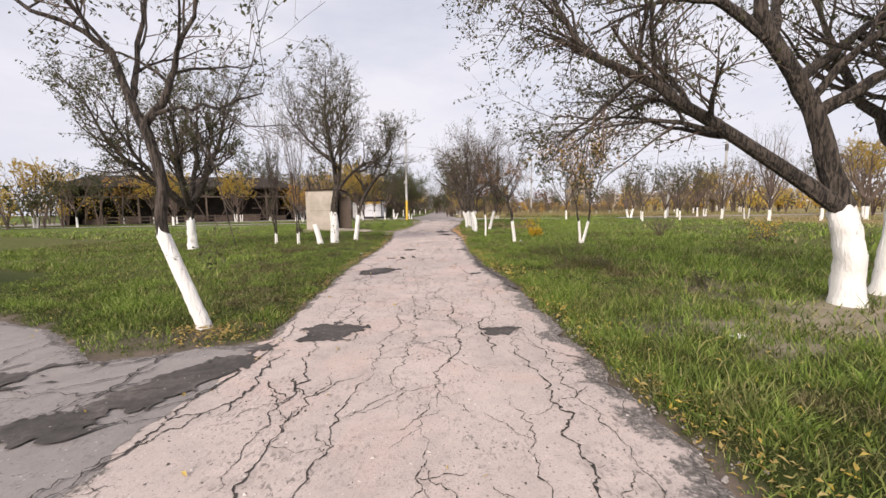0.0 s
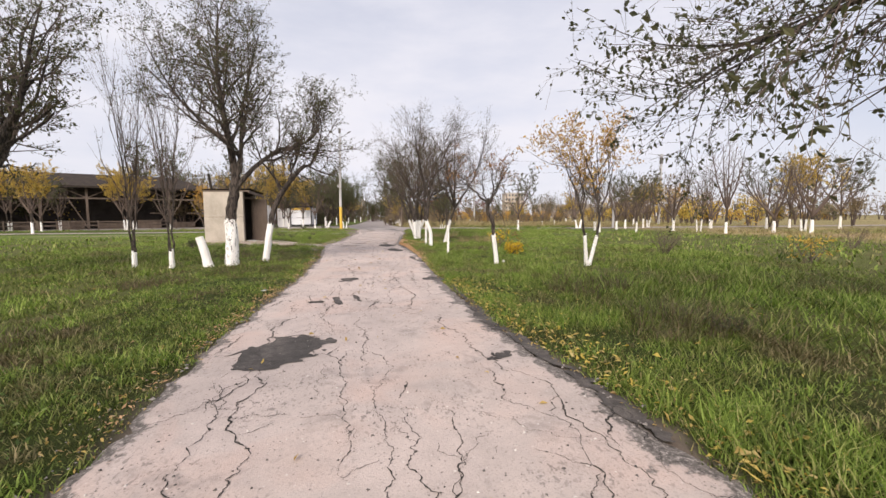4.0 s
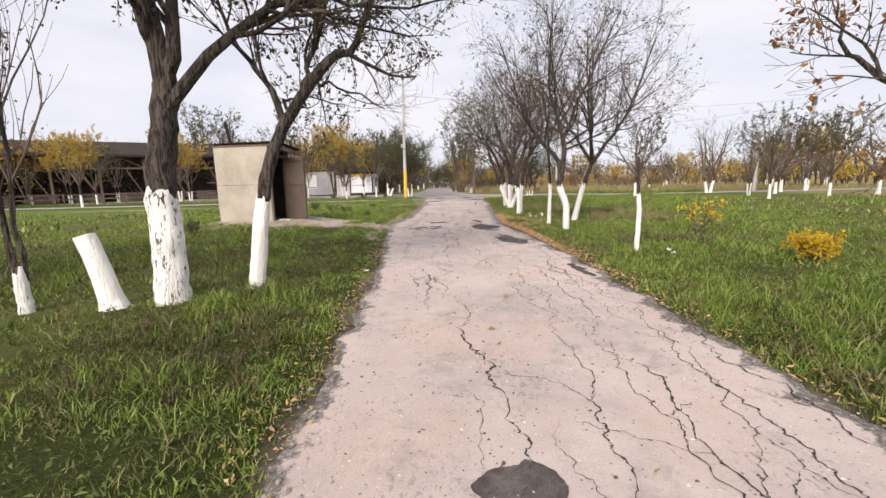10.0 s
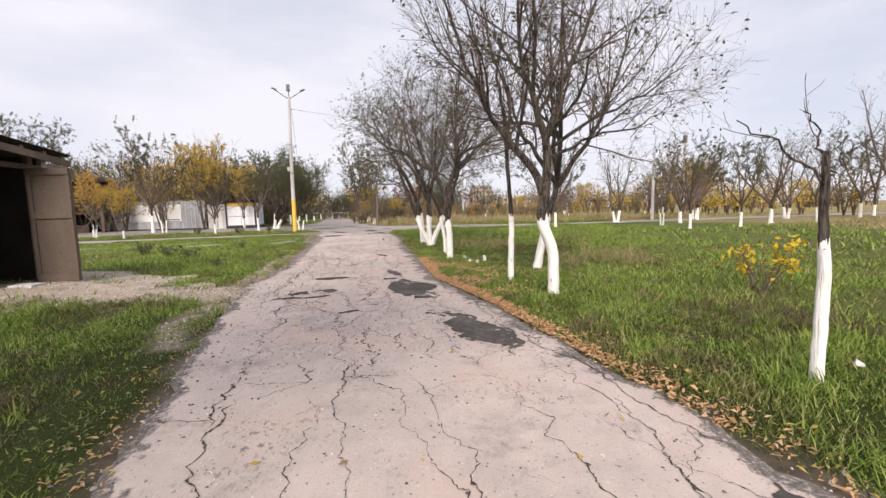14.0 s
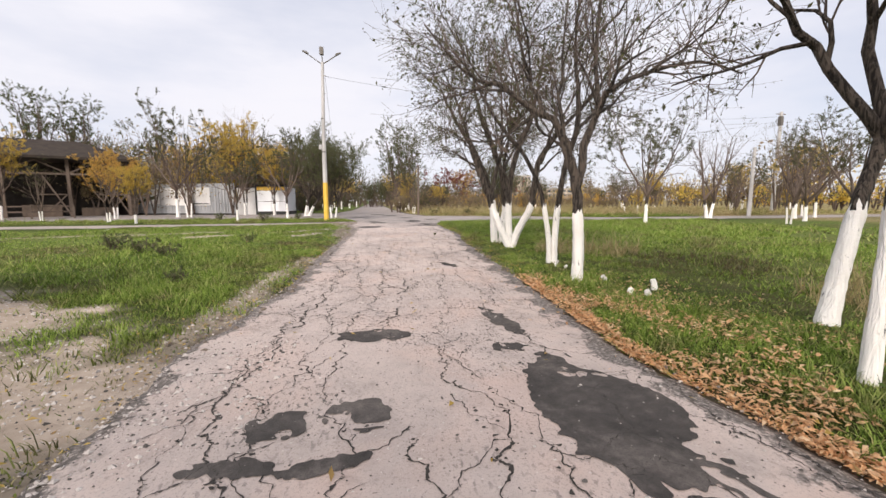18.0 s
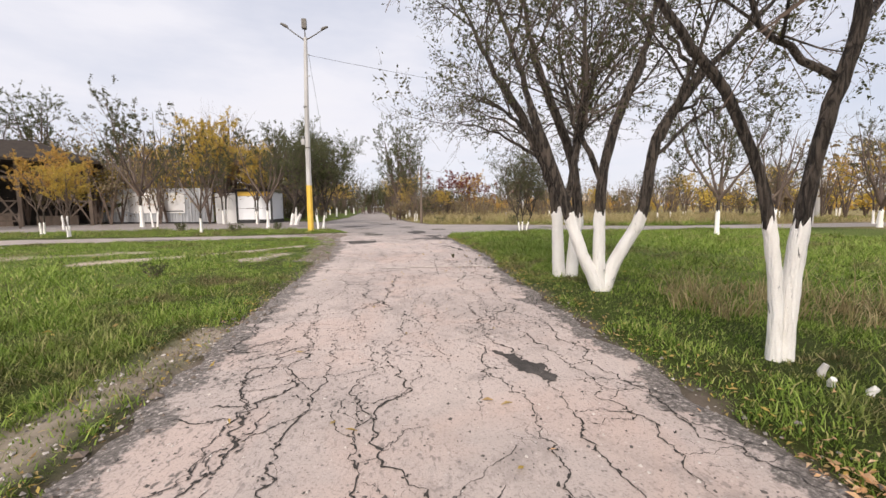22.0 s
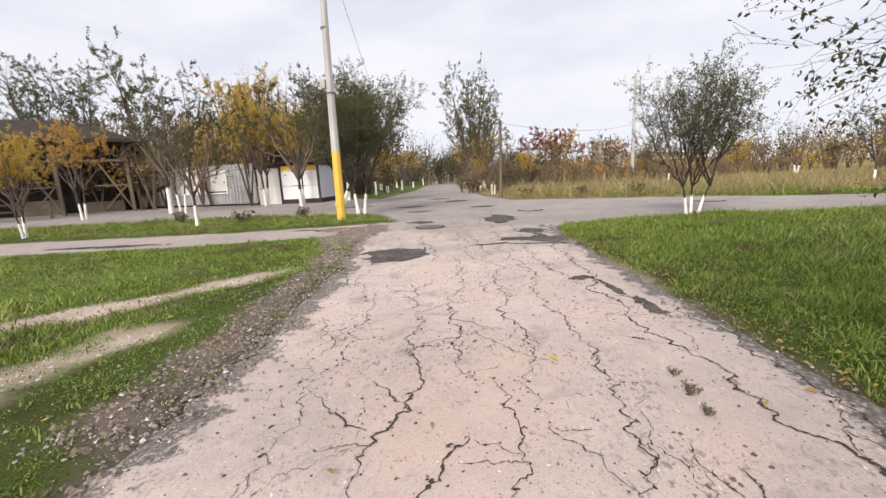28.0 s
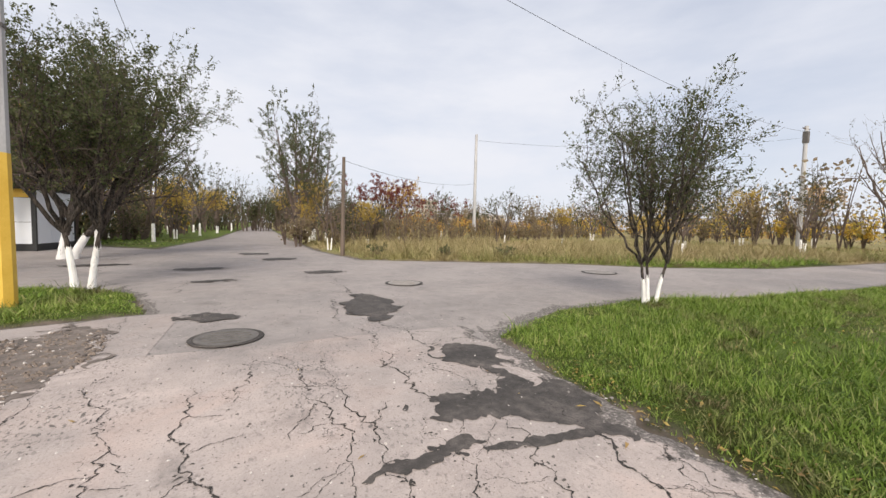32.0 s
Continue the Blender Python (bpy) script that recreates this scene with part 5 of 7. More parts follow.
def fence():
    ob = thing("sheet_fence", -27.0, 71.6, "grey corrugated metal fence with white banners", "fence", rz=-16)
    for i in range(12):
        v, q = corrugated(0.98, 3.1 if i != 4 else 3.05)
        v = np.array(v) + (i * 1.0, 0, 0.12)
        link("sheet", mesh_from("sheet", v, q, STEEL), ob)
    s = Soup()
    s.box(0, -0.08, 0.0, 12.0, 0.1, 0.115)
    link("plinth", s.mesh("plinth", BLACK), ob)
    for x0, x1, z0, z1 in ((0.9, 3.6, 1.1, 2.75), (3.7, 9.3, 0.95, 2.8)):
        s = Soup()
        s.box(x0, -0.085, z0, x1, -0.06, z1)
        b = link("banner", s.mesh("banner", BANNER), ob, "white printed vinyl banner")
        if x0 > 3:
            s = Soup()
            s.box(x1 - 2.0, -0.091, z0 + 0.12, x1 - 0.2, -0.0875, z0 + 0.22)
            link("print", s.mesh("print", BLACK), b, "dark line of small print")
            for j in range(7):
                s = Soup()
                s.tube(smooth_line([(x0 + 0.6 + 0.3 * j, -0.09, 1.6 + 0.2 * math.sin(j)), (x0 + 0.75 + 0.3 * j, -0.09, 2.0 + 0.3 * math.sin(j * 2)), (x0 + 1.0 + 0.3 * j, -0.09, 1.7)], 8), np.full(8, 0.018), 5)
                link("print", s.mesh("print", L_RUSSET), b, "reddish drawn scroll")
        else:
            for j in range(6):
                s = Soup()
                s.tube(((x0 + 0.3 + 0.35 * j, -0.084, 1.3 + 0.1 * j), (x0 + 0.3 + 0.35 * j, -0.092, 1.3 + 0.1 * j)), (0.2, 0.2), 9, cap=True)
                link("print", s.mesh("print", L_OLIVE), b, "dark printed picture")
    return ob


fence()


def shed():
    ob = thing("shed", -25.0, 68.0, "long dark open timber shed with a low roof", "shed", rz=207)
    # local: x along the front away from the fence, y to the back
    Lx, D = 30.0, -4.6
    H, Hb = 5.2, 5.2
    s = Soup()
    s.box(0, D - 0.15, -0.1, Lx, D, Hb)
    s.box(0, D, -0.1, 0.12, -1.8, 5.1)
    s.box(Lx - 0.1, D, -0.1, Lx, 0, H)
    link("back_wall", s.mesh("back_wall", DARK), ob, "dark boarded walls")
    s = Soup()
    v = [(-0.8, 0.9, H), (Lx + 0.8, 0.9, H), (Lx + 0.8, D - 0.7, H), (-0.8, D - 0.7, H)]
    v += [(a, b, c + 0.22) for a, b, c in v]
    v += [(3.5, D / 2, H + 1.9), (Lx - 3.5, D / 2, H + 1.9)]
    s.put(v, [(0, 1, 2, 3), (0, 4, 5, 1), (1, 5, 6, 2), (2, 6, 7, 3), (3, 7, 4, 0), (4, 8, 9, 5), (6, 9, 8, 7), (5, 9, 6, 6), (7, 8, 4, 4)])
    link("roof", s.mesh("roof", ROOF), ob, "dark weathered sheet roof")
    for i in range(8):
        x = 0.1 + i * (Lx - 0.2) / 7
        s = Soup()
        s.box(x - 0.12, -0.12, -0.1, x + 0.12, 0.12, H)
        link("post", s.mesh("post", TIMBER), ob)
        if i < 7:
            x2 = 0.1 + (i + 1) * (Lx - 0.2) / 7
            s = Soup()
            s.beam((x, 0, H - 1.3), (x2, 0, H - 1.3), 0.14, 0.18)
            link("beam", s.mesh("beam", TIMBER), ob)
            s = Soup()
            s.beam((x + 0.1, 0.0, H - 1.2), ((x + x2) / 2, 0, H - 0.1), 0.12)
            s.beam((x2 - 0.1, 0.0, H - 1.2), ((x + x2) / 2, 0, H - 0.1), 0.12)
            link("truss", s.mesh("truss", TIMBER), ob)
            s = Soup()
            s.beam((x + 0.1, 0.05, 0.3), (x + 1.7, 0.05, H - 1.5), 0.12)
            link("brace", s.mesh("brace", TIMBER), ob)
            if i in (0, 1):
                s = Soup()
                s.beam((x + 1.7, 0.05, 0.3), (x + 0.2, 0.05, 2.0), 0.1)
                s.beam((x, 0.05, 2.05), (x + 2.2, 0.05, 2.05), 0.1)
                link("brace", s.mesh("brace", TIMBER), ob)
    for i in range(7):
        s = Soup()
        s.box(1.2 + i * 4.1, -3.2, -0.05, 3.9 + i * 4.1, -2.5, 0.8 + 0.3 * (i % 2))
        t = tagged(link("bench", s.mesh("bench", TIMBER)), "dark timber bench inside the shed", "bench", "benches in the shed")
        t.matrix_basis = ob.matrix_basis.copy()
    return ob


shed()


def rail_fence():
    ob = thing("rail_fence", -45.0, 53.0, "low grey wooden rail fence before the shed", "fence", rz=28)
    for i in range(9):
        s = Soup()
        s.box(i * 2.6 - 0.06, -0.06, -0.1, i * 2.6 + 0.06, 0.06, 1.15)
        link("post", s.mesh("post", TIMBER), ob)
        if i < 8:
            for z in (0.55, 1.0):
                s = Soup()
                s.beam((i * 2.6, 0, z), (i * 2.6 + 2.6, 0, z), 0.05, 0.12)
                link("rail", s.mesh("rail", BOARD), ob)


rail_fence()


def apartment(x, y, w, h, rows, cols, rz):
    ob = thing("apartment_building", x, y, "pale far apartment block with rows of dark windows", "building", rz=rz)
    s = Soup()
    s.box(0, 0, 0, w, 12, h)
    wall = link("wall", s.mesh("wall", FARWALL), ob)
    s = Soup()
    s.box(-0.3, -0.3, h + 0.01, w + 0.3, 12.3, h + 0.7)
    link("roof", s.mesh("roof", CONCRETE), ob)
    cw, ch = w / cols, h / rows
    for i in range(cols):
        for j in range(rows):
            s = Soup()
            s.box(i * cw + cw * 0.25, -0.06, j * ch + ch * 0.3, i * cw + cw * 0.75, 0.0 - 0.004, j * ch + ch * 0.82)
            link("window", s.mesh("window", FARGLASS), ob)


apartment(88, 275, 13, 17, 6, 6, -8)
apartment(125, 310, 46, 10, 3, 12, -8)


# ---- trees ----
def hero_trees():
    t = Tree(11, (8, 6, 4), 5.0, up=0.05, reach=0.9)
    t.stem(((0, 0, 0), (-0.11, 0, 0.32), (-0.22, 0, 0.63), (-0.43, -0.02, 1.31), (-0.37, -0.03, 1.79), (-0.45, -0.05, 2.32), (-0.54, -0.06, 2.6)), 0.112, 0.085, 1.30, 1.15)
    t.limb(((-0.54, -0.06, 2.55), (-0.76, -0.1, 3.22), (-0.95, -0.1, 3.5), (-1.6, -0.2, 3.85), (-2.3, -0.3, 4.1)), 0.055, 0.012)
    t.limb(((-0.54, -0.06, 2.5), (-0.25, 0, 2.94), (-0.15, 0.05, 3.33), (0.1, 0.1, 3.9), (0.2, 0.2, 4.9)), 0.055, 0.012)
    t.limb(((-0.47, -0.05, 2.62), (0.0, 0, 2.75), (0.4, 0, 2.77), (0.95, -0.1, 2.88)), 0.030, 0.009)
    t.limb(((-0.63, -0.06, 2.83), (-0.67, 0.1, 3.28), (-0.6, 0.2, 4.2), (-0.7, 0.3, 5.2)), 0.045, 0.010)
    t.build(-3.03, 4.95, "leaning young elm with a whitewashed trunk at the road corner", L_OLIVE, 0.06)

    t = Tree(12, (10, 7, 5), 4.6, up=0.03)
    t.stem(((0, 0, 0), (-0.06, 0, 0.8), (-0.20, 0.03, 1.45), (-0.42, 0.1, 2.2), (-0.64, 0.15, 2.9), (-1.22, 0.25, 3.9)), 0.265, 0.15, 1.42, 1.2)
    t.limb(((-0.22, 0.03, 1.42), (-0.50, 0.05, 1.62), (-1.14, 0.1, 2.07), (-2.19, 0.2, 2.78), (-2.93, 0.3, 3.28), (-3.57, 0.45, 3.66), (-4.0, 0.7, 4.4), (-4.4, 1.0, 5.4)), 0.14, 0.02, k=18, first=0.35)
    t.limb(((-1.2, 0.25, 3.8), (-1.4, 0.3, 4.6), (-1.6, 0.5, 6.2), (-1.6, 0.7, 7.4)), 0.11, 0.02)
    t.limb(((-1.0, 0.2, 3.5), (-1.7, 0.4, 4.3), (-2.7, 0.7, 4.9), (-3.9, 1.1, 5.4), (-5.1, 1.5, 5.2)), 0.09, 0.015)
    t.limb(((-0.6, 0.14, 2.7), (0.2, -0.1, 3.2), (1.1, -0.3, 3.4), (2.1, -0.5, 4.2)), 0.11, 0.02)
    t.limb(((-1.7, 0.15, 2.45), (-2.1, 0.6, 2.6), (-2.8, 1.0, 2.9), (-4.0, 1.3, 3.0)), 0.045, 0.010)
    t.limb(((-1.1, 0.22, 3.6), (-0.6, 0.9, 5.0), (0.0, 1.7, 6.4)), 0.08, 0.015)
    t.limb(((-0.8, 0.18, 3.2), (0.3, 0.6, 3.9), (1.5, 1.0, 4.6), (2.6, 1.4, 5.0)), 0.09, 0.015)
    t.limb(((-0.66, 0.15, 2.9), (0.0, -0.5, 4.0), (0.6, -1.1, 5.0)), 0.07, 0.015)
    t.limb(((-2.0, 0.2, 2.65), (-2.1, 1.6, 3.3), (-2.3, 2.9, 3.3), (-2.7, 4.0, 3.0)), 0.05, 0.010)
    t.limb(((-2.1, 1.6, 3.3), (-1.4, 2.9, 3.8), (-0.8, 4.2, 3.9)), 0.04, 0.010)
    t.build(5.85, 5.65, "large old elm with a thick whitewashed trunk and long overhanging limb", L_OLIVE, 0.065)

    t = auto_tree(13, 6.6, 1.4, 0.2, 2.2, 5, 1.6, lean=(0.2, 0), kids=(8, 6, 4))
    t.build(6.95, 6.2, "elm with a whitewashed trunk beside the large elm", L_OLIVE, 0.08)

    t = auto_tree(14, 6.7, 1.25, 0.25, 1.7, 7, 6.5, kids=(8, 7, 5), open_up=0.62, reach=1.1)
    t.build(-10.25, 16.3, "round dense olive elm with a whitewashed trunk", L_OLIVE, 0.085)

    t = Tree(15, (12, 8, 5), 6.0, up=0.06)
    t.stem(((0, 0, 0), (0.03, 0, 0.7), (0.02, 0.02, 1.35), (0.1, 0.05, 2.0), (0.18, 0.1, 2.6)), 0.255, 0.20, 1.36, 1.2)
    t.limb(((0.18, 0.1, 2.5), (0.1, 0.1, 3.5), (-0.15, 0.2, 5.0), (-0.2, 0.1, 6.4), (-0.1, 0.1, 7.6)), 0.13, 0.015)
    t.limb(((0.22, 0.1, 2.5), (0.35, 0.1, 3.4), (0.45, 0.3, 5.0), (0.9, 0.5, 7.0)), 0.10, 0.015)
    t.limb(((0.2, 0.05, 2.35), (0.75, 0.2, 3.0), (1.3, 0.4, 3.55), (2.0, 0.5, 3.75), (2.45, 0.6, 4.1), (2.6, 0.7, 4.9)), 0.085, 0.014)
    t.limb(((0.05, 0.1, 3.6), (-0.7, 0.0, 4.3), (-1.4, -0.1, 5.2), (-1.9, -0.2, 6.3)), 0.07, 0.012)
    t.limb(((0.1, 0.1, 3.0), (0.2, -0.6, 4.0), (0.3, -1.2, 5.4)), 0.06, 0.012)
    t.paint = WHITEWASH_FLAKED
    t.build(-4.87, 17.9, "tall forked elm with a thick whitewashed trunk", L_OLIVE, 0.062, wash="flaking whitewash over cracked bark")

    t = Tree(16, (9, 7, 5), 2.4, up=0.16, reach=0.72)
    t.stem(((0, 0, 0), (0.1, 0.02, 0.7), (0.2, 0.05, 1.3), (0.34, 0.08, 1.8), (0.55, 0.12, 2.25), (0.92, 0.2, 2.8)), 0.135, 0.105, 1.28, 1.15)
    t.limb(((0.9, 0.2, 2.75), (1.2, 0.25, 3.05), (1.5, 0.3, 3.3), (1.7, 0.35, 3.85), (1.75, 0.4, 4.6)), 0.08, 0.012)
    t.limb(((0.55, 0.12, 2.2), (0.35, 0.1, 2.7), (0.0, 0.1, 3.2), (-0.35, 0.0, 4.3)), 0.055, 0.012)
    t.limb(((0.75, 0.17, 2.55), (0.95, 0.3, 3.3), (1.3, 0.5, 4.6)), 0.05, 0.010)
    t.limb(((0.90, 0.2, 2.72), (0.75, 0.7, 2.85), (1.1, 1.0, 2.85), (1.7, 1.15, 2.55)), 0.035, 0.008)
    t.limb(((0.60, 0.14, 2.3), (0.35, 0.7, 2.6), (0.5, 1.2, 2.75), (1.0, 1.5, 2.7)), 0.03, 0.008)
    t.build(-4.03, 18.32, "elm with a whitewashed trunk leaning over the road edge", L_OLIVE, 0.075)

    for i, (x, y, h) in enumerate(((-7.42, 17.75, 5.8), (-6.38, 17.6, 5.4))):
        t = Tree(17 + i, (9, 5), 2.2, up=0.35, spread=0.5)
        t.cut = 2
        t.stem(((0, 0, 0), (0, 0, 0.3), (0.01, 0, 0.55)), 0.09, 0.08, 0.52, 1.1)
        for dx, dy, r in ((-0.05, 0.0, 0.036), (0.06, 0.02, 0.034), (0.0, -0.03, 0.022)):
            t.limb(((dx * 0.6, dy, 0.4), (dx * 1.6, dy, 1.6), (dx * 3.0, dy * 4, 3.2), (dx * 8 - 0.1, dy * 9, h * (1 - 3 * abs(dy)))), r, 0.006)
        t.build(x, y, "slender bare sapling with two thin stems and a whitewashed foot", L_OLIVE, 0.055, "saplings on the verge", "sapling", "sapling")

    t = Tree(20, (7, 6, 5), 1.6, up=0.10, reach=0.5)
    t.stem(((0, 0, 0), (-0.04, 0, 0.4), (-0.10, 0, 0.86), (-0.14, 0, 1.33), (-0.29, 0, 1.61), (-0.27, 0, 1.97)), 0.085, 0.08, 0.95, 1.15)
    t.limb(((-0.27, 0, 1.88), (-0.69, 0.05, 2.23), (-0.99, 0.1, 2.49), (-1.1, 0.1, 2.85)), 0.04, 0.008)
    t.limb(((-0.22, 0, 1.90), (-0.11, 0.05, 2.32), (-0.2, 0.1, 3.0)), 0.04, 0.008)
    t.limb(((-0.20, 0, 1.85), (0.04, 0.05, 2.32), (0.28, 0.1, 2.75)), 0.035, 0.008)
    t.limb(((-0.25, 0, 1.75), (-0.5, -0.3, 2.2), (-0.6, -0.5, 2.7)), 0.03, 0.008)
    t.limb(((-0.14, 0, 1.5), (0.07, 0, 1.58), (0.2, 0, 1.42), (0.27, 0, 1.05)), 0.018, 0.005)
    t.build(3.0, 16.6, "small crooked tree with few russet leaves and whitewashed foot", L_RUSSET, 0.065)

    t = Tree(21, (9, 6, 4), 4.5, up=0.2, reach=0.8)
    t.stem(((0, 0, 0), (-0.04, 0, 0.5), (-0.08, 0, 0.96)), 0.07, 0.055, 0.93, 1.1)
    t.stem(((0.07, 0, 0), (0.19, 0, 0.45), (0.31, 0, 0.92)), 0.075, 0.06, 0.90, 1.1)
    t.limb(((-0.08, 0, 0.9), (-0.2, 0, 1.73), (-0.5, 0.1, 2.54), (-0.88, 0.1, 3.4)), 0.042, 0.008)
    t.limb(((-0.17, 0, 1.47), (-0.12, 0.1, 2.3), (-0.37, 0.2, 3.1)), 0.032, 0.008)
    t.limb(((0.31, 0, 0.86), (0.36, 0, 1.64), (0.09, 0.1, 2.7), (-0.18, 0.2, 3.6)), 0.045, 0.008)
    t.limb(((0.36, 0, 1.55), (0.7, 0.1, 2.3), (0.95, 0.2, 3.2)), 0.035, 0.008)
    t.limb(((0.35, 0, 1.7), (0.45, 0.2, 2.5), (0.4, 0.3, 3.6)), 0.03, 0.008)
    t.build(5.46, 15.78, "young forked tree with yellow and orange leaves", L_GOLD, 0.085)

    t = Tree(22, (3, 2, 1), 0.25, up=0.12, reach=0.25)
    t.stem(((0, 0, 0), (0.01, 0, 0.8), (-0.03, 0, 1.2), (-0.05, 0, 1.78)), 0.056, 0.040, 1.1, 1.05)
    t.limb(((-0.05, 0, 1.55), (-0.25, 0, 1.70), (-0.55, 0.05, 1.85), (-0.85, 0.05, 2.0)), 0.013, 0.004)
    t.limb(((-0.05, 0, 1.72), (-0.09, 0.05, 1.9), (-0.16, 0.1, 2.1)), 0.012, 0.004)
    t.limb(((-0.04, 0, 1.6), (0.06, 0, 1.72), (0.22, 0, 1.84)), 0.010, 0.004)
    t.build(2.20, 20.48, "dead broken young trunk whitewashed like a post", L_OLIVE, 0.06, category="dead tree")

    t = Tree(23, (10, 8, 5), 0.7, up=0.08)
    t.stem(((0, 0, 0), (-0.01, 0, 0.4), (-0.02, 0, 0.74), (-0.20, 0.03, 1.24), (-0.17, 0.03, 1.52), (-0.14, 0.03, 1.76)), 0.115, 0.115, 1.27, 1.1)
    t.limb(((-0.16, 0.03, 1.60), (-0.42, 0.1, 2.21), (-0.84, 0.2, 2.66), (-1.13, 0.3, 3.29), (-1.4, 0.4, 3.9), (-1.8, 0.5, 5.2)), 0.075, 0.012)
    t.limb(((-0.14, 0.03, 1.62), (-0.12, 0.05, 2.48), (-0.34, 0.1, 3.27), (-0.5, 0.2, 4.0), (-0.4, 0.3, 6.2)), 0.085, 0.012)
    t.limb(((-0.12, 0.05, 2.34), (0.6, 0, 2.77), (1.4, -0.1, 3.14), (2.3, -0.2, 3.7)), 0.04, 0.009)
    t.limb(((-0.12, 0.05, 2.2), (0.46, 0.2, 2.42), (1.02, 0.3, 2.64), (1.85, 0.4, 2.8), (2.5, 0.5, 3.1)), 0.035, 0.008)
    t.limb(((-0.13, 0.05, 2.5), (0.3, 0.1, 3.5), (0.8, 0.2, 4.6), (1.4, 0.3, 5.8)), 0.055, 0.010)
    t.limb(((-0.3, 0.1, 3.1), (-0.6, -0.5, 4.2), (-0.9, -0.9, 5.4)), 0.04, 0.010)
    t.build(2.0, 24.05, "nearly bare spreading elm with a whitewashed trunk", L_OLIVE, 0.07)

    t = Tree(24, (5, 5, 4), 0.8)
    t.stem(((0, 0, 0), (0.01, 0, 0.7), (0.02, 0, 1.3), (-0.05, 0, 2.2), (-0.1, 0, 3.2)), 0.075, 0.05, 1.3, 1.1)
    t.limb(((-0.1, 0, 3.1), (-0.3, 0, 4.2), (-0.5, 0.1, 5.2)), 0.04, 0.010)
    t.limb(((-0.06, 0, 2.5), (0.3, 0.1, 3.5), (0.5, 0.2, 4.6)), 0.03, 0.010)
    t.build(1.95, 25.6, "thin straight tree with a whitewashed trunk", L_OLIVE, 0.08)

    t = auto_tree(25, 6.0, 1.25, 0.125, 2.0, 4, 0.8, lean=(0.6, 0.1), kids=(8, 7, 4), open_up=0.5)
    t.build(3.14, 26.75, "leaning bare elm with a whitewashed trunk", L_OLIVE, 0.08)

    t = Tree(26, (9, 6, 5), 1.8, up=0.06)
    t.stem(((0, 0, 0), (0, 0, 0.6), (-0.03, 0, 1.13), (-0.08, 0, 1.54), (-0.16, 0.03, 1.96)), 0.118, 0.11, 1.12, 1.15)
    t.limb(((-0.13, 0.03, 1.84), (-0.32, 0.1, 2.44), (-0.77, 0.2, 2.74), (-1.2, 0.3, 3.08), (-1.77, 0.4, 3.3), (-2.4, 0.5, 4.0)), 0.075, 0.012)
    t.limb(((-0.07, 0, 1.50), (0.05, -0.03, 2.11), (0.19, -0.06, 2.62), (0.42, -0.1, 3.03), (1.02, -0.2, 3.29), (1.73, -0.3, 3.42), (2.4, -0.4, 3.25)), 0.078, 0.012)
    t.limb(((-0.16, 0.03, 1.85), (-0.25, 0.05, 2.33), (-0.34, 0.1, 2.82), (-0.31, 0.1, 3.6), (-0.2, 0.2, 5.2)), 0.05, 0.010)
    t.limb(((0.19, -0.06, 2.6), (0.3, 0.2, 3.6), (0.5, 0.4, 5.0), (0.6, 0.5, 6.0)), 0.05, 0.010)
    t.limb(((-0.6, 0.15, 2.65), (-0.8, 0.5, 3.6), (-1.0, 0.8, 5.2)), 0.045, 0.010)
    t.build(1.76, 29.38, "elm with stripped pale bark and a straight whitewashed trunk", L_OLIVE, 0.065)

    t = Tree(27, (8, 6, 4), 3.2)
    t.stem(((-0.03, 0, 0), (-0.07, 0, 0.62), (-0.17, 0.02, 1.18), (-0.29, 0.05, 1.65), (-0.58, 0.1, 2.23), (-0.86, 0.15, 2.56)), 0.068, 0.056, 1.20, 1.1)
    t.stem(((0.07, 0, 0), (0.08, 0, 0.5), (0.12, 0, 1.14), (0.25, -0.02, 1.99), (0.45, -0.05, 2.67), (0.49, -0.05, 3.25)), 0.090, 0.076, 1.20, 1.1)
    t.limb(((-0.84, 0.15, 2.52), (-1.31, 0.2, 3.16), (-1.7, 0.3, 3.9), (-2.0, 0.4, 4.8)), 0.042, 0.009)
    t.limb(((0.49, -0.05, 3.2), (0.4, 0, 4.4), (0.5, 0, 6.0)), 0.055, 0.010)
    t.limb(((0.34, -0.03, 2.33), (-0.1, 0.1, 2.62), (-0.5, 0.2, 3.2), (-0.6, 0.3, 4.4)), 0.038, 0.009)
    t.limb(((0.46, -0.05, 2.7), (1.1, 0.2, 3.3), (1.9, 0.4, 4.1)), 0.045, 0.010)
    t.limb(((0.49, -0.05, 3.1), (0.9, -0.7, 3.9), (1.5, -1.1, 4.6)), 0.04, 0.010)
    t.build(2.15, 31.2, "twin-stemmed elm with whitewashed trunks beside the road", L_OLIVE, 0.06)

    t = Tree(28, (9, 7, 4), 8.5, up=0.04, reach=1.1)
    t.stem(((0, 0, 0), (-0.14, 0.02, 0.3), (-0.29, 0.05, 0.6), (-0.50, 0.1, 1.2), (-0.75, 0.2, 1.97), (-1.05, 0.3, 2.81)), 0.135, 0.105, 1.18, 1.1)
    t.stem(((0.02, 0, 0), (-0.03, 0, 0.6), (-0.04, 0, 1.26), (0.0, 0, 1.85), (0.16, -0.05, 2.61), (0.5, -0.1, 3.47)), 0.125, 0.10, 1.24, 1.05)
    t.stem(((0.06, 0, 0), (0.2, -0.03, 0.40), (0.36, -0.08, 0.75), (0.57, -0.15, 1.22), (0.64, -0.2, 1.91), (0.76, -0.25, 2.45), (1.3, -0.4, 3.3)), 0.142, 0.105, 1.2, 1.05)
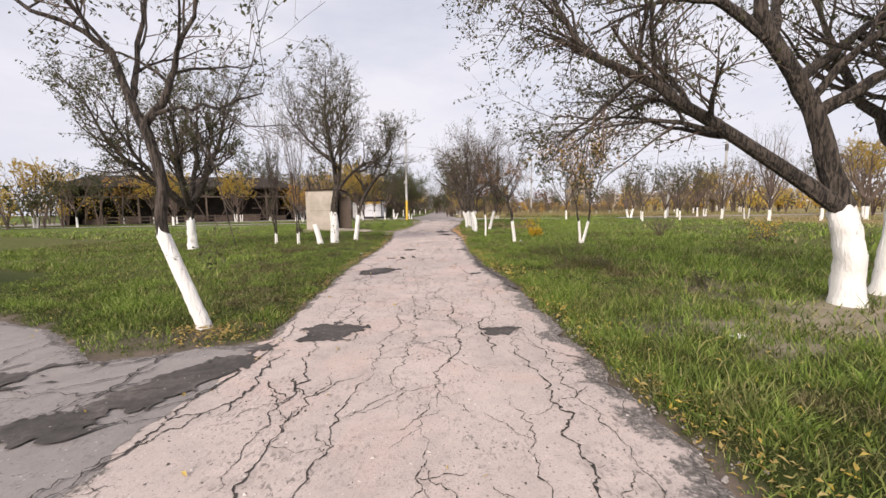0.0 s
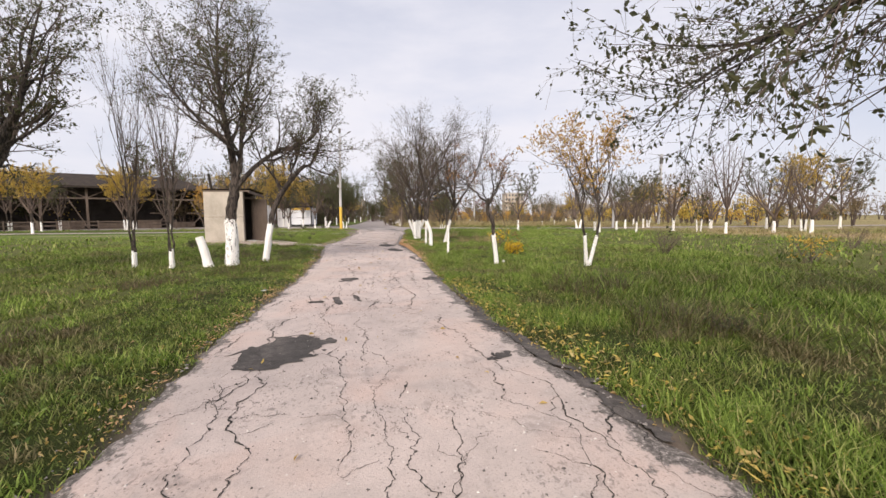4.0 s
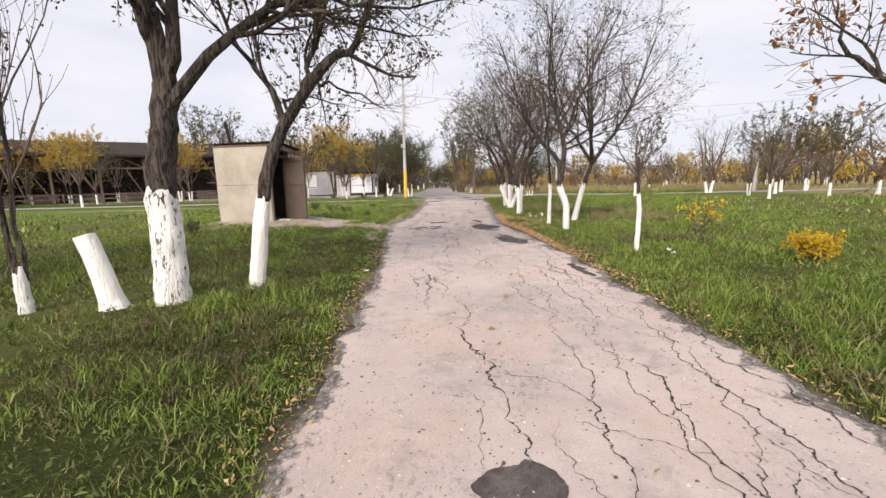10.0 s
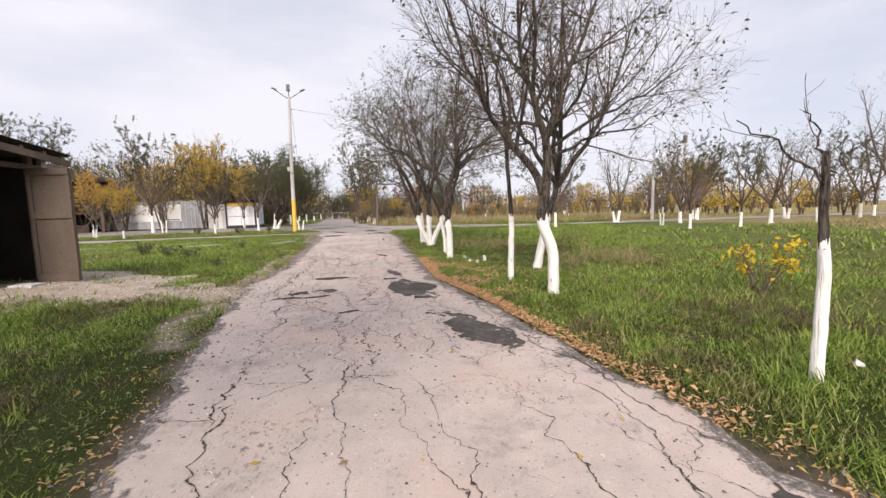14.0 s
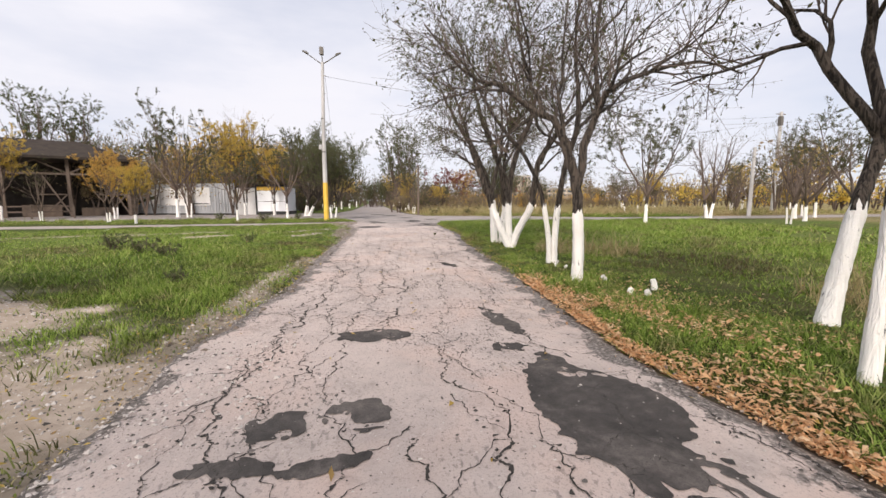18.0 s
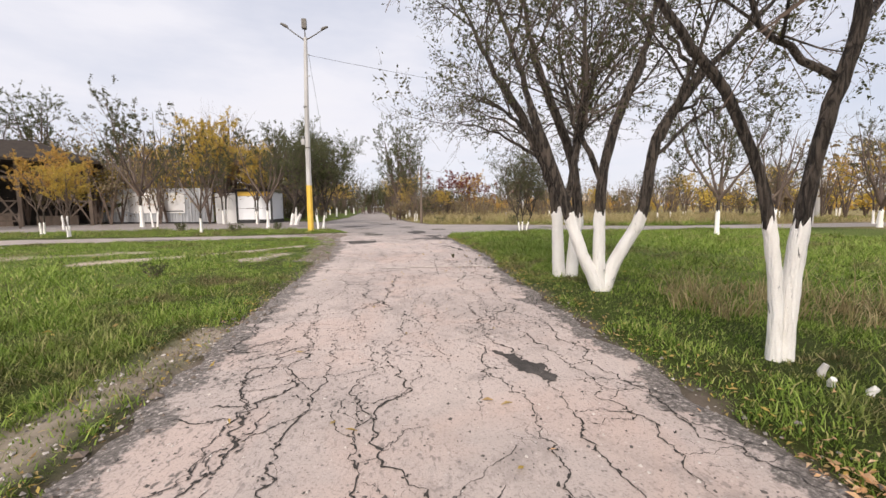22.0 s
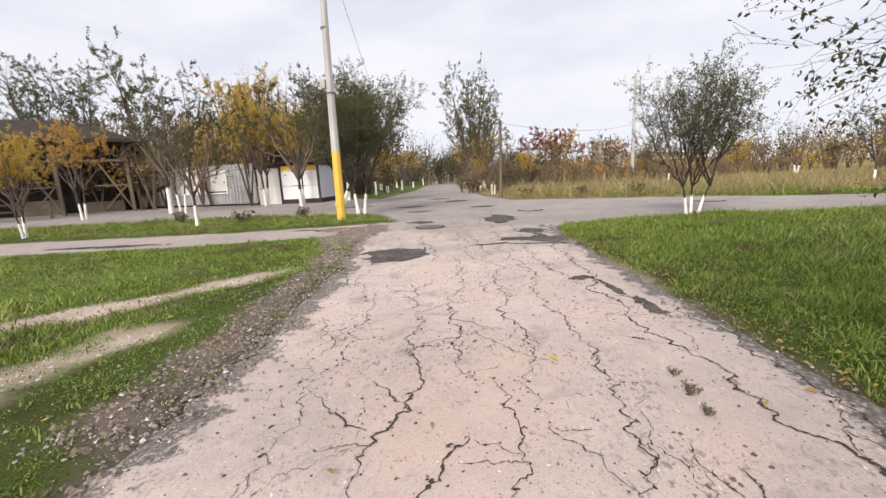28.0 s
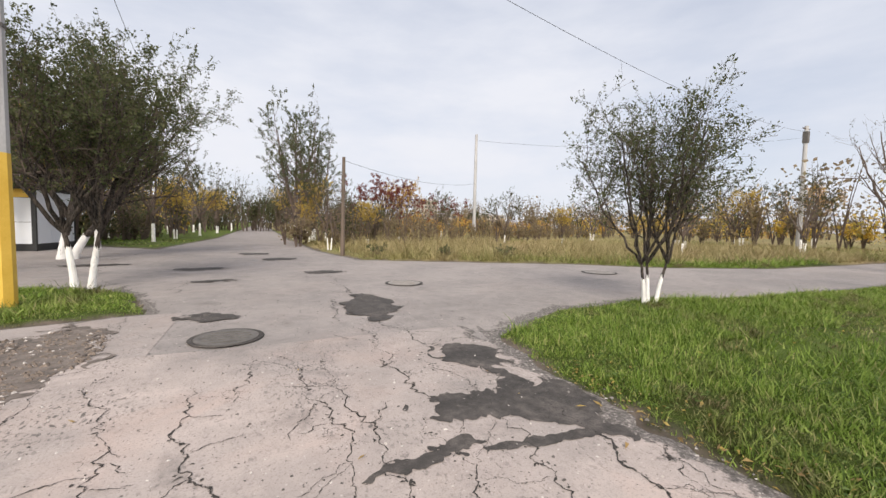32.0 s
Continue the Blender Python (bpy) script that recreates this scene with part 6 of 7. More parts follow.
    t.limb(((-1.02, 0.3, 2.74), (-1.35, 0.4, 3.8), (-1.9, 0.5, 5.0)), 0.058, 0.011)
    t.limb(((-0.72, 0.2, 1.9), (-1.3, 0.3, 2.5), (-2.0, 0.4, 2.8)), 0.032, 0.008)
    t.limb(((-0.03, 0, 1.72), (-0.32, 0.1, 2.41), (-0.56, 0.1, 3.01), (-0.8, 0.2, 4.3)), 0.055, 0.011)
    t.limb(((0.48, -0.1, 3.4), (0.7, -0.1, 4.4), (0.9, 0.0, 5.8)), 0.06, 0.011)
    t.limb(((-0.55, 0.12, 1.35), (-0.28, 0.2, 2.29), (-0.15, 0.3, 3.02), (-0.15, 0.4, 4.5), (0.0, 0.5, 6.0)), 0.065, 0.011)
    t.limb(((1.28, -0.4, 3.25), (2.0, -0.5, 4.0), (2.6, -0.6, 4.6)), 0.058, 0.011)
    t.limb(((0.78, -0.22, 2.3), (1.0, -0.6, 3.4), (1.2, -1.0, 4.8)), 0.05, 0.010)
    t.limb(((0.74, -0.2, 2.1), (1.4, -0.3, 2.7), (2.1, -0.4, 2.9)), 0.035, 0.009)
    t.limb(((1.1, -0.35, 3.0), (1.7, 0.4, 3.6), (2.4, 1.0, 4.0)), 0.04, 0.010)
    t.limb(((0.95, -0.3, 2.7), (1.7, 0.1, 3.0), (2.6, 0.6, 3.2)), 0.035, 0.009)
    t.limb(((1.2, -0.38, 3.1), (1.5, 0.6, 4.2), (1.8, 1.4, 5.2)), 0.04, 0.010)
    t.build(2.27, 34.1, "three-stemmed elm with whitewashed trunks in a fan", L_OLIVE, 0.062)

    t = Tree(29, (9, 7, 4), 8.0, up=0.04, reach=1.1)
    t.stem(((-0.18, 0.05, 0), (-0.22, 0.05, 0.6), (-0.24, 0.1, 1.21), (-0.40, 0.15, 1.91), (-0.78, 0.3, 2.85), (-1.25, 0.45, 3.66)), 0.152, 0.105, 1.26, 1.1)
    t.stem(((0.04, 0, 0), (0.08, 0, 0.6), (0.13, 0, 1.17), (0.03, 0.05, 2.16), (-0.31, 0.15, 3.09), (-0.65, 0.3, 4.06)), 0.152, 0.105, 1.18, 1.1)
    t.limb(((-1.22, 0.45, 3.6), (-1.7, 0.6, 4.6), (-2.1, 0.7, 5.5)), 0.058, 0.011)
    t.limb(((-0.5, 0.2, 2.2), (-1.2, 0.5, 2.7), (-2.0, 0.8, 2.95)), 0.04, 0.010)
    t.limb(((0.05, 0.05, 1.95), (0.3, 0.3, 3.2), (0.5, 0.6, 4.6), (0.6, 0.8, 6.0)), 0.065, 0.011)
    t.limb(((-0.63, 0.3, 4.0), (-0.8, 0.5, 5.2), (-0.7, 0.6, 6.4)), 0.058, 0.011)
    t.limb(((-0.7, 0.28, 2.7), (-1.1, 1.2, 3.4), (-1.6, 2.1, 3.9)), 0.045, 0.010)
    t.limb(((0.1, 0.05, 2.3), (1.1, 1.6, 3.3), (2.2, 3.2, 4.0), (2.9, 4.4, 3.9)), 0.05, 0.012)
    t.limb(((0.4, 0.5, 2.65), (0.8, 2.6, 3.4), (1.1, 4.0, 3.2), (1.5, 4.8, 2.8)), 0.035, 0.008)
    t.build(2.44, 35.4, "twin-stemmed elm with whitewashed trunks", L_OLIVE, 0.062)

    t = auto_tree(30, 3.4, 0.55, 0.05, 0.9, 5, 8.5, stems=((0, 0, -0.15, 0), (0.16, 0.05, 0.05, 0.1), (0.33, 0, 0.3, 0)), kids=(8, 6, 4), reach=0.75, up=0.10, open_up=0.42)
    t.build(6.35, 48.2, "small three-stemmed tree with fine green leaves at the grass corner", L_GREEN, 0.055)

    t = auto_tree(31, 4.9, 0.9, 0.09, 1.3, 6, 13.0, stems=((0, 0, -0.15, 0), (0.26, 0.1, 0.2, 0)), kids=(8, 6, 4), open_up=0.38)
    t.build(-4.45, 54.0, "twin-stemmed dark green tree with whitewashed feet by the lamp post", L_GREEN, 0.07)

    t = auto_tree(32, 6.6, 0.9, 0.2, 1.6, 5, 9.0, stems=((0, 0, 0.3, 0), (0.3, 0.1, 0.9, 0.2)), kids=(9, 8, 4), open_up=0.5, reach=1.1)
    t.build(-7.6, 62.5, "dense dark green elm at the road junction", L_GREEN, 0.09)


hero_trees()


def stump():
    s = Soup()
    s.tube(smooth_line(((0.05, 0, -0.05), (0, 0, 0.25), (-0.08, 0, 0.6), (-0.17, 0, 0.90)), 9), (0.19, 0.145, 0.125, 0.118, 0.115, 0.112, 0.11, 0.11, 0.108), 14, cap=True, lump=0.08)
    ob = thing("tree_stump", -5.5, 17.72, "leaning cut tree stump painted white", "tree stump")
    link("stump", s.mesh("stump", WHITEWASH, True), ob)


stump()

for i, (x, y, h) in enumerate(((2.0, 28.35, 0.10), (2.2, 28.25, 0.09), (2.5, 28.5, 0.18), (2.2, 29.3, 0.10), (2.02, 30.7, 0.10), (2.12, 30.85, 0.14), (2.15, 30.55, 0.08), (3.25, 16.75, 0.12), (2.75, 20.2, 0.05), (2.9, 20.6, 0.04))):
    s = Soup()
    s.tube(((0, 0, -0.05), (0.01 * (i % 3), 0, h * 0.6), (0.03, 0.02, h)), (0.046, 0.043, 0.036) if y < 30 else (0.028, 0.026, 0.020), 8, cap=True, lump=0.2)
    tagged(new("cut_stump", s.mesh("cut_stump", STONE if i % 2 else WHITEWASH, True)), "small whitish cut stump in the grass", "tree stump", "small cut stumps").matrix_basis = pose(x * U, y * U, 0, 0, 0, i * 50)


def bush(name, seed, h, w, leaf, size, n, label, twigs=16):
    rng = np.random.default_rng(seed)
    t = Tree(seed, (5, 3), n, up=0.1, reach=0.28 * h)
    for i in range(twigs):
        a = rng.random() * 6.28
        r = w * math.sqrt(rng.random())
        t.limb(((rng.normal(0, 0.06), rng.normal(0, 0.06), -0.03), (math.cos(a) * r * 0.6, math.sin(a) * r * 0.6, h * 0.5), (math.cos(a) * r, math.sin(a) * r, h * rng.uniform(0.65, 1.05))), 0.010, 0.004, k=6)
    ob = thing(name, 0, 0, label, "bush")
    for bough in t.boughs:
        link("stem", bough.mesh("stem", TWIG), ob)
    tagged(link("twig_mass", t.twigs.mesh("twig_mass", TWIG), ob), "fine brown twigs", kind="stuff")
    if t.leafs:
        link("foliage", leaf_mesh("foliage", t.leafs, size, leaf, rng), ob)
    return ob


def place(ob, x, y, rz=0, size=1.0):
    ob.matrix_basis = pose(x * U, y * U, 0, 0, 0, rz)
    ob.scale = (size, size, size)
    return ob


class_bush = bush("bush", 40, 0.60, 0.46, L_BRIGHT, 0.085, 7.0, "low round bush of bright yellow leaves", 26)
place(class_bush, 4.45, 19.25, 0, 0.72)
place(bush("bush", 41, 0.75, 0.40, L_BRIGHT, 0.11, 1.6, "open bush with scattered yellow leaves", 12), 5.05, 23.0)
place(bush("bush", 42, 0.9, 0.7, L_BROWN, 0.05, 0.3, "bare brown twiggy bush", 26), 10.0, 18.3)
place(bush("bush", 43, 0.8, 0.6, L_YELLOW, 0.10, 2.0, "low bush with yellow leaves", 14), 12.0, 14.8)
place(bush("bush", 44, 0.9, 0.5, L_BROWN, 0.06, 1.0, "dry brown bush in the meadow grass", 14), 18.4, 18.2)


def scrap(x, y, w, turn, seed):
    rng = np.random.default_rng(seed)
    n = 5
    u, v = np.meshgrid(np.linspace(-0.5, 0.5, n), np.linspace(-0.35, 0.35, n))
    top = np.stack((u * w, v * w, 0.05 + 0.10 * w * rng.random((n, n)) + 0.12 * w * u * u), -1).reshape(-1, 3)
    i = (np.arange(n - 1)[:, None] * n + np.arange(n - 1)[None, :]).ravel()
    q = np.stack((i, i + 1, i + n + 1, i + n), -1)
    me = mesh_from("paper_scrap", np.vstack((top, top - (0, 0, 0.004))), [q, q[:, ::-1] + n * n], BANNER, smooth=True)
    tagged(new("paper_scrap", me), "crumpled pale scrap of paper in the grass", "litter", "paper scraps").matrix_basis = pose(x * U, y * U, 0, 0, 0, turn)


for k_, (x_, y_, w_, r_) in enumerate(((3.2, 4.23, 0.15, 20), (-2.73, 13.21, 0.10, 50), (2.15, 14.51, 0.10, 10), (-2.72, 19.34, 0.08, 75), (-13.6, 44.3, 0.2, 30))):
    scrap(x_, y_, w_, r_, 600 + k_)


# ---- trees farther off ----
def far_kinds():
    kinds = {}
    k = dict(kids=(5, 5, 2))
    # boughs below take the paler twig colour instead of bark, as painted haze
    kinds["elm"] = auto_tree(50, 5.6, 1.0, 0.17, 1.3, 5, 4.0, open_up=0.55, **k).build(0, 0, "bare spreading elm with a whitewashed trunk", L_OLIVE, 0.07, fine=TWIG)
    kinds["fan"] = auto_tree(51, 5.2, 0.9, 0.14, 1.2, 3, 2.5, stems=((-0.2, 0, -0.4, 0), (0.2, 0, 0.4, 0)), open_up=0.45, **k).build(0, 0, "bare fan-shaped tree with whitewashed stems", L_OLIVE, 0.07, fine=TWIG)
    kinds["green"] = auto_tree(52, 5.4, 1.0, 0.12, 1.5, 5, 40.0, open_up=0.42, **k).build(0, 0, "olive green tree with a whitewashed trunk", L_OLIVE, 0.075, fine=TWIG)
    kinds["poplar"] = auto_tree(53, 8.5, 0.9, 0.17, 1.6, 5, 30.0, open_up=0.25, **k).build(0, 0, "tall green poplar with a narrow crown", L_GREEN, 0.095, fine=TWIG)
    kinds["lone_poplar"] = auto_tree(59, 9.4, 0.9, 0.15, 3.6, 6, 34.0, open_up=0.24, **k).build(0, 0, "tall dark poplar with a bare lower trunk", L_GREEN, 0.085, fine=TWIG)
    kinds["yellow"] = auto_tree(54, 5.0, 0.9, 0.09, 1.7, 4, 44.0, stems=((0, 0, -0.1, 0), (0.2, 0, 0.15, 0)), open_up=0.4, **k).build(0, 0, "yellow autumn tree with whitewashed feet", L_YELLOW, 0.08, fine=TWIG)
    kinds["orange"] = auto_tree(55, 4.7, 0.9, 0.09, 1.8, 4, 42.0, stems=((0, 0, -0.1, 0), (0.15, 0.1, 0.15, 0)), open_up=0.45, **k).build(0, 0, "orange autumn tree with whitewashed feet", L_ORANGE, 0.08, fine=TWIG)
    kinds["tall_bare"] = auto_tree(56, 7.4, 0.9, 0.14, 2.0, 5, 0.3, open_up=0.3, **k).build(0, 0, "tall bare tree with fine upright twigs", L_BROWN, 0.10, fine=TWIG)
    kinds["thin"] = auto_tree(57, 4.4, 0.9, 0.06, 1.3, 3, 7.0, open_up=0.25, stems=((0, 0, -0.1, 0), (0.22, 0, 0.12, 0)), **k).build(0, 0, "thin young tree with whitewashed stems", L_OLIVE, 0.07, fine=TWIG)
    kinds["red"] = auto_tree(58, 3.4, 0, 0.08, 0.8, 5, 34.0, open_up=0.6, **k).build(0, 0, "small tree with dark red leaves", L_RED, 0.095, fine=TWIG)
    return kinds


KINDS = far_kinds()
used = set()
frng = np.random.default_rng(77)


def tree_at(kind, x, y, size=1.0, rz=None):
    ob = KINDS[kind]
    rz = frng.uniform(0, 360) if rz is None else rz
    if kind not in used:
        used.add(kind)
        return place(ob, x, y, rz, size)
    return copy_at(ob, x, y, rz, size)


# the row on the meadow and beyond it
for kind, x, y, s in (("green", 13.4, 43.3, 1.08), ("fan", 23.0, 49.2, 1.15), ("thin", 20.6, 41.3, 1.0), ("green", 21.8, 36.7, 0.9), ("elm", 27.2, 38.9, 1.0), ("thin", 27.7, 36.2, 1.2),
                      ("green", 40.2, 41.3, 1.2), ("tall_bare", 26.5, 32.4, 1.0), ("elm", 30.0, 31.6, 1.0), ("elm", 27.3, 46.5, 1.0), ("green", 30.2, 47.4, 1.1), ("green", 18.6, 37.2, 0.9),
                      ("elm", 33.4, 31.5, 1.1), ("yellow", 37.2, 35.0, 1.2), ("elm", 24.2, 43.4, 0.9), ("tall_bare", 45.4, 43.2, 1.1), ("green", 46.5, 39.0, 1.3), ("fan", 36.0, 44.0, 1.1),
                      ("yellow", 33.0, 50.5, 1.0), ("elm", 38.0, 27.0, 1.1), ("green", 42.0, 22.0, 1.2), ("elm", 45.0, 16.0, 1.2), ("tall_bare", 50.0, 30.0, 1.2), ("yellow", 52.0, 36.0, 1.3), ("orange", 48.0, 24.0, 1.3)):
    tree_at(kind, x, y, s)
# by the island and the fence
for kind, x, y, s in (("yellow", -15.6, 50.6, 0.62), ("orange", -21.9, 59.8, 1.0), ("lone_poplar", -31.2, 71.6, 1.2), ("lone_poplar", -34.2, 70.6, 1.25), ("orange", -18.6, 53.4, 0.72), ("green", -18.4, 62.4, 1.6), ("thin", -17.4, 61.8, 1.3), ("green", -10.3, 52.0, 0.82),
                      ("yellow", -14.0, 66.4, 1.35), ("yellow", -16.2, 69.0, 1.7), ("tall_bare", -14.4, 70.6, 1.4), ("green", -8.3, 57.9, 1.15), ("thin", -23.6, 55.0, 0.8), ("green", -12.6, 71.6, 1.3), ("yellow", -19.0, 75.5, 1.6), ("tall_bare", -16.5, 77, 1.35),
                      ("orange", -23.0, 77.0, 1.5), ("tall_bare", -21.5, 80.0, 1.4), ("poplar", -36, 92, 1.2), ("poplar", -39, 92, 1.15), ("tall_bare", -28, 82, 1.3), 
                      ("yellow", -26, 79, 1.5), ("green", -31, 80, 1.5), ("tall_bare", -13, 80, 1.2), ("yellow", -12, 84, 1.3)):
    tree_at(kind, x, y, s)
# before the shed
for kind, x, y, s in (("yellow", -33.0, 49.0, 1.15), ("thin", -36.7, 58.0, 1.25), ("yellow", -29.6, 57.6, 1.3), ("green", -35.8, 54.0, 1.0), ("yellow", -40.1, 56.0, 1.2), ("orange", -45.6, 57.3, 1.2), ("yellow", -30.5, 60.5, 1.15),
                      ("green", -42.0, 46.0, 1.2), ("yellow", -49.0, 48.0, 1.4), ("elm", -53.0, 40.0, 1.4), ("yellow", -52.0, 55.0, 1.3), ("orange", -58.0, 46.0, 1.3), ("elm", -60.0, 36.0, 1.5)):
    tree_at(kind, x, y, s)
# along the far road
for i in range(9):
    tree_at(("thin", "green", "yellow", "thin", "elm")[i % 5], 2.9 + frng.uniform(-0.2, 0.7) + i * 0.05, 66 + i * 6.5, 0.8 + 0.06 * i)
    tree_at(("green", "yellow", "yellow", "elm", "poplar")[i % 5], -9.5 - frng.uniform(0, 5) + i * 0.3, 84 + i * 7, 0.9 + 0.05 * i)
tree_at("poplar", 2.3, 82, 1.45)
tree_at("poplar", 3.0, 85, 1.3)
tree_at("poplar", 3.6, 79, 1.1)
tree_at("green", -8.4, 69.0, 1.45)
for kind, x, y, s in (("green", -7.4, 76, 1.3), ("yellow", -7.0, 82, 0.9), ("green", -6.4, 91, 1.3), ("yellow", -5.6, 101, 1.0), ("green", -4.9, 116, 1.3), ("yellow", 2.9, 76, 0.55), ("green", 3.3, 88, 1.0), ("orange", -14.2, 69.0, 1.35), ("orange", -12.4, 73.5, 1.45), ("yellow", -11.2, 66.5, 1.2)):
    tree_at(kind, x, y, s)
for kind, x, y, s in (("red", 7.4, 75, 1.2), ("red", 9.2, 76, 1.2), ("orange", 11, 78, 1.0), ("red", 13.5, 80, 1.1), ("yellow", 6.0, 70, 0.55), ("green", 20, 74, 0.8), ("yellow", 24, 70.8, 0.6), ("green", 22.5, 58.5, 0.75), ("thin", 25, 60, 0.9), ("yellow", 30, 64, 0.8),
                      ("green", 18, 84, 0.9), ("red", 23, 92, 1.2), ("fan", 36.8, 80, 1.0), ("elm", 48, 70, 1.2), ("yellow", 42, 66, 1.0), ("green", 37, 59, 1.0), ("thin", 33, 57, 0.9), ("orange", 46, 62, 1.1)):
    tree_at(kind, x, y, s)


# ---- woods round the edge: too many to count ----
def woods(name, x0, y0, x1, y1, n, depth, h, leaf, label, seed, size=0.34, per=170):
    rng = np.random.default_rng(seed)
    wood, leafs = Soup(), []
    for i in range(n):
        t = rng.random()
        off = rng.uniform(0, depth)
        L = math.hypot(x1 - x0, y1 - y0)
        x = x0 + (x1 - x0) * t - (y1 - y0) / L * off
        y = y0 + (y1 - y0) * t + (x1 - x0) / L * off
        hh = h * rng.uniform(0.55, 1.15)
        for j in range(4):
            a = rng.random() * 6.28
            wood.tube(smooth_line(((x, y, 0), (x + math.cos(a) * hh * 0.08, y + math.sin(a) * hh * 0.08, hh * 0.4), (x + math.cos(a) * hh * 0.25, y + math.sin(a) * hh * 0.25, hh)), 4), (0.09, 0.07, 0.04, 0.01), 3)
        c = rng.normal(size=(per, 3))
        c /= np.linalg.norm(c, axis=1)[:, None]
        c *= (rng.random(per) ** 0.6)[:, None] * np.array((0.34, 0.34, 0.44)) * hh
        c += np.array((x, y, hh * 0.58)) + 0.12 * hh * np.sin(c * 5.0 / hh + i)
        leafs.append(c[c[:, 2] > 0.1])
    # stems in the pale twig colour, with distance haze put into it
    ob = tagged(new(name, wood.mesh(name, TWIG)), label, "trees", kind="stuff")
    link("foliage", leaf_mesh("foliage", np.concatenate(leafs), size, leaf, rng, 0.7), ob)


woods("far_woods", 150, 110, -25, 150, 130, 30, 6.5, L_BROWN, "distant brown autumn trees along the horizon", 60)
woods("far_woods", 120, 96, 8, 104, 60, 10, 3.2, L_ORANGE, "distant row of orange autumn shrubs", 61, 0.3)
woods("far_woods", 110, 92, 5, 108, 40, 16, 5.0, L_OLIVE, "distant olive green trees", 62, 0.3)
woods("far_woods", -14, 92, -70, 84, 60, 22, 8.5, L_YELLOW, "distant yellow autumn trees behind the fence", 63, 0.3)
woods("far_woods", -10, 96, -80, 96, 60, 24, 8.5, L_OLIVE, "distant olive trees behind the shed", 64, 0.3)
woods("far_woods", 68, -20, 62, 110, 90, 24, 6.5, L_BROWN, "brown autumn trees along the meadow", 65)
woods("far_woods", 62, 0, 56, 100, 40, 14, 5.2, L_YELLOW, "yellow autumn trees along the meadow", 66, 0.3)
woods("far_woods", -62, 84, -72, 0, 60, 24, 7.5, L_OLIVE, "olive trees beyond the grass", 67)
woods("far_woods", -58, 80, -64, 10, 30, 14, 5.0, L_YELLOW, "yellow trees beyond the grass", 68, 0.3)
woods("far_woods", -70, -30, 70, -34, 90, 24, 7.0, L_OLIVE, "trees behind the start of the walk", 69)
woods("far_woods", -6.8, 80, -6.2, 185, 46, 24, 6.5, L_YELLOW, "yellowing trees beside the far road", 71, 0.3)
woods("far_woods", -7.5, 84, -6.2, 185, 46, 24, 7.5, L_OLIVE, "olive trees beside the far road", 72, 0.3)
woods("far_woods", 4.2, 185, 4.4, 92, 40, 12, 5.5, L_OLIVE, "olive trees beside the far road", 73, 0.3)
woods("far_woods", -11, 75, -32, 80, 40, 10, 8.4, L_BROWN, "tall brown trees behind the fence", 74, 0.2, 420)
woods("far_woods", -12, 76, -34, 81, 22, 8, 7.6, L_YELLOW, "tall yellow trees behind the fence", 75, 0.2, 420)
woods("brush", 3.4, 66, 42, 86, 90, 9, 2.3, L_BROWN, "brown undergrowth beyond the dry field", 76, 0.16, 240)
woods("brush", 9, 74, 44, 92, 50, 10, 2.6, L_ORANGE, "orange undergrowth beyond the dry field", 77, 0.16, 240)
woods("brush", 7.0, 105, 4.4, 67, 40, 2.5, 3.4, L_OLIVE, "olive undergrowth beside the far road", 78, 0.15, 240)
woods("brush", -8.6, 70, -6.4, 130, 50, 6, 3.2, L_OLIVE, "olive undergrowth beside the far road", 79, 0.15, 240)
woods("brush", -24, 82, -9, 78, 40, 7, 4.2, L_BROWN, "brown undergrowth behind the fence", 86, 0.17, 240)
woods("far_woods", 7, 128, -10, 128, 30, 14, 8.5, L_OLIVE, "olive trees closing the far road", 87, 0.26, 260)
woods("far_woods", 14, 175, -16, 175, 24, 30, 9.0, L_OLIVE, "trees closing the far road", 70, 0.4)


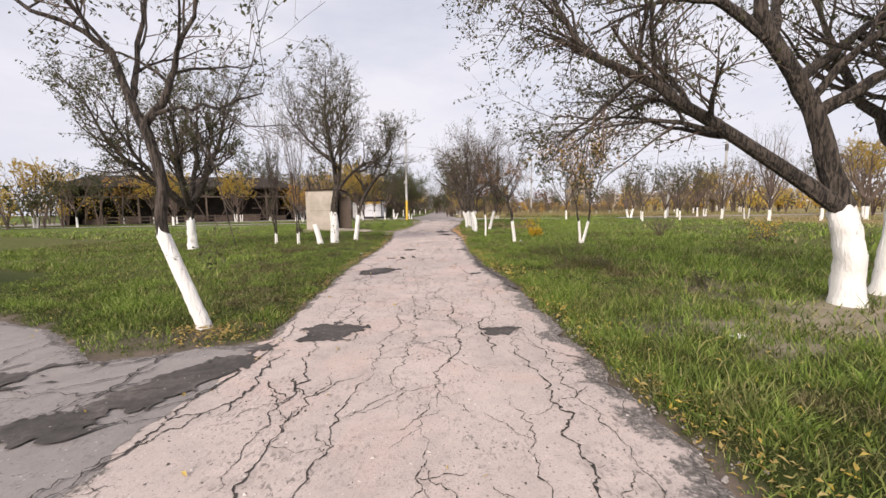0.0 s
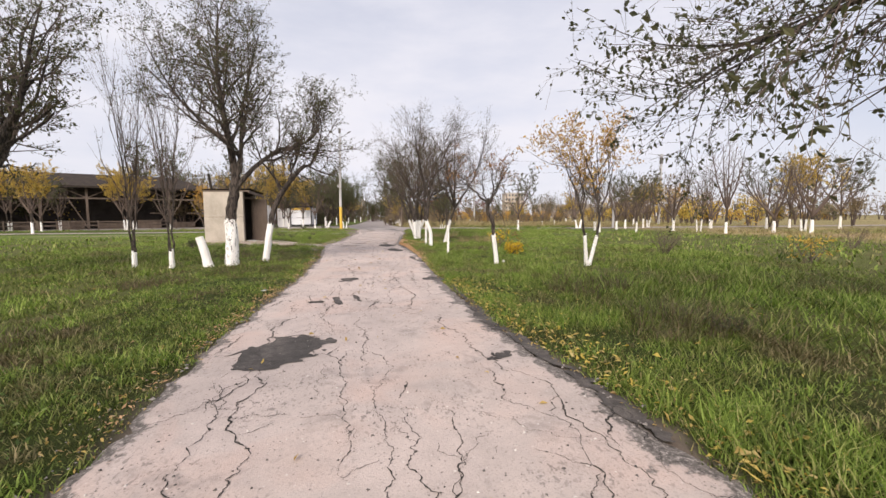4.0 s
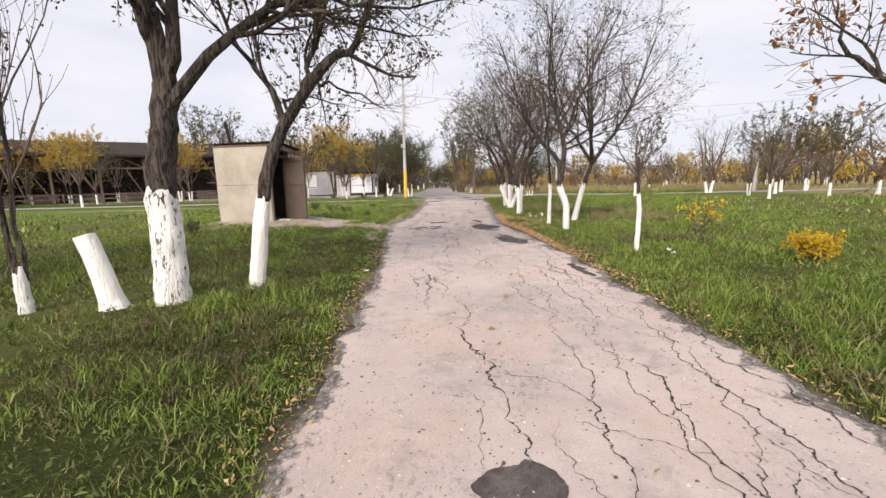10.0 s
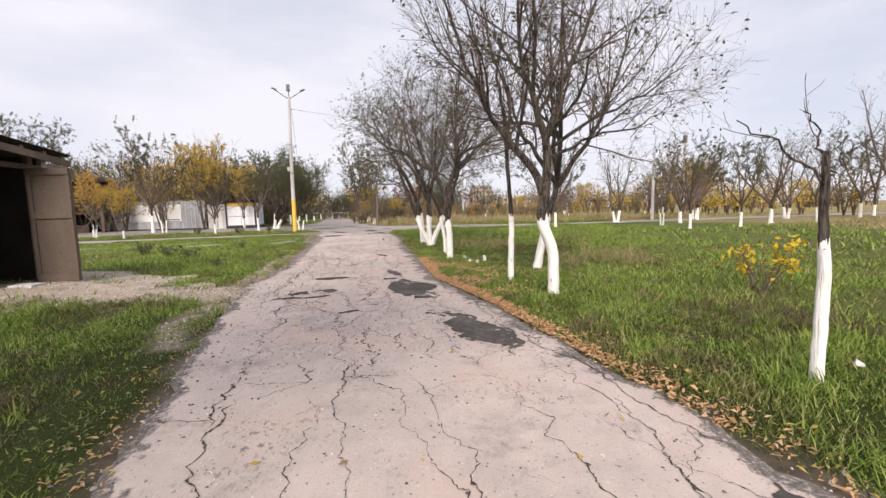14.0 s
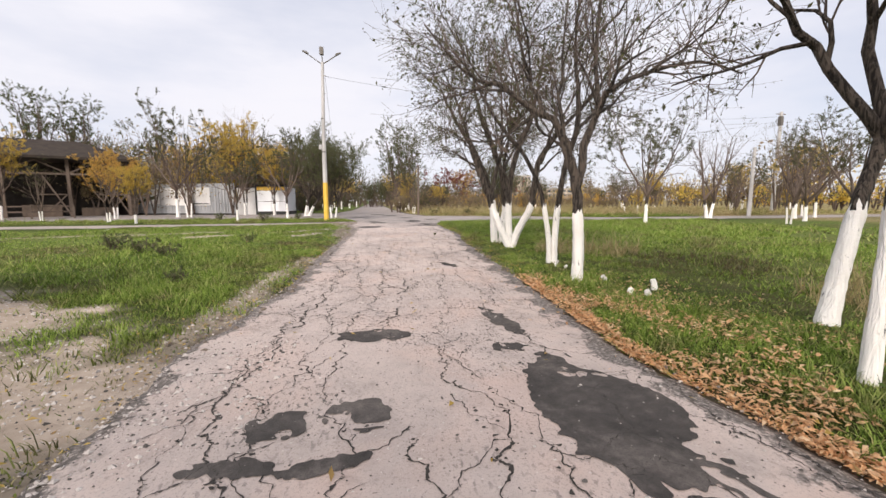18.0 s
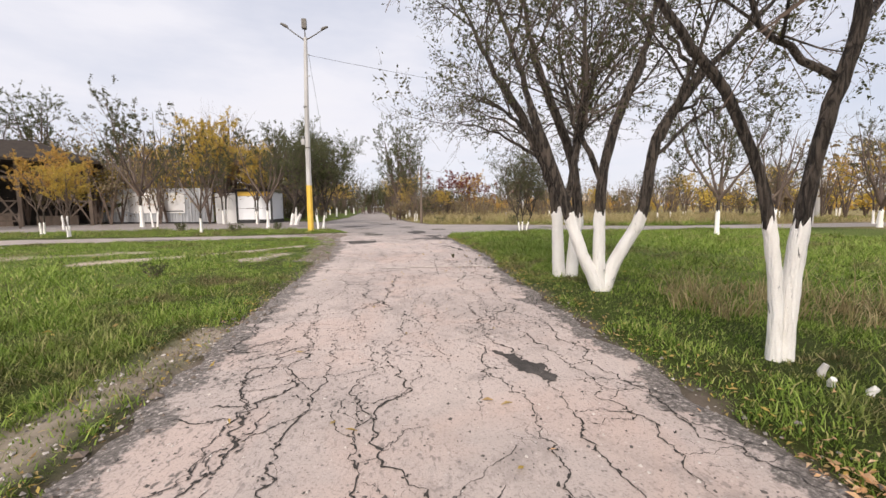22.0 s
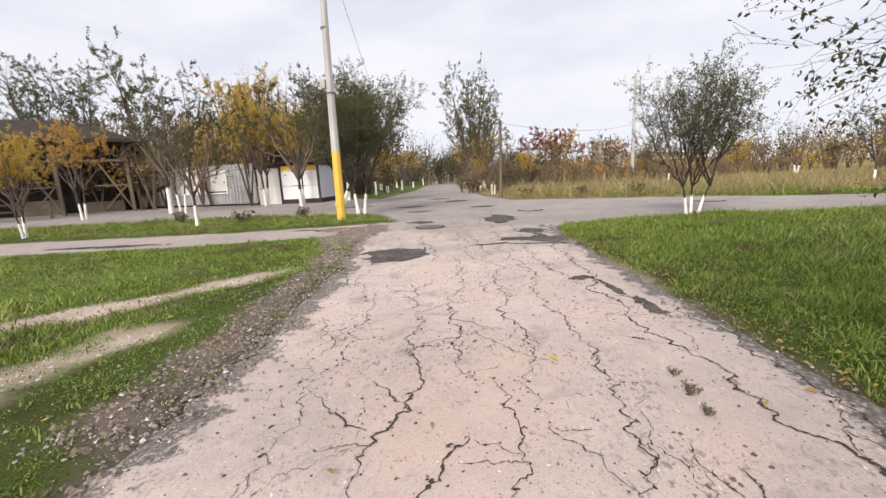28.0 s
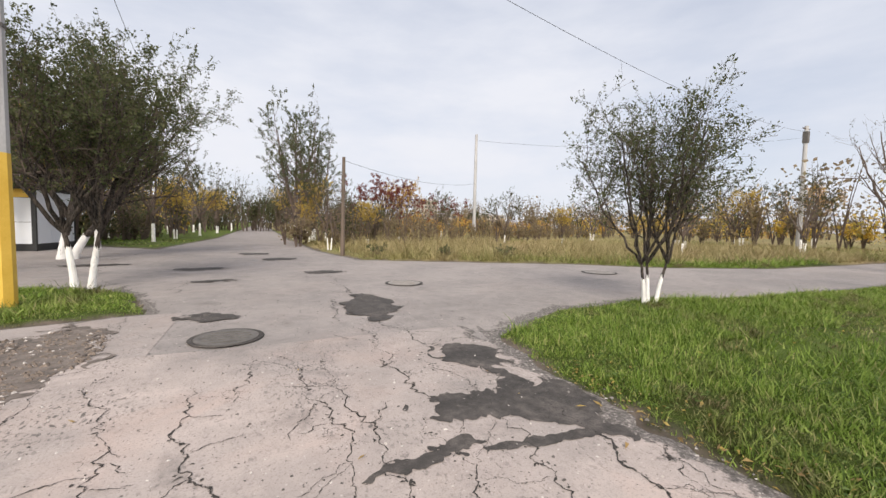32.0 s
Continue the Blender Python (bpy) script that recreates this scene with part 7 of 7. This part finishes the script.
# ---- grass, straw and fallen leaves ----
def grass(name, x0, x1, y0, y1, tufts, blades, reach, h, w, label, seed, keep, straw=0.0, bent=True, material=None):
    """Tufts of bent blades; single blades where reach is wide."""
    rng = np.random.default_rng(seed)
    n = int((x1 - x0) * (y1 - y0) * tufts)
    cx, cy = rng.uniform(x0, x1, n), rng.uniform(y0, y1, n)
    d = asphalt(cx, cy)
    ok = (d > -0.2) & keep(cx, cy, d)
    cx, cy, d = cx[ok], cy[ok], d[ok]
    n = len(cx)
    d = d + 0.30 * (value_noise(cx, cy, 2.2, 7) - 0.5)
    lush = value_noise(cx, cy, 0.55, 11, 4)
    p = np.clip(-0.05 + 1.9 * lush, 0.4, 1.0) * np.clip((d + 0.04) / 0.14, 0, 1) * (1 - 0.94 * bareness(cx, cy)) * (1 - 0.9 * shoulder(cx, cy))
    ok = (rng.random(n) < p) & keep(cx, cy, d)
    cx, cy, d, lush = cx[ok], cy[ok], d[ok], lush[ok]
    tall = h * rng.lognormal(0, 0.3, len(cx)) * np.clip(0.35 + 1.3 * lush, 0.4, 1.5) * np.clip(0.5 + d / 1.0, 0.5, 1.0) * (1 + 0.6 * dryness(cx, cy))
    clump = np.clip(0.5 + 1.5 * (0.6 * value_noise(cx, cy, 1.9, 13, 2) + 0.4 * value_noise(cx, cy, 5.2, 14, 2) - 0.5), 0, 1)
    # tone also drops on the left verge, painting the elms' shade there
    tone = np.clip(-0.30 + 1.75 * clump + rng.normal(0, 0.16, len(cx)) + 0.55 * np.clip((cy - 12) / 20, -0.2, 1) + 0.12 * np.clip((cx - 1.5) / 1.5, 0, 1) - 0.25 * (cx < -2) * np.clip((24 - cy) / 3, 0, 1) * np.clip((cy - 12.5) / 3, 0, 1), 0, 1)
    tall = tall * (np.where((cx > 0) & (cy < 18), 0.68, 0.28) + 1.25 * clump) * (1 - np.where(cx > 0, -0.30, 0.25) * np.clip((cy - 34) / 5, 0, 1))
    cx, cy, tall, tone = np.repeat(cx, blades), np.repeat(cy, blades), np.repeat(tall, blades), np.repeat(tone, blades)
    lean = np.repeat(rng.uniform(0, 2 * np.pi, len(cx) // blades), blades)
    n = len(cx)
    b = rng.uniform(0, 2 * np.pi, n)
    r = reach * np.sqrt(rng.random(n))
    x, y = cx + np.cos(b) * r, cy + np.sin(b) * r
    off = asphalt(x, y) > -0.02
    x, y, tall, tone, b = x[off], y[off], tall[off], tone[off], np.where(rng.random(off.sum()) < 0.55, lean[off], b[off]) + rng.normal(0, 0.6, off.sum())
    n = len(x)
    hh = tall * rng.uniform(0.5, 1.25, n)
    bend = hh * rng.uniform(0.3, 1.25, n)
    z = ground_z(x, y) - 0.012
    a = b + np.pi / 2 + rng.normal(0, 0.5, n)
    ww = w * rng.uniform(0.6, 1.3, n)
    sx, sy = np.cos(a) * ww / 2, np.sin(a) * ww / 2
    bx, by = np.cos(b) * bend, np.sin(b) * bend
    v = np.stack((np.stack((x - sx, y - sy, z), -1), np.stack((x + sx, y + sy, z), -1),
                  np.stack((x + sx * 0.8 + bx * 0.35, y + sy * 0.8 + by * 0.35, z + hh * 0.62), -1), np.stack((x - sx * 0.8 + bx * 0.35, y - sy * 0.8 + by * 0.35, z + hh * 0.62), -1),
                  np.stack((x + bx, y + by, z + hh * 0.9), -1)), axis=1).reshape(-1, 3)
    k = 5
    if bent:
        i = np.arange(n) * 5
        faces = [np.stack((i, i + 1, i + 2, i + 3), -1), np.stack((i + 3, i + 2, i + 4), -1)]
    else:
        k = 3
        v = v.reshape(-1, 5, 3)[:, (0, 1, 4)].reshape(-1, 3)
        faces = [np.arange(3 * n).reshape(-1, 3)]
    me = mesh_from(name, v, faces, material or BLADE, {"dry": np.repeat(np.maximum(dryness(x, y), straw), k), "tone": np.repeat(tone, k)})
    return tagged(new(name, me), label, "grass", kind="stuff")


def litter(name, n, place_fn, size, material, label, seed, high=0.05):
    rng = np.random.default_rng(seed)
    x, y = place_fn(rng, n)
    d = asphalt(x, y)
    z = np.where(d < 0, 0.012, ground_z(x, y) + rng.uniform(0.005, high, n))
    a = rng.uniform(0, 2 * np.pi, n)
    s = size * rng.uniform(0.5, 1.4, n)
    dx, dy = np.cos(a) * s, np.sin(a) * s
    tl = rng.uniform(-0.3, 0.45, (n, 3)) * s[:, None]
    v = np.stack((np.stack((x, y, z), -1), np.stack((x + dx * 0.45 - dy * 0.16, y + dy * 0.45 + dx * 0.16, z + np.abs(tl[:, 0])), -1),
                  np.stack((x + dx, y + dy, z + np.abs(tl[:, 1])), -1), np.stack((x + dx * 0.5 + dy * 0.17, y + dy * 0.5 - dx * 0.17, z + np.abs(tl[:, 2])), -1)), axis=1).reshape(-1, 3)
    me = mesh_from(name, v, [np.arange(4 * n).reshape(-1, 4)], material)
    return tagged(new(name, me), label, "fallen leaves", kind="stuff")


weed = bush("weed", 45, 0.36, 0.30, L_GREEN, 0.085, 2.2, "low clump of dark green weeds in the grass", 12)
place(weed, -7.2, 34.6)
for i, (x, y, s) in enumerate(((-6.3, 33.8, 0.8), (-8.4, 35.6, 1.1), (-10.2, 31.0, 0.9), (-5.4, 37.0, 0.7), (-12.0, 36.2, 1.2), (-4.6, 30.4, 0.6), (-9.0, 25.2, 1.0), (-6.6, 24.2, 0.7), (-8.8, 52.6, 1.2), (-6.8, 53.8, 1.1), (-12.0, 53.6, 1.2), (4.4, 61.2, 1.4), (7.2, 59.6, 1.3), (9.6, 58.2, 1.5), (3.6, 9.2, 0.6), (4.6, 7.0, 0.7))):
    copy_at(weed, x, y, i * 47, s)

for x, y, s in ((0.95, 39.22, 0.13), (0.92, 38.97, 0.18), (0.88, 38.74, 0.14)):
    tagged(copy_at(weed, x, y, 90 * y, s), "small green weeds growing in a road crack", "weed")


def near_road(x, y, d):
    return (d < 2.7) & (np.abs(x + 0.5) < 9 + 12 * (y > 43)) & (y < 54)


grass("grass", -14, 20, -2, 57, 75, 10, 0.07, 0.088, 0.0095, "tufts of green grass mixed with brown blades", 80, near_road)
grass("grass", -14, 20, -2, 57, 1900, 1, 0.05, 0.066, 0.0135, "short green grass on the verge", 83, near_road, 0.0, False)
grass("grass", 0.6, 3.2, -2, 30, 900, 1, 0.05, 0.10, 0.012, "thicker green grass beside the road", 87, lambda x, y, d: (d > 0.02) & (d < 0.7), 0.0, False)
grass("grass", -18, 18, -4, 62, 230, 1, 0.1, 0.085, 0.026, "short green meadow grass", 85, lambda x, y, d: (d >= 2.4) & (d < 11), 0.0, False)
grass("grass", -18, 18, -4, 62, 30, 8, 0.12, 0.125, 0.020, "green meadow grass with brown patches", 81, lambda x, y, d: (d >= 2.4) & (d < 11), 0.0, False)
grass("grass", -45, 50, 0, 80, 3.6, 5, 0.25, 0.15, 0.05, "meadow grass farther off", 82, lambda x, y, d: (d >= 0.2) & ((d >= 10.5) | (y > 52)))


grass("dry_grass", 3.5, 32, 52, 74, 15, 7, 0.14, 0.34, 0.030, "tall dry yellow grass beyond the cross road", 130, lambda x, y, d: (d > 0.9) & (y > 52) & (d < 13), 0.8, False)
grass("grass", 3.0, 32, 51, 62, 34, 8, 0.10, 0.26, 0.024, "green weeds along the cross road", 131, lambda x, y, d: (d > 0.05) & (d < 1.1) & (y > 52.5), 0.0, False)


grass("grass", -24, -3.2, 49.4, 55.5, 42, 8, 0.10, 0.21, 0.018, "rough weeds on the island before the yard", 132, lambda x, y, d: (d > 0.1) & (y > 49.6) & (value_noise(x, y, 0.8, 51) > 0.42), 0.12, False)


def straw_patch(x, y, d):
    r = np.hypot((x - 3.8) / 1.3, (y - 32.9) / 1.0) + 0.8 * (value_noise(x, y, 1.5, 21) - 0.5)
    r2 = np.hypot((x - 5.2) / 1.6, (y - 27.4) / 0.9) + 0.8 * (value_noise(x, y, 1.5, 22) - 0.5)
    return (np.minimum(r, r2) < 1.0) & (d > 0.4)


grass("dry_grass", 1.5, 8, 25, 35, 26, 9, 0.08, 0.36, 0.011, "tall pale dry grass tufts beside the trees", 84, straw_patch, 0.85)


def brown_patch(x, y, d):
    r = 9.0
    for px, py, rx, ry in ((-3.7, 12.9, 0.9, 0.8), (-3.6, 16.6, 1.0, 1.3), (-4.0, 18.8, 1.3, 1.5), (-5.6, 20.6, 1.2, 1.0), (2.9, 8.6, 1.0, 1.4), (4.2, 6.8, 1.3, 0.8), (-3.4, 19.6, 0.7, 0.9), (-5.4, 14.6, 1.0, 0.8), (-4.6, 10.6, 0.8, 0.6), (3.4, 12.2, 0.9, 0.8), (4.6, 30.6, 1.4, 1.2), (3.2, 21.8, 0.8, 0.8), (-4.2, 22.4, 0.7, 0.8)):
        r = np.minimum(r, np.hypot((x - px) / rx, (y - py) / ry) + 2.2 * (value_noise(x, y, 1.3, 23, 4) - 0.5))
    return (r < 0.9) & (d > 0.3)


# brown grass; its patches below the left elms also carry tree shade
WITHERED = leaf_material("withered_grass", (0.062, 0.058, 0.024), (0.13, 0.10, 0.05), (0.22, 0.165, 0.09), (0.080, 0.088, 0.032))
grass("dry_grass", -8, 7, 9, 33, 110, 9, 0.07, 0.12, 0.008, "withered brown grass among the green", 88, brown_patch, 0.2, True, WITHERED)


def verge_right(rng, n):
    y = rng.uniform(-3, 46, n)
    return MAIN_R(y) + rng.gamma(1.6, 0.16, n) - 0.05, y


def verge_left(rng, n):
    y = rng.uniform(5, 35, n)
    return MAIN_L(y) - rng.gamma(1.6, 0.16, n) + 0.06, y


def drift(rng, n):
    y = np.minimum(29.9 - np.abs(rng.normal(0, 4.0, n)) + 0.25 * rng.normal(0, 1, n), 29.6 + rng.normal(0, 0.5, n)) - 1.6 * (rng.random(n) < 0.4)
    x = MAIN_R(y) - 0.03 + np.abs(rng.normal(0.0, 0.13 + 0.95 * np.exp(-((y - 26.4) / 1.7) ** 2), n))
    x = np.where((value_noise(x, y, 2.0, 41) < 0.42) & (x > MAIN_R(y) + 0.12), MAIN_R(y) + rng.uniform(-0.03, 0.12, n), x)
    return x, y


def around_tree(rng, n):
    return 1.9 + rng.normal(0, 0.6, n), 28.2 + rng.normal(0, 1.0, n)


def strewn(rng, n):
    x, y = rng.uniform(-9, 8, n), rng.uniform(-2, 47, n)
    return x, y


L_FALLEN = leaf_material("fallen_yellow_leaves", (0.42, 0.28, 0.07), (0.60, 0.44, 0.12), (0.30, 0.19, 0.08), (0.52, 0.40, 0.16))
L_WEED = leaf_material("broad_green_weed_leaves", (0.055, 0.10, 0.018), (0.11, 0.18, 0.03), (0.19, 0.26, 0.06), (0.14, 0.20, 0.05))


def weedy(x0, x1, y0, y1, seed):
    def spread(rng, n):
        x, y = rng.uniform(x0, x1, 6 * n), rng.uniform(y0, y1, 6 * n)
        ok = (asphalt(x, y) > 0.12) & (value_noise(x, y, 1.6, seed) > 0.5 + 0.12 * rng.random(6 * n)) & (bareness(x, y) < 0.3)
        return x[ok][:n], y[ok][:n]
    return spread


def leafy(n, x0, x1, y0, y1, seed):
    rng = np.random.default_rng(seed)
    n = len(weedy(x0, x1, y0, y1, seed)(rng, n)[0])
    ob = litter("weed_leaves", n, weedy(x0, x1, y0, y1, seed), 0.042, L_WEED, "clumps of broad green weed leaves in the grass", seed, 0.11)
    return tagged(ob, "clumps of broad green weed leaves in the grass", "weeds", kind="stuff")


leafy(9000, 1.8, 7.5, 35.5, 48.5, 121)
leafy(6000, -7.5, -2.4, 30, 46, 122)
leafy(5000, -6.0, -2.2, 6, 24, 123)
leafy(6000, 1.0, 5.0, 0, 30, 124)
L_BRIGHT_FALLEN = leaf_material("bright_fallen_leaves", (0.60, 0.42, 0.06), (0.72, 0.55, 0.14), (0.45, 0.32, 0.10), (0.62, 0.50, 0.22))
L_FALLEN_BROWN = leaf_material("fallen_orange_brown_leaves", (0.66, 0.37, 0.18), (0.80, 0.51, 0.28), (0.46, 0.26, 0.13), (0.84, 0.63, 0.40))
litter("fallen_leaves", 3400, verge_right, 0.045, L_FALLEN, "yellow fallen leaves along the road edge", 90)
litter("fallen_leaves", 1350, lambda rng, n: ((lambda y: (MAIN_R(y) + 0.08 + rng.gamma(1.4, 0.26, n), y))(rng.uniform(-1, 14, n))), 0.065, L_BRIGHT_FALLEN, "bright yellow fallen leaves in the verge grass", 96)
litter("fallen_leaves", 2200, verge_left, 0.038, L_FALLEN, "yellow fallen leaves along the road edge", 91)
litter("fallen_leaves", 9500, drift, 0.052, L_FALLEN_BROWN, "drift of orange brown fallen leaves along the road edge", 92, 0.075)
litter("fallen_leaves", 1100, around_tree, 0.044, L_FALLEN_BROWN, "orange brown fallen leaves under the trees", 93)
litter("fallen_leaves", 650, lambda rng, n: ((lambda y: (MAIN_L(y) - 0.05 - np.abs(rng.normal(0, 0.12, n)), y))(rng.choice((8.6, 10.4, 11.2, 12.6, 13.3, 15.4, 17.2, 18.6, 21.0), n) + rng.normal(0, 0.35, n))), 0.042, L_FALLEN_BROWN, "heaps of brown fallen leaves in the road edge", 97, 0.03)
litter("fallen_leaves", 420, lambda rng, n: (-2.85 + rng.normal(0, 0.30, n), 4.72 + rng.normal(0, 0.16, n)), 0.05, L_FALLEN, "heap of fallen leaves round the leaning elm", 98, 0.07)
litter("fallen_leaves", 900, strewn, 0.065, L_FALLEN, "scattered fallen leaves", 94)


def gravel():
    rng = np.random.default_rng(95)
    s = Soup()
    for i in range(4200):
        side = rng.random() < 0.62
        y = rng.uniform(2, 46)
        x = float(MAIN_L(y)) - 0.05 + rng.normal(0, 0.16) if side and y > 6 else float(MAIN_R(y)) + 0.02 + rng.normal(0, 0.13)
        if rng.random() < 0.5:
            y = rng.uniform(38.5, 47.5)
            x = float(np.interp(y, (39, 42, 45, 47), (-2.7, -2.75, -3.0, -3.6))) + rng.normal(0, 0.3)
        r = 0.007 + 0.016 * rng.random() ** 3
        z = 0.004 + max(0.0, float(ground_z(np.array([x]), np.array([y]))[0]))
        c = np.array((x, y, z))
        v = c + rng.normal(0, 1, (6, 3)) * 0.15 * r + r * np.array([(1, 0, 0), (-1, 0, 0), (0, 1, 0), (0, -1, 0), (0, 0, 0.8), (0, 0, -0.6)])
        s.put(v, [(0, 2, 4, 4), (2, 1, 4, 4), (1, 3, 4, 4), (3, 0, 4, 4)])
    v = np.concatenate(s.v)
    f = np.concatenate(s.f)[:, :3]
    me = mesh_from("gravel", v, [f], CRUMBLE_LIGHT)
    tagged(new("gravel", me), "loose grey gravel and asphalt crumbs on the verge", "gravel", kind="stuff")


CRUMBLE_LIGHT = plain("grey_gravel", (0.12, 0.105, 0.095), (0.34, 0.31, 0.29), 14.0, 0.95, relief=0.4)
gravel()


def grit(n, where, small, large, material, label, seed):
    """Loose chips lying on the road and its edges."""
    rng = np.random.default_rng(seed)
    x, y = where(rng, n)
    n = len(x)
    r = small + (large - small) * rng.random(n) ** 4
    z = np.where(asphalt(x, y) < 0, 0.006 * wave(x, y, 1.3) + 0.001, ground_z(x, y))
    a = rng.uniform(0, 6.28, n)[:, None] + np.array((0, 1.5, 3.1, 4.7))[None, :] + rng.normal(0, 0.3, (n, 4))
    ring = np.stack((x[:, None] + np.cos(a) * (r * rng.uniform(0.7, 1.3, n))[:, None], y[:, None] + np.sin(a) * r[:, None], np.repeat(z[:, None], 4, 1)), -1)
    top = np.stack((x + rng.normal(0, 0.2, n) * r, y + rng.normal(0, 0.2, n) * r, z + r * rng.uniform(0.4, 0.9, n)), -1)[:, None, :]
    v = np.concatenate((ring, top), axis=1).reshape(-1, 3)
    i = np.arange(n) * 5
    f = np.concatenate([np.stack((i + k, i + (k + 1) % 4, i + 4), -1) for k in range(4)])
    tagged(new("loose_grit", mesh_from("loose_grit", v, [f], material)), label, "grit", kind="stuff")


def on_road(rng, n):
    y = rng.uniform(-2, 52, n)
    return MAIN_L(y) + (MAIN_R(y) - MAIN_L(y)) * rng.random(n), y


def on_worn_road(rng, n):
    y = rng.uniform(21, 48, n)
    s = rng.random(n)
    s = np.where(rng.random(n) < 0.5, s ** 3, 1 - s ** 3 * 0.9)
    return MAIN_L(y) + (MAIN_R(y) - MAIN_L(y)) * s, y


def on_bare_earth(rng, n):
    x, y = rng.uniform(-7.5, -2.2, 12 * n), rng.uniform(22, 47, 12 * n)
    ok = (np.maximum(bareness(x, y), shoulder(x, y)) > 0.35) & (rng.random(12 * n) < np.where(y < 31, 1.0, 0.45))
    return x[ok][:n], y[ok][:n]


def on_shoulder(rng, n):
    x, y = rng.uniform(-4.6, -2.0, 14 * n), rng.uniform(27, 47.5, 14 * n)
    ok = (shoulder(x, y) > 0.25) | ((np.abs(x - MAIN_L(y)) < 0.22) & (rng.random(14 * n) < 0.25))
    return x[ok][:n], y[ok][:n]


def on_gravel(rng, n):
    i = rng.integers(0, 3, n)
    a, r = rng.uniform(0, 2 * np.pi, n), np.sqrt(rng.random(n))
    return (np.array((-3.05, -3.3, -3.95))[i] + np.array((0.66, 0.7, 0.6))[i] * r * np.cos(a), np.array((48.4, 46.9, 48.9))[i] + np.array((1.25, 0.9, 0.5))[i] * r * np.sin(a))


RUBBLE = plain("brown_broken_rubble", (0.075, 0.058, 0.046), (0.26, 0.205, 0.165), 18.0, 0.95)
grit(2600, on_shoulder, 0.010, 0.050, RUBBLE, "brown rubble and broken asphalt on the shoulder", 207)
grit(3800, on_gravel, 0.010, 0.045, RUBBLE, "brown broken stones on the crumbled road corner", 208)
PALE_CHIP = plain("pale_stone_chips", (0.34, 0.30, 0.275), (0.66, 0.61, 0.57), 25.0, 0.9)
DARK_CHIP = plain("dark_asphalt_chips", (0.045, 0.040, 0.036), (0.15, 0.135, 0.125), 25.0, 0.95)
grit(700, on_gravel, 0.008, 0.035, PALE_CHIP, "pale stones on the crumbled road corner", 209)
grit(7500, on_road, 0.003, 0.014, PALE_CHIP, "pale stone chips strewn over the road", 201)
grit(13000, on_road, 0.003, 0.014, DARK_CHIP, "dark asphalt crumbs strewn over the road", 202)
grit(4200, on_worn_road, 0.004, 0.018, DARK_CHIP, "dark asphalt crumbs along the crumbling road edges", 203)
grit(2600, on_worn_road, 0.004, 0.018, PALE_CHIP, "pale stone chips along the crumbling road edges", 204)
grit(5200, on_bare_earth, 0.006, 0.026, PALE_CHIP, "pale gravel on the bare earth beside the road", 205)
grit(3000, on_bare_earth, 0.006, 0.022, DARK_CHIP, "dark gravel on the bare earth beside the road", 206)
